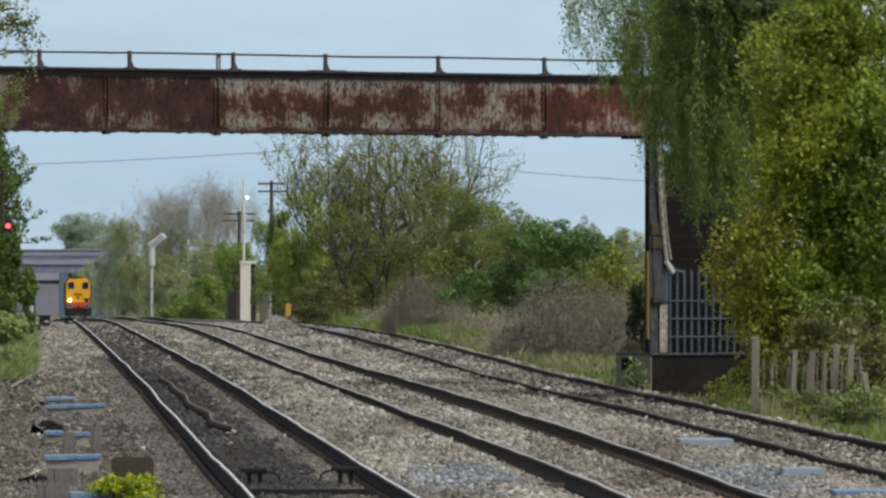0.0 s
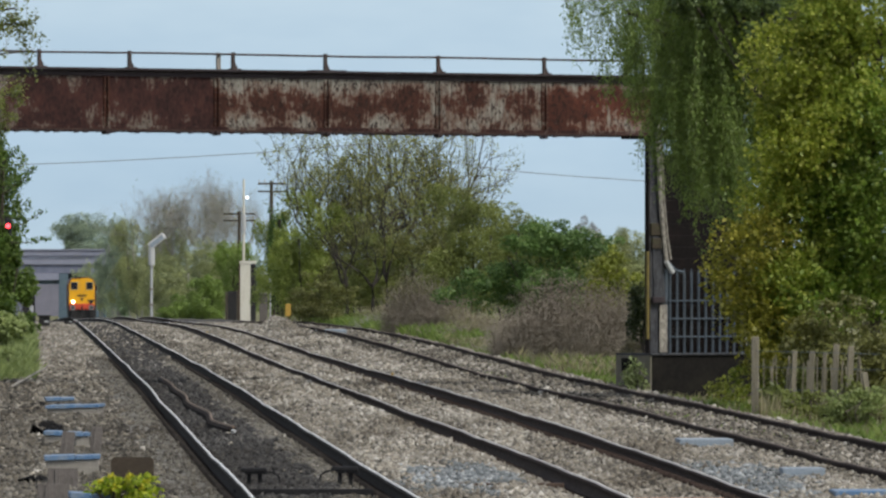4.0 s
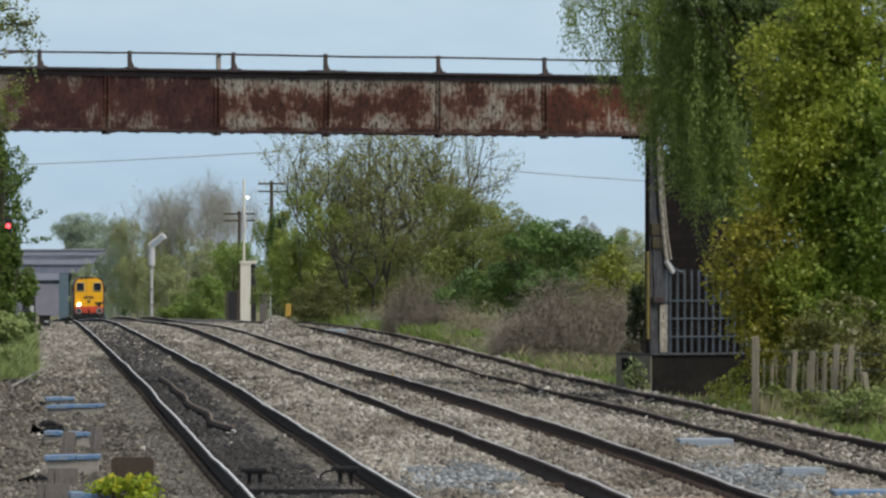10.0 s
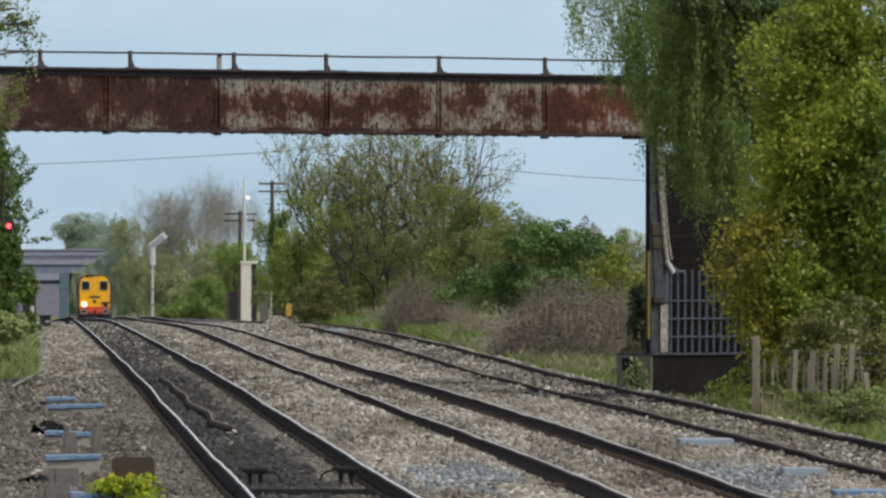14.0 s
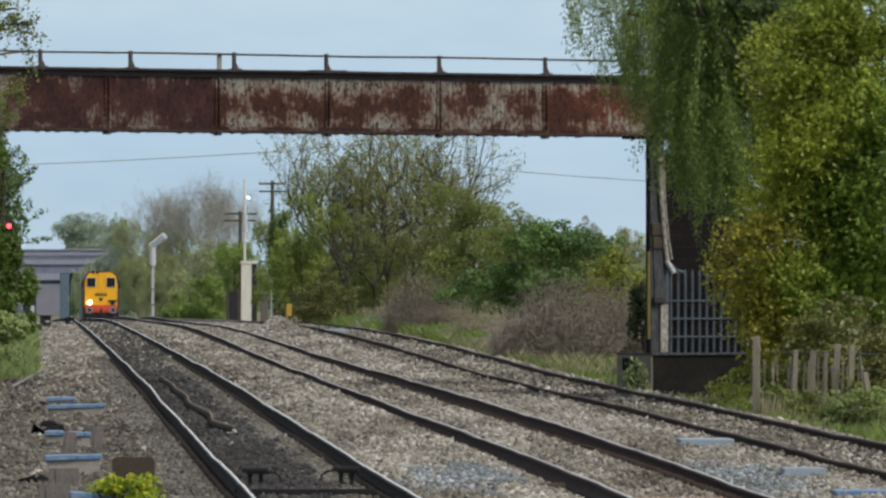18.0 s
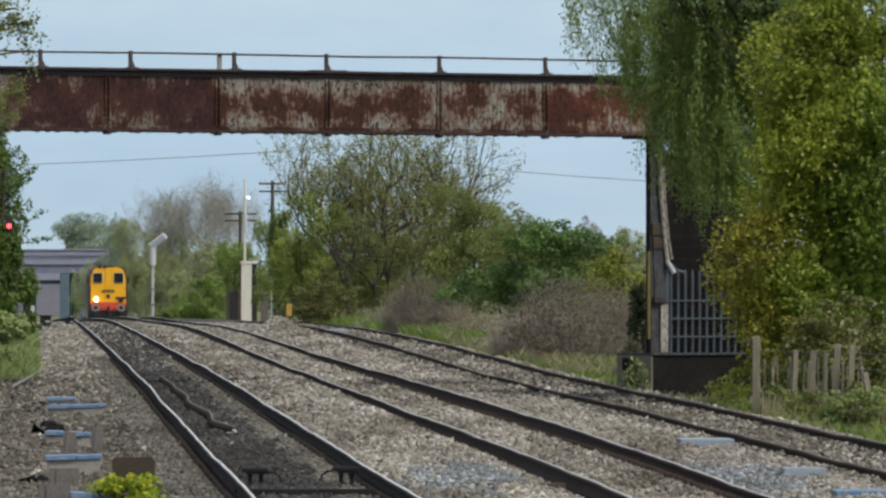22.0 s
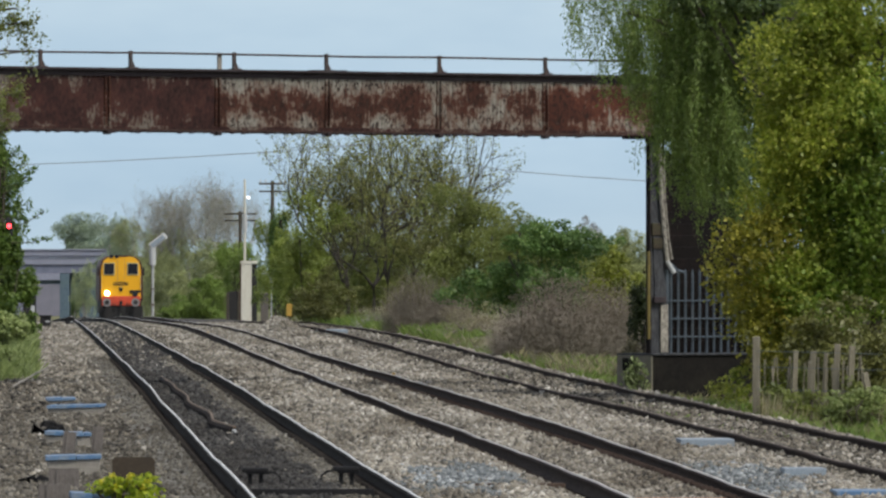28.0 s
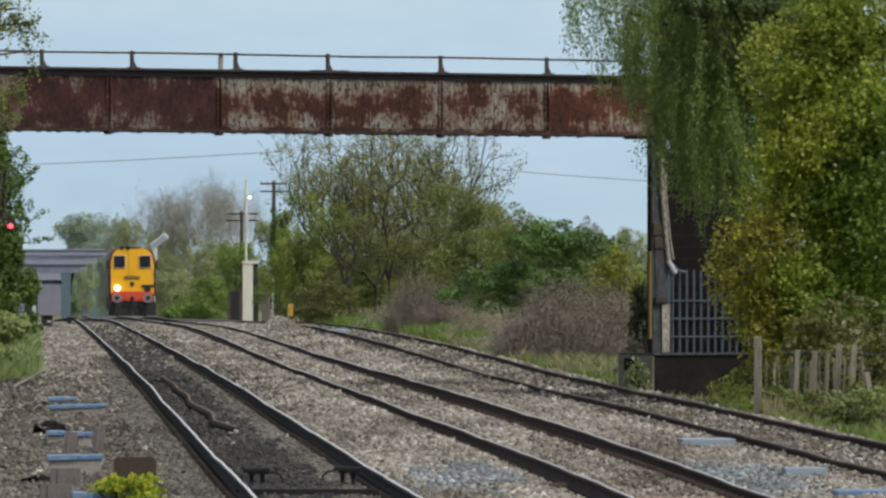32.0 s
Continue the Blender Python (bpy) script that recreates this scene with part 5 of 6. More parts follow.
def grass_strip(name, material, rng, n, y0, y1, side, reach, tall, label, wide=0.012):
    """Grass blades beside the line."""
    y = rng.uniform(y0, y1, n)
    if side > 0:
        x = line_of(2, np.clip(y, 40, 364))[0] + 1.45 + reach * rng.uniform(0, 1, n) ** 1.2
    else:
        x = line_of(0, y)[0] - 2.7 - reach * rng.uniform(0, 1, n) ** 1.2
    return blades(name, material, rng, x, y, tall, label, wide)


def blades(name, material, rng, x, y, tall, label, wide=0.012, bend=0.35):
    n = len(x)
    clump = 0.5 + 0.9 * np.abs(np.sin(x * 1.9 + y * 0.37)) * rng.uniform(0.3, 1, n)
    h = tall * clump * rng.uniform(0.5, 1.2, n)
    z = ground_height(x, y) - 0.06
    lean = rng.normal(size=(n, 2)) * bend * h[:, None]
    a = rng.uniform(0, math.pi, n)
    dx, dy = np.cos(a) * wide, np.sin(a) * wide
    p = np.stack([x, y, z], 1)
    v = np.stack([p + np.stack([dx, dy, 0 * x], 1), p - np.stack([dx, dy, 0 * x], 1),
                  p + np.stack([lean[:, 0] * 0.4 - dx * 0.7, lean[:, 1] * 0.4, h * 0.6], 1), p + np.stack([lean[:, 0], lean[:, 1], h], 1)], 1)
    return tagged(part(name, arrays(name, v.reshape(-1, 3), np.arange(4 * n).reshape(-1, 4)), material), label, "grass", kind="stuff")


rng = np.random.default_rng(5)
grass_strip("verge_grass", "grass", rng, 60000, 165, 345, 1, 2.2, 0.22, "rough green verge grass beside the siding", 0.02)
grass_strip("dead_grass", "dry_grass", rng, 5000, 176, 262, 1, 1.8, 0.34, "tall dead straw-coloured grass below the brambles", 0.012)
grass_strip("bank_foot_grass", "grass", rng, 60000, 235, 345, 1, 2.4, 0.36, "fresh green grass at the foot of the bank", 0.013)
grass_strip("dry_verge_grass", "dry_grass", rng, 26000, 120, 345, 1, 3.0, 0.18, "dry straw-coloured verge grass", 0.014)
grass_strip("fence_grass", "grass", rng, 9000, 112, 152, 1, 2.4, 0.19, "green grass and weeds below the paling fence", 0.012)
grass_strip("bank_grass", "pale_grass", rng, 50000, 158, 300, -1, 3.0, 0.32, "long green grass beside the ballast", 0.012)
n = 700
blades("fence_stalks", "dry_grass", rng, rng.uniform(4.95, 6.95, n), rng.uniform(130.5, 132.6, n), 0.42, "pale dry stalks along the paling fence", 0.004, 0.1)
n = 7500
wy = rng.uniform(80, 240, n)
wx = line_of(2, wy)[0] + rng.uniform(-0.6, 0.6, n)
keep = np.sin(wx * 3.0 + wy * 0.21) + np.sin(wy * 0.11) > 0.3
blades("siding_weeds", "grass", rng, wx[keep], wy[keep], 0.10, "low green weeds growing between the siding rails", 0.02)


# the weeping tree over the footbridge end, in swaying boughs
def weeping_tree():
    rng = np.random.default_rng(21)
    x, y = 7.4, 149.0
    root = plant("weeping_willow", x, y, "tall weeping willow with fresh green trailing boughs", "tree")
    z = root.matrix_basis.translation.z
    b = hose(fresh(), [(0, 0, -0.3), (0.1, 0, 2.5), (-0.1, 0, 5.0), (-0.3, 0, 8.5)], 0.22, 10)
    part("trunk", b, "bark", root)
    # boughs: where each hangs from, its half width, length and strand count
    boughs = []
    for bx0, top, wide, length, n in WILLOW:
        px, py = bx0 - x, -1.2 + rng.uniform(-0.8, 0.8)
        lv = []
        sv, sf = [], []
        for _ in range(n):
            sx, sy = rng.uniform(-1, 1) * wide * 0.85, rng.normal() * 0.8
            hang = length * rng.uniform(0.45, 1.05)
            up = rng.uniform(-0.5, 0.6)
            steps = 7
            lean, arch = rng.normal() * 0.16 + 0.10, rng.normal() * 0.22
            pts = [np.array([sx + arch * math.sin(2.2 * t) + lean * t * hang * 0.8 + 0.12 * t * sx, sy, up - hang * t + 0.25 * abs(arch) * math.sin(3.0 * t)]) + rng.normal(size=3) * (0.03, 0.03, 0) for t in np.linspace(0, 1, steps)]
            s = len(sv)
            for q in pts:
                sv += [q + (0.003, 0, 0), q - (0.003, 0, 0)]
            sf += [(s + 2 * i, s + 2 * i + 1, s + 2 * i + 3, s + 2 * i + 2) for i in range(steps - 1)]
            m = int(hang * 100)
            t = rng.uniform(0, 1, m)
            arr = np.array(pts)
            at = np.stack([np.interp(t * (steps - 1), np.arange(steps), arr[:, i]) for i in range(3)], 1)
            at += rng.normal(size=(m, 3)) * (0.055, 0.055, 0.07)
            w = rng.normal(size=(m, 3)) * 0.6 + (0, 0, -0.9)
            w /= np.linalg.norm(w, axis=1)[:, None]
            side = np.cross(w, rng.normal(size=(m, 3)))
            side /= np.linalg.norm(side, axis=1)[:, None]
            L = rng.uniform(0.045, 0.105, m)[:, None]
            lv.append(np.stack([at, at + w * L * 0.5 + side * L * 0.13, at + w * L, at + w * L * 0.5 - side * L * 0.13], 1).reshape(-1, 3))
        lv = np.concatenate(lv)
        bough = part("bough", arrays("bough", sv, sf), "strand", root, at=pose(px, py, top - z))
        bough["kind"] = "stuff"
        tagged(part("foliage", arrays("foliage", lv, np.arange(len(lv)).reshape(-1, 4)), "willow_leaf", bough), kind="stuff")
        limb = hose(fresh(), [(-0.2, 0, 4.5 + 0.4 * len(boughs) % 3), ((px - 0.2) * 0.5, py * 0.5, (top - z) * 0.75 + 1.2), (px, py, top - z + 0.1)], 0.05, 6)
        part("limb", limb, "bark", root)
        boughs.append((bough, (px, py, top - z)))
    return boughs


WILLOW = [(3.89, 7.39, 0.3, 2.1, 40), (4.01, 5.55, 0.18, 1.5, 36), (3.52, 6.19, 0.26, 1.55, 26), (2.34, 7.27, 0.34, 1.7, 13), (2.81, 7.37, 0.36, 2.2, 22), (3.22, 6.48, 0.28, 1.6, 24), (3.6, 7.37, 0.5, 1.9, 36),
          (4.3, 5.7, 0.40, 2.35, 100), (4.51, 6.97, 0.55, 3.0, 120), (4.82, 4.91, 0.38, 2.3, 56), (5.07, 6.38, 0.6, 3.0, 96),
          (5.46, 7.37, 0.7, 3.0, 110), (4.23, 6.58, 0.28, 2.2, 60), (4.16, 5.3, 0.24, 1.7, 60), (4.75, 6.1, 0.4, 1.6, 52), (6.25, 7.17, 0.7, 3.0, 80)]
BOUGHS = weeping_tree()



# added dark crown standing for the shadowed top of the willow
def shade_crown():
    rng = np.random.default_rng(29)
    x, y = 6.6, 146.2
    root = plant("shade_crown", x, y, "dark green crown added for the shade between willow and maple", "tree")
    z = root.matrix_basis.translation.z
    part("trunk", hose(fresh(), [(0, 0, -0.3), (0.05, 0, 2.4), (-0.2, 0, 4.6), (-0.6, 0, 6.9)], 0.13, 8), "bark", root)
    cs = [(4.25, 6.85), (4.62, 6.6), (4.95, 6.7), (5.2, 6.45), (5.5, 6.6)]
    for cx, cz in cs:
        part("limb", hose(fresh(), [(-0.3, 0, 4.6), ((cx - x) * 0.5 - 0.2, -0.1, (cz - z + 4.2) / 2), (cx - x, -0.2, cz - z)], 0.03, 6), "bark", root)
    v, f = clumps(rng, np.array([(cx - x, -0.3, cz - z) for cx, cz in cs]), np.array([(0.42, 0.4, 0.4)] * len(cs)), 9000, 0.075, 12)
    tagged(part("crown", arrays("crown", v, f), "shade_crown_leaf", root), kind="stuff")


shade_crown()

# yellow-green tree and shrubs behind the paling fence
LOBES = []


def golden_tree():
    rng = np.random.default_rng(33)
    x, y = 7.2, 141.0
    root = plant("maple_tree", x, y, "bushy young tree with yellow-green spring leaves", "tree")
    z = root.matrix_basis.translation.z
    b = hose(fresh(), [(0, 0.3, -0.3), (0.05, 0.3, 2.0), (0, 0.3, 4.6), (0.1, 0.3, 6.5)], 0.09, 8)
    part("trunk", b, "bark", root)
    for i in range(9):
        a = i * 2.4
        h = 1.2 + i * 0.55
        p = hose(fresh(), [(0, 0.3, h), (0.5 * math.cos(a), 0.3 + 0.5 * math.sin(a), h + 0.5), (0.95 * math.cos(a), 0.5 + 0.6 * math.sin(a), h + 1.1)], 0.022, 6)
        part("branch", p, "bark", root)
    for leaf, lobes in GOLD:
        for k, (cx, cz, r) in enumerate(lobes):
            n = int(950 * r * r + 130 * r)
            d = rng.normal(size=(n, 3))
            d /= np.linalg.norm(d, axis=1)[:, None]
            at = d * (rng.uniform(0.35, 1, n) ** 0.6)[:, None] * np.array((r * rng.uniform(0.9, 1.3), r * 1.2, r * rng.uniform(0.9, 1.5)))
            out = d * (0.8, 1.0, 0.5) + rng.normal(size=(n, 3)) * 0.45 + (0, -0.2, 0.35)
            out /= np.linalg.norm(out, axis=1)[:, None]
            depth = -0.45 + 0.25 * (k % 3) if leaf in ("gold_leaf", "amber_leaf") else -0.15 + 0.35 * (k % 3)
            v, f = sprays(rng, at + (cx - x, depth, cz - z), out, 12, 0.44, 0.086, 0.05)
            LOBES.append(tagged(part("crown", arrays("crown", v, f), leaf, root), kind="stuff"))


def sprays(rng, pts, way, leaves, length, size, jitter):
    """Short leafy twigs: leaves set along a line from each point."""
    n = len(pts)
    t = rng.uniform(0, 1, (n, leaves, 1))
    pos = (pts[:, None] + way[:, None] * t * length + rng.normal(size=(n, leaves, 3)) * jitter).reshape(-1, 3)
    m = len(pos)
    u = np.repeat(way, leaves, 0) * 0.6 + rng.normal(size=(m, 3)) * 0.6
    u /= np.linalg.norm(u, axis=1)[:, None]
    nrm = rng.normal(size=(m, 3)) + (0, -0.3, 0.7)
    b = np.cross(u, nrm)
    b /= np.linalg.norm(b, axis=1)[:, None] + 1e-9
    nn = np.cross(b, u)
    k = size * rng.uniform(0.6, 1.3, (m, 1))
    v = np.stack([pos, pos + u * k * 0.5 + b * k * 0.33 + nn * k * 0.08, pos + u * k, pos + u * k * 0.5 - b * k * 0.33 + nn * k * 0.08], 1)
    return v.reshape(-1, 3), np.arange(4 * m).reshape(-1, 4)


GOLD = [("gold_leaf", [(6.07, 4.11, 0.36), (5.66, 5.47, 0.42), (5.81, 4.74, 0.40), (5.77, 4.04, 0.34), (5.54, 3.26, 0.34)]),
        ("amber_leaf", [(5.22, 2.58, 0.32), (4.96, 2.01, 0.30), (5.26, 1.45, 0.34), (5.52, 0.93, 0.34)]),
        ("maple_leaf", [(6.3, 6.47, 0.40), (6.47, 5.88, 0.45), (6.23, 4.98, 0.50), (5.76, 1.87, 0.42), (6.98, 6.54, 0.56), (7.17, 5.36, 0.58), (6.82, 4.7, 0.52), (5.95, 2.58, 0.44)]),
        ("maple_shade_leaf", [(6.2, 1.45, 0.46), (6.11, 3.42, 0.48), (6.3, 4.21, 0.48), (7.24, 3.71, 0.58), (6.75, 3.42, 0.50), (6.58, 2.58, 0.53), (7.27, 2.62, 0.53), (6.75, 1.87, 0.46), (7.27, 1.73, 0.50), (7.31, 4.6, 0.50)])]
golden_tree()
bush("elder_bush", 6.47, 139, 2.4, 1.9, 1.6, 8000, 0.085, "olive_leaf", "dull olive-green bush behind the paling fence", 41)
bush("elder_bush", 5.7, 142, 1.9, 2.2, 1.5, 6000, 0.085, "gold_leaf", "yellowish bush behind the paling fence", 42)
bush("weed_clump", 5.2, 132.6, 0.5, 0.7, 0.3, 700, 0.07, "mid_leaf", "pale green bindweed over the paling fence", 49, "weeds")
bush("weed_clump", 5.72, 134.6, 0.7, 0.9, 0.3, 900, 0.07, "mid_leaf", "pale green bindweed over the paling fence", 50, "weeds")
bush("weed_clump", 6.5, 132, 0.5, 0.7, 0.3, 700, 0.07, "mid_leaf", "pale green bindweed over the paling fence", 55, "weeds")
bush("weed_clump", 5.44, 132, 0.8, 0.55, 0.5, 1300, 0.07, "mid_leaf", "green weeds at the foot of the paling fence", 43, "weeds")
bush("weed_clump", 5.82, 132.2, 0.6, 0.6, 0.3, 800, 0.06, "mid_leaf", "green weeds climbing the paling fence", 58, "weeds")
bush("weed_clump", 6.1, 131, 1.0, 0.42, 0.5, 1300, 0.07, "mid_leaf", "green weeds growing through the paling fence", 44, "weeds")
bush("weed_clump", 6.75, 131, 0.6, 0.6, 0.5, 900, 0.07, "mid_leaf", "tall green weeds at the end of the paling fence", 45, "weeds")
bush("weed_clump", 6.35, 130.6, 1.2, 0.62, 0.4, 1500, 0.06, "pale_grass", "pale grey-green weeds in front of the paling fence", 60, "weeds")
bush("weed_clump", 5.07, 150, 0.9, 0.5, 0.5, 900, 0.06, "lime_leaf", "yellow-green weeds beside the footing", 46, "weeds")
bush("weed_clump", 3.6, 157.2, 0.55, 0.6, 0.4, 1000, 0.06, "pale_grass", "pale yellowish weeds at the corner of the footing", 56, "weeds")
bush("ivy_bush", 3.80, 163, 0.46, 1.92, 0.45, 2400, 0.065, "ivy_leaf", "dark ivy clump beside the pier", 47, low=1.05)
bush("weed_clump", 3.62, 161.5, 0.6, 0.95, 0.4, 900, 0.075, "dry_grass", "pale dead stems beside the pier", 48, "weeds", core=0.3)

# added hedge that makes the gap behind the palisade dark
bush("dark_backing_hedge", 5.89, 176, 2.6, 4.6, 2.0, 12000, 0.11, "dark_leaf", "dark leafy hedge added behind the palisade", 48, "hedge")

# the left-hand side
bush("hedge_tree", -12.9, 240, 2.25, 6.6, 1.6, 16000, 0.11, "left_leaf", "dense dark green hedgerow tree beside the line", 51, "tree")
bush("hedge_tree", -12.2, 237, 1.9, 2.9, 1.6, 11000, 0.11, "left_leaf", "dense green hedge beside the line", 52, "hedge")
bush("hedge_tree", -11.98, 237.5, 1.15, 2.2, 1.0, 4200, 0.10, "left_leaf", "bright green hedge shoots beside the line", 62, "hedge", low=1.15)
bush("grass_tussock", -10.94, 212, 1.2, 0.95, 1.4, 4500, 0.09, "pale_grass", "green tussock at the ballast edge", 53, "grass")
bush("grass_tussock", -8.85, 170, 0.8, 0.5, 1.4, 2000, 0.07, "pale_grass", "low green tussock at the ballast edge", 54, "grass")


def sprigs():
    """Twigs that stand out of the hedge."""
    rng = np.random.default_rng(57)
    root = plant("elm_shoots", -12.29, 233.0, "dark leafy shoots standing out of the hedge", "shoots")
    o = root.matrix_basis.translation
    for a, b, n in (((-12.13, 233, 4.18), (-11.25, 233, 4.91), 90), ((-12.05, 233, 4.41), (-11.43, 233, 4.6), 60), ((-11.9, 233, 3.24), (-11, 233, 3.73), 40), ((-11.9, 233, 2.86), (-10.87, 233, 2.96), 70), ((-12.13, 233, 3.63), (-11.53, 233, 3.51), 70), ((-12.13, 233, 5.04), (-11.74, 233, 5.47), 60)):
        a, b = Vector(a) - o, Vector(b) - o
        tw = part("shoot", hose(fresh(), [a, a.lerp(b, 0.5) + Vector((0, 0, -0.05)), b], 0.012, 5), "bark", root)
        pts = [a.lerp(b, t) for t in (0.2, 0.45, 0.6, 0.75, 0.9, 1.0)]
        v, f = leaf_cloud(rng, pts, [(0.13, 0.1, 0.09)] * 6, n, 0.11)
        tagged(part("leaves", arrays("leaves", v, f), "dark_leaf", tw), kind="stuff")
    part("stem", hose(fresh(), [(-0.3, 0, -0.1), (-0.25, 0, 2.0), (0, 0, 3.6), (0.1, 0, 4.9)], 0.03, 6), "bark", root)


sprigs()


def overhang():
    """A tree whose twigs reach into view in front of the footbridge."""
    rng = np.random.default_rng(61)
    x, y = -9.3, 139.0
    root = plant("ash_tree", x, y, "tree with fresh leafy twigs reaching over the line", "tree")
    z = root.matrix_basis.translation.z
    part("trunk", hose(fresh(), [(0, 0, -0.3), (0, 0, 3), (0.2, 0, 7.0)], 0.16, 8), "bark", root)
    for cz, reach, n in ((6.15, -6.82, 700), (6.38, -7.01, 700), (4.98, -6.93, 520), (4.61, -7.08, 480), (5.68, -6.73, 60)):
        tip = reach - x
        p = [(0, 0, cz - z - 0.6), (tip * 0.6, 0, cz - z - 0.1), (tip, 0, cz - z)]
        br = part("branch", hose(fresh(), p, 0.014, 5), "bark", root)
        tw = fresh()
        starts, ways = [], []
        for k in range(16):
            s = rng.uniform(0.62, 1.0)
            a = Vector((tip * s, rng.normal() * 0.08, cz - z - 0.08))
            d = Vector((rng.uniform(-0.1, 0.22), rng.normal() * 0.12, rng.normal() * 0.24))
            hose(tw, [a, a + d * 0.55 + Vector((0, 0, 0.03)), a + d], 0.004, 4)
            starts.append(a + d * 0.25), ways.append(d * 1.0 + Vector((0.02, 0, 0.02)))
        tagged(part("twig", tw, "twig_grey", br), kind="stuff")
        v, f = sprays(rng, np.array([tuple(q) for q in starts]), np.array([tuple(q) for q in ways]), max(4, n // 14), 1.0, 0.062, 0.05)
        tagged(part("leaves", arrays("leaves", v, f), "ash_leaf", br), kind="stuff")


overhang()

# thickets and trees beyond the footbridge
bramble(3.0, 205, 3.7, 2.45, 2.8, 9500, "grey-brown mound of bare bramble stems", 71, count=9000)
bramble(-0.42, 262, 2.6, 2.3, 2.0, 4200, "dull purple-brown bramble bank", 72)
bramble(-2.0, 288, 2.2, 0.95, 1.6, 1500, "pale tan dead grass and bramble bank", 73, leaf="dry_grass", count=6000, twig="twig_grey")
bramble(1.09, 240, 2.4, 1.1, 1.5, 1400, "low pale brown bramble and dead grass tangle", 74, leaf="dry_grass", count=4000)
bush("hawthorn_bush", 2.95, 258, 4.5, 3.1, 2.6, 27000, 0.105, "may_leaf", "dense dark green hawthorn bush", 75)
bush("hawthorn_bush", 3.3, 272, 2.6, 2.3, 2.0, 9000, 0.1, "mid_leaf", "lighter green hawthorn behind the dark one", 76)
bush("sallow_bush", 0.97, 285, 4.6, 4.7, 2.6, 26000, 0.09, "mid_leaf", "olive-green leafy sallow bush on the bank", 77)
bush("shrub", 5.15, 246, 2.0, 2.05, 1.6, 9000, 0.09, "lime_leaf", "yellow-green shrub beyond the pier", 78)
bush("shrub", 7.9, 420, 4.0, 4.3, 2.0, 24000, 0.10, "haze_pale_leaf", "haze-paled green distant shrub beyond the verge", 79)
bush("shrub", 9.6, 420, 3.0, 4.5, 2.0, 18000, 0.10, "haze_pale_leaf", "haze-paled green distant shrub beyond the verge", 80)
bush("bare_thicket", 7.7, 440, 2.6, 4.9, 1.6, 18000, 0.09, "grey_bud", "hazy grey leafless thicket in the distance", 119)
bush("sallow_bush", -5.25, 345, 4.2, 5.3, 2.6, 28000, 0.10, "sallow_leaf", "green sallow bush with fresh leaves", 81)
bush("sallow_bush", -8.85, 446, 2.9, 5.3, 2.0, 20000, 0.10, "sallow_leaf", "yellow-green sallow behind the lineside hut", 59)
bush("sallow_bush", -6.72, 364, 1.9, 4.2, 2.0, 13000, 0.10, "sallow_leaf", "green bush beside the lineside cabinet", 82)
bush("shrub", -4.4, 322, 3.6, 1.6, 2.0, 9000, 0.085, "olive_leaf", "low dark olive scrub at the foot of the trees", 83)
bush("shrub", -2.1, 335, 4.6, 3.3, 2.0, 17000, 0.09, "mid_leaf", "olive undergrowth below the trees", 84)
bush("thicket", -3.27, 340, 4.4, 3.9, 2.2, 18000, 0.09, "olive_leaf", "dull olive thicket below the trees", 86)
bush("thicket", -2.35, 374, 7.0, 5.6, 2.2, 22000, 0.085, "olive_leaf", "dull olive thicket behind the tall trees", 90, lumps=24)
bush("thicket", -0.49, 305, 3.8, 3.6, 2.2, 15000, 0.085, "olive_leaf", "dull olive thicket on the bank", 87)
bush("thicket", 2.08, 280, 3.4, 3.6, 2.2, 14000, 0.085, "mid_leaf", "olive-green thicket on the bank", 88)
bush("thicket", 4.6, 268, 2.6, 2.1, 2.0, 9000, 0.085, "mid_leaf", "olive-green thicket beyond the bramble", 89)
for i, (px, h, seed) in enumerate(((-4.87, 2.4, 91), (-3.84, 1.2, 92), (-2.21, 1.2, 93), (-0.44, 1.8, 94), (0.35, 2.0, 95))):
    tree("poplar_tree", px, (350, 346, 352, 350, 356)[i], h, [(-0.5, 0, 1), (0.5, 0.2, 1), (0.05, -0.3, 1), (-0.2, 0.2, 1.2), (0.25, 0, 1.2)], (1.75, 2.6, 2.6, 2.3, 1.55)[i], 0.13, 4, "tall slender tree just coming into leaf", seed, "bud_leaf",
         (8600, 7600, 6600, 6000, 5200)[i], 0.10, 0.28, twig="twig_olive", fork=2, up=0.5, shrink=0.76, bend=0.5, shoots=1, along=3)
for px, h, lean, seed in ((-3.75, 1.6, -0.2, 96), (-2.75, 1.5, 0.3, 97), (-2.2, 1.7, 0.15, 98), (-1.2, 1.6, -0.1, 99)):
    tree("elder_tree", px, 331, h, [(lean, 0, 1), (lean - 0.5, 0.1, 0.8), (lean + 0.5, 0, 0.9)], 1.3, 0.06, 3, "dark leafless elder stems standing in the scrub", seed, twig="bark_dark", trunk_mat="bark_dark", fork=2, up=0.35, shrink=0.78, bend=0.7, shoots=1)
bush("hedge", -13.1, 525, 3.4, 5.2, 3.0, 15000, 0.11, "lineside_leaf", "green hedge beside the line", 101, "hedge")
bush("hedge", -14.6, 520, 3.0, 2.7, 3.0, 13000, 0.11, "lineside_leaf", "green hedge beside the line", 103, "hedge")
bush("hedge", -17.2, 530, 1.7, 0.95, 3.0, 4000, 0.11, "lineside_leaf", "low green hedge beside the line", 104, "hedge")
bush("hedge", -16.2, 535, 2.3, 1.75, 3.0, 8500, 0.11, "lineside_leaf", "green hedge beside the line", 102, "hedge")
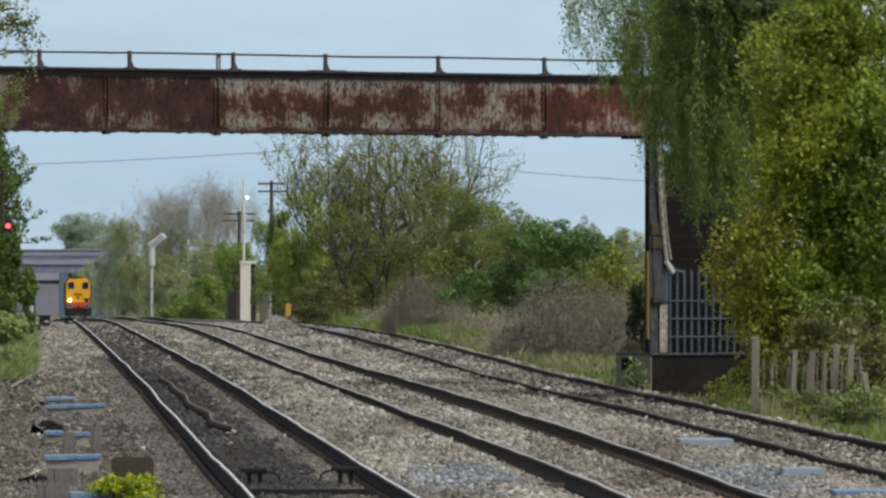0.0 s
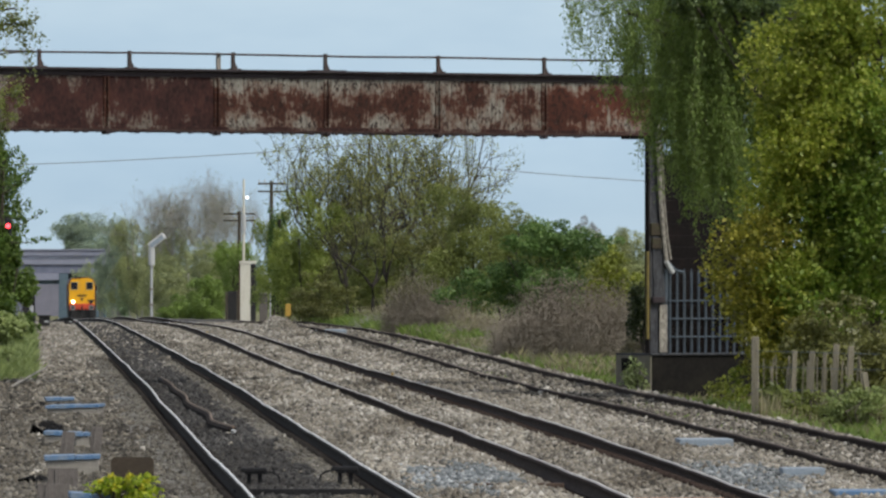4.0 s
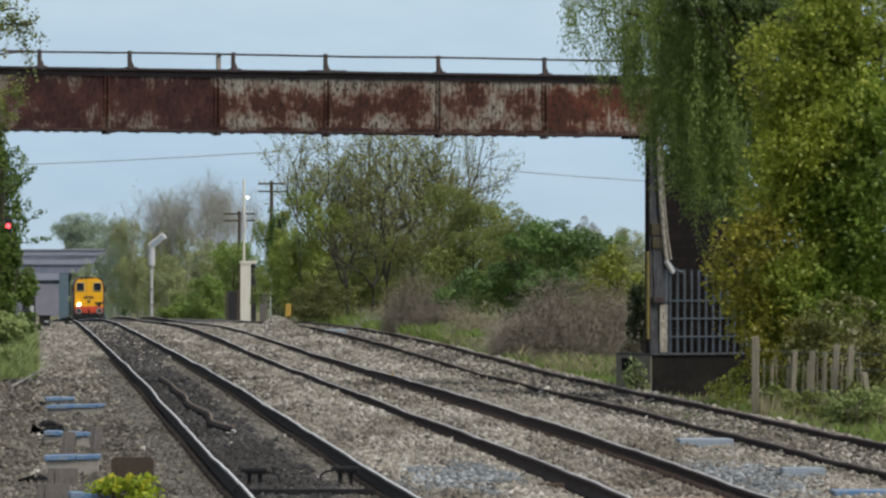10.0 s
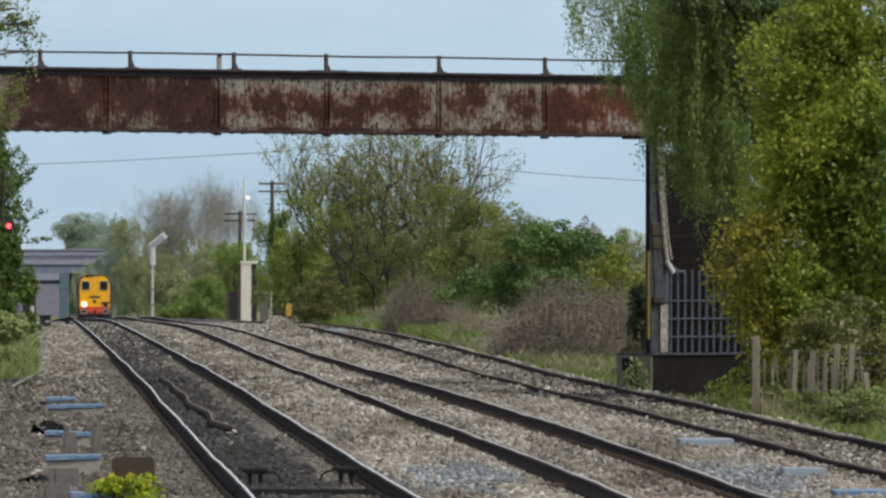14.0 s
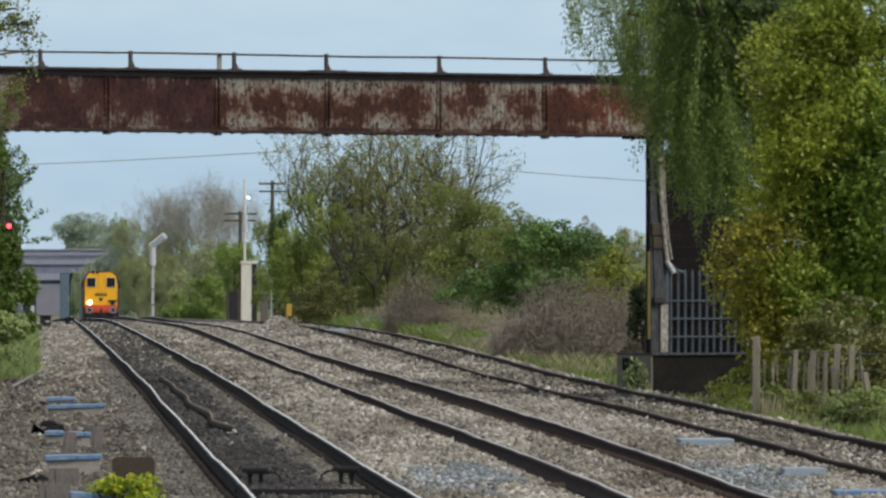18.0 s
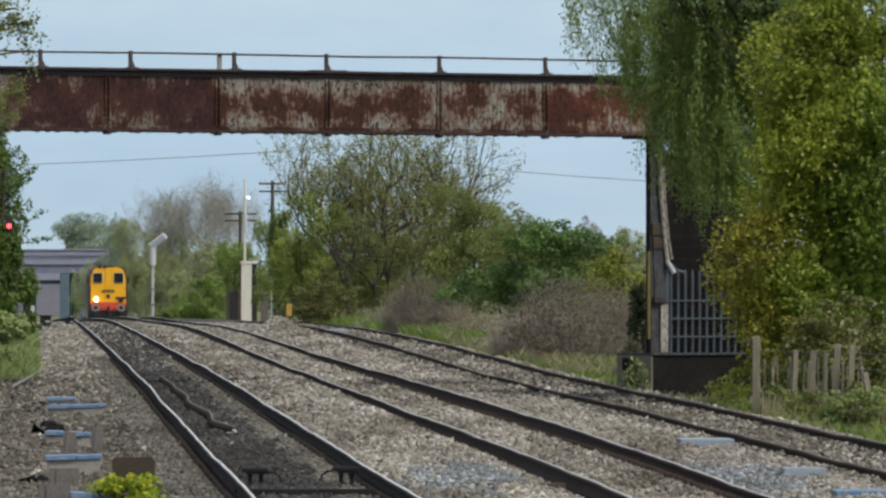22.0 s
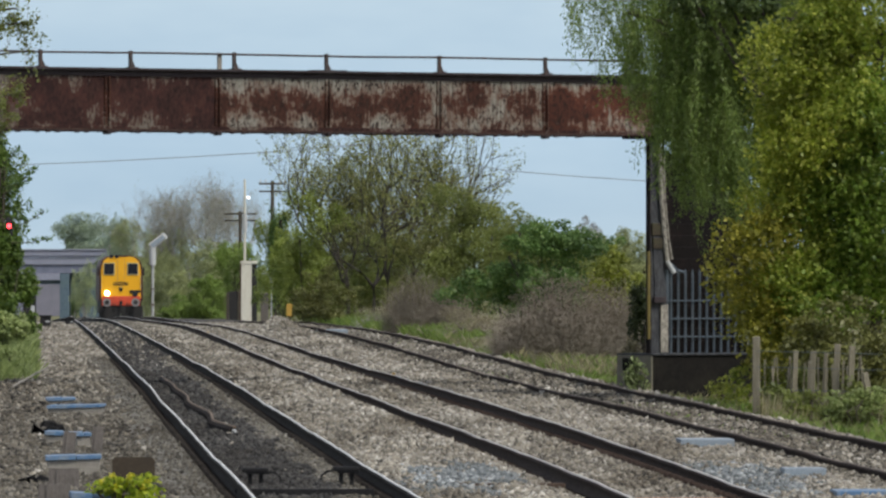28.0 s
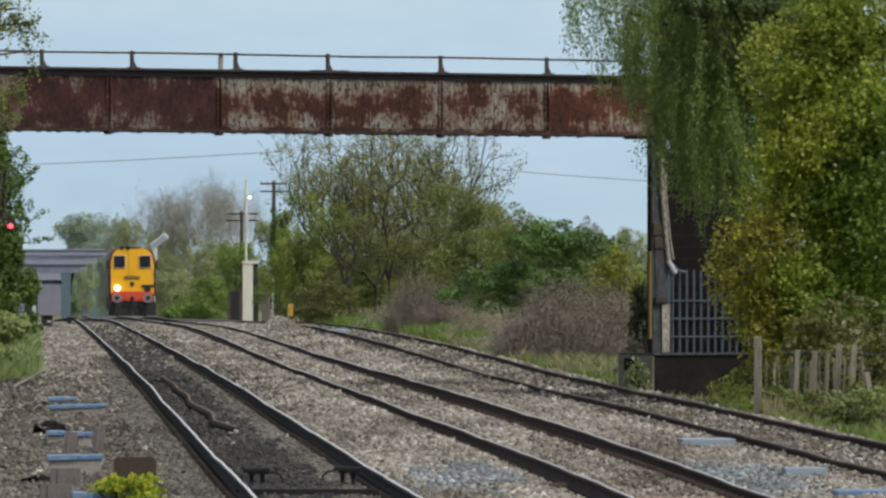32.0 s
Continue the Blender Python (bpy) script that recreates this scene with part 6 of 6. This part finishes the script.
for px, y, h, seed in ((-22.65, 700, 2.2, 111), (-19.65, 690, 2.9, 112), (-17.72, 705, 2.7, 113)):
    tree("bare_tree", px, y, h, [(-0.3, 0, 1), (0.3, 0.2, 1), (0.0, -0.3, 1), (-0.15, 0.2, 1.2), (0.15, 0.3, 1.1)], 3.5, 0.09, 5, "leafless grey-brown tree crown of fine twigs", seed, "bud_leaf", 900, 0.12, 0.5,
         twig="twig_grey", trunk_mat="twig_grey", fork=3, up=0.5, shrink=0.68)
bush("undergrowth", -20.64, 680, 6.0, 5, 3.0, 17100, 0.149, "haze_pale_leaf", "olive undergrowth below the bare trees", 114, twigs="twig_grey")
bush("undergrowth", -19.06, 660, 5.0, 6.4, 3.0, 20900, 0.124, "haze_pale_leaf", "olive undergrowth below the bare trees", 117, twigs="twig_grey")
bush("undergrowth", -16.34, 640, 5.2, 6.2, 3.0, 24700, 0.124, "haze_pale_leaf", "olive undergrowth below the bare trees", 115, twigs="twig_grey")
bush("undergrowth", -21.6, 700, 3.6, 8.6, 3.0, 16000, 0.13, "haze_pale_leaf", "haze-paled olive young tree among the bare trees", 118, twigs="twig_grey")
bush("undergrowth", -22.88, 690, 4.0, 6, 3.0, 17100, 0.124, "haze_pale_leaf", "olive undergrowth below the bare trees", 116, twigs="twig_grey")
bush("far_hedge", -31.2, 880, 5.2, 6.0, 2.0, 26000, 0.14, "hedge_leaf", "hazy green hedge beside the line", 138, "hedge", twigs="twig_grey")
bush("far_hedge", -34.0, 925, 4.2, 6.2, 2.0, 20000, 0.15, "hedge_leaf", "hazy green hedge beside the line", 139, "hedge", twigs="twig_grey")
bush("distant_tree", -30.1, 840, 6.0, 11.2, 4.0, 41800, 0.124, "haze_pale_leaf", "olive-green distant tree beside the line", 121, "tree", twigs="twig_grey")
bush("distant_tree", -26.68, 800, 4.4, 8.6, 4.0, 22800, 0.124, "haze_pale_leaf", "green distant tree beside the line", 122, "tree", twigs="twig_grey")
bush("distant_tree", -35.94, 940, 4.2, 10.9, 4.0, 26600, 0.136, "far_haze_leaf", "haze-paled distant tree beside the overbridge", 123, "tree", twigs="twig_grey")
bush("distant_tree", -51.97, 1320, 9.4, 14.3, 5.0, 19000, 0.248, "far_haze_leaf", "hazy green distant tree behind the overbridge", 136, "tree", twigs="twig_grey")
bush("distant_tree", -63.97, 1500, 14.0, 16.4, 6.0, 26600, 0.31, "far_haze_leaf", "distant tree behind the overbridge", 124, "tree", twigs="twig_grey")
bush("distant_tree", -58.05, 1500, 6.0, 15.4, 6.0, 9500, 0.31, "far_haze_leaf", "distant tree behind the overbridge", 125, "tree", twigs="twig_grey")
bush("distant_tree", -59.03, 1450, 9.0, 12.4, 6.0, 9500, 0.31, "far_haze_leaf", "distant tree behind the overbridge", 126, "tree", twigs="twig_grey")
bush("distant_tree", -57.66, 1400, 9.0, 16.8, 5.0, 15000, 0.27, "far_haze_leaf", "hazy green distant tree behind the overbridge", 137, "tree", twigs="twig_grey")
bush("distant_tree", -46.99, 1160, 7.0, 12, 4.0, 20900, 0.186, "far_haze_leaf", "haze-paled green distant tree beside the overbridge", 129, "tree", twigs="twig_grey")
bush("distant_tree", -29.6, 870, 6.0, 10, 4.0, 30400, 0.136, "haze_pale_leaf", "haze-paled green distant tree beside the line", 130, "tree", twigs="twig_grey")
bush("distant_tree", -41.4, 1066, 4.8, 13.1, 3.0, 26600, 0.136, "far_haze_leaf", "haze-paled green tree beside the overbridge", 132, "tree", twigs="twig_grey")
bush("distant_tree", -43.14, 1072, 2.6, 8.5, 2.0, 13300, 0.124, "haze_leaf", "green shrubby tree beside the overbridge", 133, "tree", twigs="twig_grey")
bush("distant_tree", -45.01, 1062, 3.0, 8.1, 2.0, 13300, 0.124, "haze_leaf", "haze-paled green young tree before the overbridge", 135, "tree", twigs="twig_grey")
# added bush whose dark leaves stand for shade inside the opening
bush("arch_shade_bush", -51.94, 1190, 3.2, 7.5, 2.0, 9500, 0.149, "dark_leaf", "dark bush added for the shade in the overbridge opening", 134, twigs="twig_grey")
bush("fir_tree", -7.47, 380, 0.9, 6.2, 0.9, 2500, 0.14, "dark_leaf", "dark slender evergreen tree among bushes", 127, "tree")
wood = bush("far_wood", 80, 2300, 900, 11.0, 60, 16000, 3.0, "far_haze_leaf", "low distant wood along the horizon", 128, "wood", lumps=60)
wood["kind"] = "stuff"

# flowering weed at the foot of the picture
weed = bush("charlock_plant", -2.9, 77.5, 0.82, 0.31, 0.4, 1100, 0.055, "weed_leaf", "bright yellow-green flowering weed in the ballast", 131, "plant", stems=8)
rng = np.random.default_rng(137)
for k in range(7):
    fx0, fz0 = -0.22 + 0.07 * k + rng.normal() * 0.02, 0.27 + 0.06 * math.sin(k * 2.1)
    v, f = leaf_cloud(rng, [(fx0, -0.12, fz0)], [(0.035, 0.03, 0.035)], 22, 0.035)
    tagged(part("flower_head", arrays("flower_head", v, f), "flower", weed, "small bright yellow flowers"), kind="stuff")


# ---- lineside equipment farther off ----
def signal_red():
    x, y = -12.24, 238.4
    z = float(ground_height(x, y + 1))
    top = 3.35 - z
    root = thing("colour_light_signal", pose(x, y, z), "colour light signal showing red among hedge leaves", "signal")
    part("post", rod(fresh(), (0, 1.0, -0.1), (0, 1.0, top + 0.3), 0.05, n=10), "black", root)
    part("bracket", rod(fresh(), (0, 1.0, top - 0.05), (0, 0.08, top - 0.05), 0.03, n=8), "black", root)
    head = part("signal_head", bx(fresh(), -0.09, 0.09, -0.04, 0.08, top - 0.12, top + 0.26, 0.02), "black", root)
    part("red_aspect", rod(fresh(), (0, -0.06, top), (0, -0.042, top), 0.065, 0.065, 16), "red_lamp", head, "lit red lens")
    part("dark_aspect", rod(fresh(), (0, -0.05, top + 0.16), (0, -0.042, top + 0.16), 0.055, 0.055, 16), "cab_glass", head)


signal_red()


def dark_cabinet(x, y, wide, tall, label):
    root = thing("location_cabinet", pose(x, y, float(ground_height(x, y))), label, "cabinet")
    part("body", bx(fresh(), -wide / 2, wide / 2, 0, 0.5, 0.05, tall, 0.02), "black", root)
    part("plinth", bx(fresh(), -wide / 2 - 0.05, wide / 2 + 0.05, -0.05, 0.55, -0.1, 0.049, 0.01), "trough", root)
    part("roof", bx(fresh(), -wide / 2 - 0.04, wide / 2 + 0.04, -0.05, 0.55, tall + 0.001, tall + 0.05, 0.01), "black", root)
    part("notice", bx(fresh(), 0.02, wide / 2 - 0.04, -0.006, -0.001, tall * 0.45, tall * 0.62), "grey_paint", root, "small pale notice")


dark_cabinet(-14.66, 300, 0.4, 1.5, "dark lineside cabinet half hidden in grass")
dark_cabinet(-15.53, 330, 0.42, 0.42, "low dark lineside box")
dark_cabinet(-15.46, 350, 0.36, 0.28, "low dark box beside the rail")


def floodlight_post():
    x, y = -17.94, 522.0
    z = float(ground_height(x, y))
    root = thing("lamp_post", pose(x, y, z), "pale grey post with a tilted box lamp head", "lamp post")
    t = 4.23 - z
    part("post", rod(fresh(), (0, 0, -0.1), (0, 0, t - 1.3), 0.09, 0.085, 10), "grey_paint", root)
    part("collar", rod(fresh(), (0, 0, t - 1.75), (0, 0, t - 0.55), 0.20, 0.20, 12), "grey_paint", root, "thick pale grey collar")
    b = bx(fresh(), -0.62, 0.62, -0.2, 0.2, -0.22, 0.22, 0.1)
    head = part("lamp_head", b, "grey_paint", root, "tilted white lamp head", at=pose(0.33, 0, t - 0.25, 0, -38, 0))
    part("lamp_glass", bx(fresh(), -0.48, 0.46, -0.215, -0.201, -0.125, 0.125, 0.005), "blue_grey", head, "grey lamp glass")
    part("band", bx(bx(fresh(), -0.13, 0.13, -0.13, 0.13, 1.0, 1.15, 0.02), -0.13, 0.13, -0.13, 0.13, 2.0, 2.1, 0.02), "trough", root)


floodlight_post()


def cabinet():
    x, y = -9.9, 428.0
    z = float(ground_height(x, y))
    t = 2.63 - z
    root = thing("lineside_hut", pose(x, y, z), "tall narrow cream-painted lineside hut with a dark side", "hut")
    part("cream_panel", bx(fresh(), -0.32, 0.20, -0.05, 0.05, 0, t - 0.15, 0.02), "white_paint", root)
    part("cap", bx(fresh(), -0.36, 0.48, -0.1, 0.9, t - 0.148, t, 0.02), "white_paint", root)
    part("body", bx(fresh(), 0.202, 0.46, -0.02, 0.8, 0, t - 0.16, 0.02), "black", root, "dark recessed side")
    part("edge_post", bx(fresh(), -0.40, -0.325, -0.06, 0.06, 0, t - 0.16, 0.01), "iron_scrap", root)
    box = thing("relay_cabinet", pose(-10.67, 428, z), "dark lineside relay cabinet with grey posts", "cabinet")
    part("body", bx(fresh(), -0.18, 0.26, 0, 0.5, 0.05, 1.55, 0.02), "black", box)
    part("door_frame", bx(fresh(), -0.30, -0.19, -0.05, 0.06, 0, 1.5, 0.01), "bark", box)
    part("door_frame", bx(fresh(), 0.27, 0.37, -0.05, 0.06, 0, 1.62, 0.01), "bark", box)
    part("plinth", bx(fresh(), -0.5, 0.45, -0.1, 0.6, -0.1, 0.045, 0.02), "trough", box)
    side = thing("relay_cabinet", pose(-9.13, 432, z), "small dull brown-grey lineside cabinet", "cabinet")
    part("body", bx(fresh(), -0.2, 0.2, 0, 0.5, 0, 1.4, 0.02), "old_board", side)
    part("roof", bx(fresh(), -0.24, 0.24, -0.05, 0.55, 1.401, 1.46, 0.02), "trough", side)


cabinet()


def tall_mast():
    x, y = -11.03, 470.0
    z = float(ground_height(x, y))
    root = thing("radio_mast", pose(x, y, z), "tall white mast with a bright lamp", "mast")
    t = 7.21 - z
    part("pole", rod(fresh(), (0, 0, -0.1), (0, 0, t), 0.085, 0.06, 10), "white_paint", root)
    part("sleeve", rod(fresh(), (0, 0, t - 2.9), (0, 0, t - 1.9), 0.14, 0.14, 10), "grey_paint", root)
    part("lamp", bmesh_ball(0.085, (0.2, -0.12, 6.21 - z)), "white_lamp", root, "bright white lamp")
    part("lamp_arm", rod(fresh(), (0, 0, 6.21 - z), (0.2, -0.1, 6.21 - z), 0.04), "grey_paint", root)


def bmesh_ball(r, at):
    b = fresh()
    bmesh.ops.create_icosphere(b, subdivisions=2, radius=r, matrix=Matrix.Translation(at))
    return b


tall_mast()


def marker_board():
    x, y = -5.72, 314.0
    z = float(ground_height(x, y))
    root = thing("marker_board", pose(x, y, z, 0, 0, 8), "small faded orange-yellow marker board on a short post", "sign")
    part("post", rod(fresh(), (0, 0.03, -0.2), (0, 0.03, 0.84), 0.03, n=8), "iron_scrap", root)
    part("plate", bx(fresh(), -0.10, 0.10, -0.012, 0.0, 0.40, 0.86, 0.004), "yellow_sign", root)
    x, y = -8.13, 400.0
    z = float(ground_height(x, y))
    root = thing("handrail_post", pose(x, y, z), "thin white post with a bent top beside the hut", "post")
    part("post", hose(fresh(), [(0, 0, -0.2), (0, 0, 1.9), (-0.03, 0, 2.25), (-0.2, 0, 2.45), (-0.42, 0, 2.42)], 0.035, 8), "grey_paint", root)


marker_board()


def telegraph_pole(x, y, top, arm, label):
    z = float(ground_height(x, y))
    root = thing("telegraph_pole", pose(x, y, z), label, "telegraph pole", "telegraph poles")
    part("pole", rod(fresh(), (0, 0, -0.1), (0, 0, top - z), 0.13, 0.10, 8), "bark", root)
    for k, h in enumerate((0.12, 0.55)):
        part("crossarm", bx(fresh(), -arm, arm, -0.14, -0.101, top - z - h - 0.1, top - z - h, 0.01), "bark", root)
    for u in (-0.9, -0.5, 0.5, 0.9):
        part("insulator", rod(fresh(), (u * arm, -0.12, top - z - 0.119), (u * arm, -0.12, top - z + 0.06), 0.04, 0.03, 8), "grey_paint", root)


telegraph_pole(-12.96, 540, 5.96, 1.0, "brown telegraph pole with two crossarms")
telegraph_pole(-9.49, 470, 7.15, 0.75, "telegraph pole half hidden by the trees")

lines = thing("overhead_line", pose(0, 0, 0), "thin overhead wires sagging between tall wooden poles", "overhead line")
for wx, wz in ((-50.78, 13.64), (-7.76, 15.93), (31.04, 11.6)):
    part("pole", rod(fresh(), (wx, 900, -4.0), (wx, 900, wz), 0.17, 0.13, 8), "bark", lines)

part("wire", hose(fresh(), [(-50.78, 900, 13.46), (-44.76, 900, 13.55), (-38.14, 900, 13.79), (-29.12, 900, 14.24), (-18.89, 900, 14.84), (-7.76, 900, 15.75)], 0.045, 5), "wire", lines)
part("wire", hose(fresh(), [(-7.76, 900, 15.75), (-3.25, 900, 14.72), (0.96, 900, 13.76), (7.28, 900, 12.86), (12.99, 900, 12.38), (20.82, 900, 11.84), (31.04, 900, 11.48)], 0.045, 5), "wire", lines)


def overbridge():
    y = 1090.0
    root = thing("road_overbridge", pose(-50, y, -2.4, 0, 0, 1.2), "distant road overbridge with a banded parapet over the railway, haze in its mauve-grey colours", "bridge")
    x0, x1 = -13.5, 6.6
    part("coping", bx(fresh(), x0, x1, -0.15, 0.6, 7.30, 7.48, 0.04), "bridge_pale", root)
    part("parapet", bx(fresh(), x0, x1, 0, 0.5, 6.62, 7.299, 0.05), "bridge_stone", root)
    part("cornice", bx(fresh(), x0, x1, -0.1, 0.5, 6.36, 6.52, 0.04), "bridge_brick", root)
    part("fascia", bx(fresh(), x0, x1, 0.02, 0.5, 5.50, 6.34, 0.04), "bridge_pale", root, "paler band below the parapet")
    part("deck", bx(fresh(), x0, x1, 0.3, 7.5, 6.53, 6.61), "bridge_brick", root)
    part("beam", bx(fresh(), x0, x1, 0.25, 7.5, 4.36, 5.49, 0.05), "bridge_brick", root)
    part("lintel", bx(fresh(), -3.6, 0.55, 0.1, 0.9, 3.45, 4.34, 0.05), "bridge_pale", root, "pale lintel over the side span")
    part("soffit", bx(fresh(), -3.6, 0.55, 0.95, 7.4, 2.95, 4.34, 0.03), "bridge_shaded", root)
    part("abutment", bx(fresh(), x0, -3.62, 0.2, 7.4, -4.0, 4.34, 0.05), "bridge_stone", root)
    part("pier", bx(fresh(), 0.56, 1.8, 0.3, 7.2, -4.0, 4.34, 0.05), "bridge_shaded", root, "brick pier with shade put into its dark colour")
    part("soffit", bx(fresh(), 1.81, 3.1, 2.2, 7.4, 3.2, 4.34, 0.03), "bridge_shaded", root)
    part("abutment", bx(fresh(), 3.12, x1, 0.2, 7.4, -4.0, 4.34, 0.05), "bridge_shaded", root, "brick abutment with shade put into its dark colour")
    # added wall that fills the side span with a hazy mauve tone
    wall = thing("haze_backing_wall", pose(-67.01, 1420, -5.4), "mauve wall added for the hazy distance beyond the overbridge", "wall")
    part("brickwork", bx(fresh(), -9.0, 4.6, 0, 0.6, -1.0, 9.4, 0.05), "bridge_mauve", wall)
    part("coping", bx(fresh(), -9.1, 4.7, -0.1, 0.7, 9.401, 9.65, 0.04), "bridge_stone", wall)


overbridge()


# ---- the approaching locomotive ----
def locomotive():
    root = thing("diesel_locomotive", pose(-36.42, 846, -2.34, 0, 0, 2.8), "yellow-fronted diesel locomotive with red buffer beam and one lit headlamp", "locomotive")
    w, long = 1.33, 14.0

    def hull(y0, y1, bottom, top, inset=0.0):
        """Body section with a gently arched roof."""
        b = fresh()
        k = w - inset
        prof = [(-k, bottom), (k, bottom), (k, top - 1.0), (k * 0.965, top - 0.62), (k * 0.88, top - 0.3), (k * 0.72, top - 0.1), (k * 0.5, top - 0.02), (k * 0.3, top), (-k * 0.3, top), (-k * 0.5, top - 0.02), (-k * 0.72, top - 0.1), (-k * 0.88, top - 0.3), (-k * 0.965, top - 0.62), (-k, top - 1.0)]
        a = [b.verts.new((x, y0, z)) for x, z in prof]
        c = [b.verts.new((x, y1, z)) for x, z in prof]
        b.faces.new(a), b.faces.new(c[::-1])
        for i in range(len(prof)):
            b.faces.new((a[i], a[(i + 1) % len(prof)], c[(i + 1) % len(prof)], c[i]))
        return b

    part("cab_front", hull(0.0, 0.12, 1.28, 3.87, 0.12), "yellow_paint", root, "flat bright yellow cab front")
    part("body", hull(0.121, long, 1.15, 3.90), "loco_dark", root, "dark maroon body side")
    part("roof_edge", bx(fresh(), -0.32, 0.42, -0.04, 0.4, 3.84, 3.93, 0.02), "loco_dark", root)
    for s in (-1, 1):
        win = part("cab_window", bx(fresh(), s * 0.72 - 0.35, s * 0.72 + 0.35, -0.035, -0.005, 2.72, 3.48, 0.03), "window_rim", root, "square cab window with a pale rim")
        part("pane", bx(fresh(), s * 0.72 - 0.30, s * 0.72 + 0.30, -0.05, -0.036, 2.79, 3.43, 0.03), "cab_glass", win, "dark glass")
        part("wiper", rod(fresh(), (s * 0.72 - 0.1, -0.06, 2.82), (s * 0.72 + 0.12, -0.06, 3.3), 0.012, n=5), "black", win)
        buf = part("buffer", rod(fresh(), (s * 0.87, -0.55, 1.06), (s * 0.87, -0.01, 1.06), 0.10, 0.13, 12), "black", root)
        part("buffer_head", rod(fresh(), (s * 0.87, -0.62, 1.06), (s * 0.87, -0.551, 1.06), 0.26, 0.26, 18), "buffer_steel", buf, "round grey steel buffer head")
        part("buffer_centre", rod(fresh(), (s * 0.87, -0.64, 1.06), (s * 0.87, -0.621, 1.06), 0.13, 0.13, 14), "black", buf)
        part("grab_rail", hose(fresh(), [(s * 1.2, -0.01, 1.9), (s * 1.2, -0.08, 1.95), (s * 1.2, -0.08, 2.6), (s * 1.2, -0.01, 2.65)], 0.02), "window_rim", root)
        part("mirror", bx(fresh(), s * 1.38 - 0.05, s * 1.38 + 0.05, 0.1, 0.16, 2.7, 3.2, 0.02), "black", root)
        part("horn", rod(fresh(), (s * 0.16 - 0.42, -0.05, 3.86), (s * 0.16 - 0.42, 0.3, 3.86), 0.12, 0.06, 10), "black", root)
    part("nose_door", bx(fresh(), -0.19, 0.19, -0.03, -0.004, 2.34, 3.70, 0.012), "yellow_paint", root)
    for u in (-0.215, 0.205):
        part("door_edge", bx(fresh(), u, u + 0.012, -0.012, -0.004, 2.34, 3.68), "buffer_steel", root)
    part("number_box", bx(fresh(), -0.46, 0.43, -0.03, -0.005, 2.10, 2.28, 0.01), "black", root, "dark number panel")
    for i in range(5):
        part("number_bar", bx(fresh(), -0.40 + i * 0.17, -0.30 + i * 0.17, -0.034, -0.031, 2.16, 2.22), "yellow_paint", root)
    part("lamp_bracket", bx(fresh(), -0.12, 0.1, -0.05, -0.005, 1.74, 1.98, 0.02), "black", root)
    part("marker_lamp", rod(fresh(), (0.0, -0.06, 1.98), (0.0, -0.035, 1.98), 0.05, 0.05, 12), "window_rim", root)
    part("headlamp", rod(fresh(), (-0.84, -0.1, 1.62), (-0.84, -0.005, 1.62), 0.145, 0.145, 20), "headlamp", root, "bright lit headlamp")
    lamp = part("headlamp", rod(fresh(), (0.86, -0.09, 1.58), (0.86, -0.005, 1.58), 0.17, 0.17, 20), "black", root, "unlit dark headlamp")
    part("jumper_box", bx(fresh(), 0.52, 1.2, -0.07, -0.005, 1.66, 1.8, 0.02), "black", root)
    part("buffer_beam", bx(fresh(), -1.16, 1.16, -0.06, 0.2, 0.86, 1.44, 0.02), "red_paint", root, "red buffer beam")
    part("coupling", bx(bx(fresh(), -0.09, 0.09, -0.35, -0.061, 0.93, 1.15, 0.02), -0.05, 0.05, -0.38, -0.34, 0.6, 0.95, 0.01), "black", root)
    for u in (-0.5, -0.35, 0.35, 0.5):
        part("brake_hose", hose(fresh(), [(u, -0.07, 1.0), (u, -0.16, 0.9), (u, -0.16, 0.6), (u, -0.1, 0.45)], 0.03, 6), "black", root)
    part("snow_plough", bx(bx(fresh(), -1.33, -0.01, -0.12, 0.1, 0.06, 0.79, 0.03), 0.01, 1.33, -0.12, 0.1, 0.06, 0.79, 0.03), "black", root, "black snowplough blades")
    part("valance", bx(fresh(), -1.31, 1.31, -0.02, 0.25, 0.5, 0.855, 0.02), "black", root)
    part("underframe", bx(fresh(), -1.25, 1.25, 0.3, long, 0.35, 1.14, 0.03), "black", root)
    for u in (1.6, 4.2, 9.8, 12.4):
        for s in (-1, 1):
            part("wheel", rod(fresh(), (s * 0.69, u, 0.545), (s * 0.82, u, 0.545), 0.545, 0.545, 24), "black", root)
    return root


LOCO = locomotive()


def motions():
    """The locomotive's run, slowing from 13 to 10 m a second, and the boughs in the wind."""
    rows = []
    for i in range(65):
        t = i * 0.5
        d = 846 - 13.2 * t + 0.05 * t * t
        x, z, _ = (float(v) for v in line_of(1, d))
        rows.append((t, pose(x, d, z, 0, 0, 3.2)))
    walk(LOCO, rows)
    for k, (bough, at) in enumerate(BOUGHS):
        rows = []
        for i in range(65):
            t = i * 0.5
            swing = 1.4 * math.sin(1.9 * t + 0.7 * k) + 0.9 * math.sin(3.1 * t + 1.3 * k) - 1.0 * math.sin(0.55 * t + 0.4)
            rows.append((t, pose(*at, 0.6 * math.sin(2.3 * t + k), swing * (1.6 if k < 4 else 1.0), 0)))
        walk(bough, rows)
    for k, lobe in enumerate(LOBES):
        rows = []
        for i in range(65):
            t = i * 0.5
            rows.append((t, pose(0, 0, 0, 0.12 * math.sin(2.1 * t + k), 0.16 * math.sin(1.7 * t + 0.6 * k) + 0.10 * math.sin(2.9 * t + k), 0)))
        walk(lobe, rows)


motions()
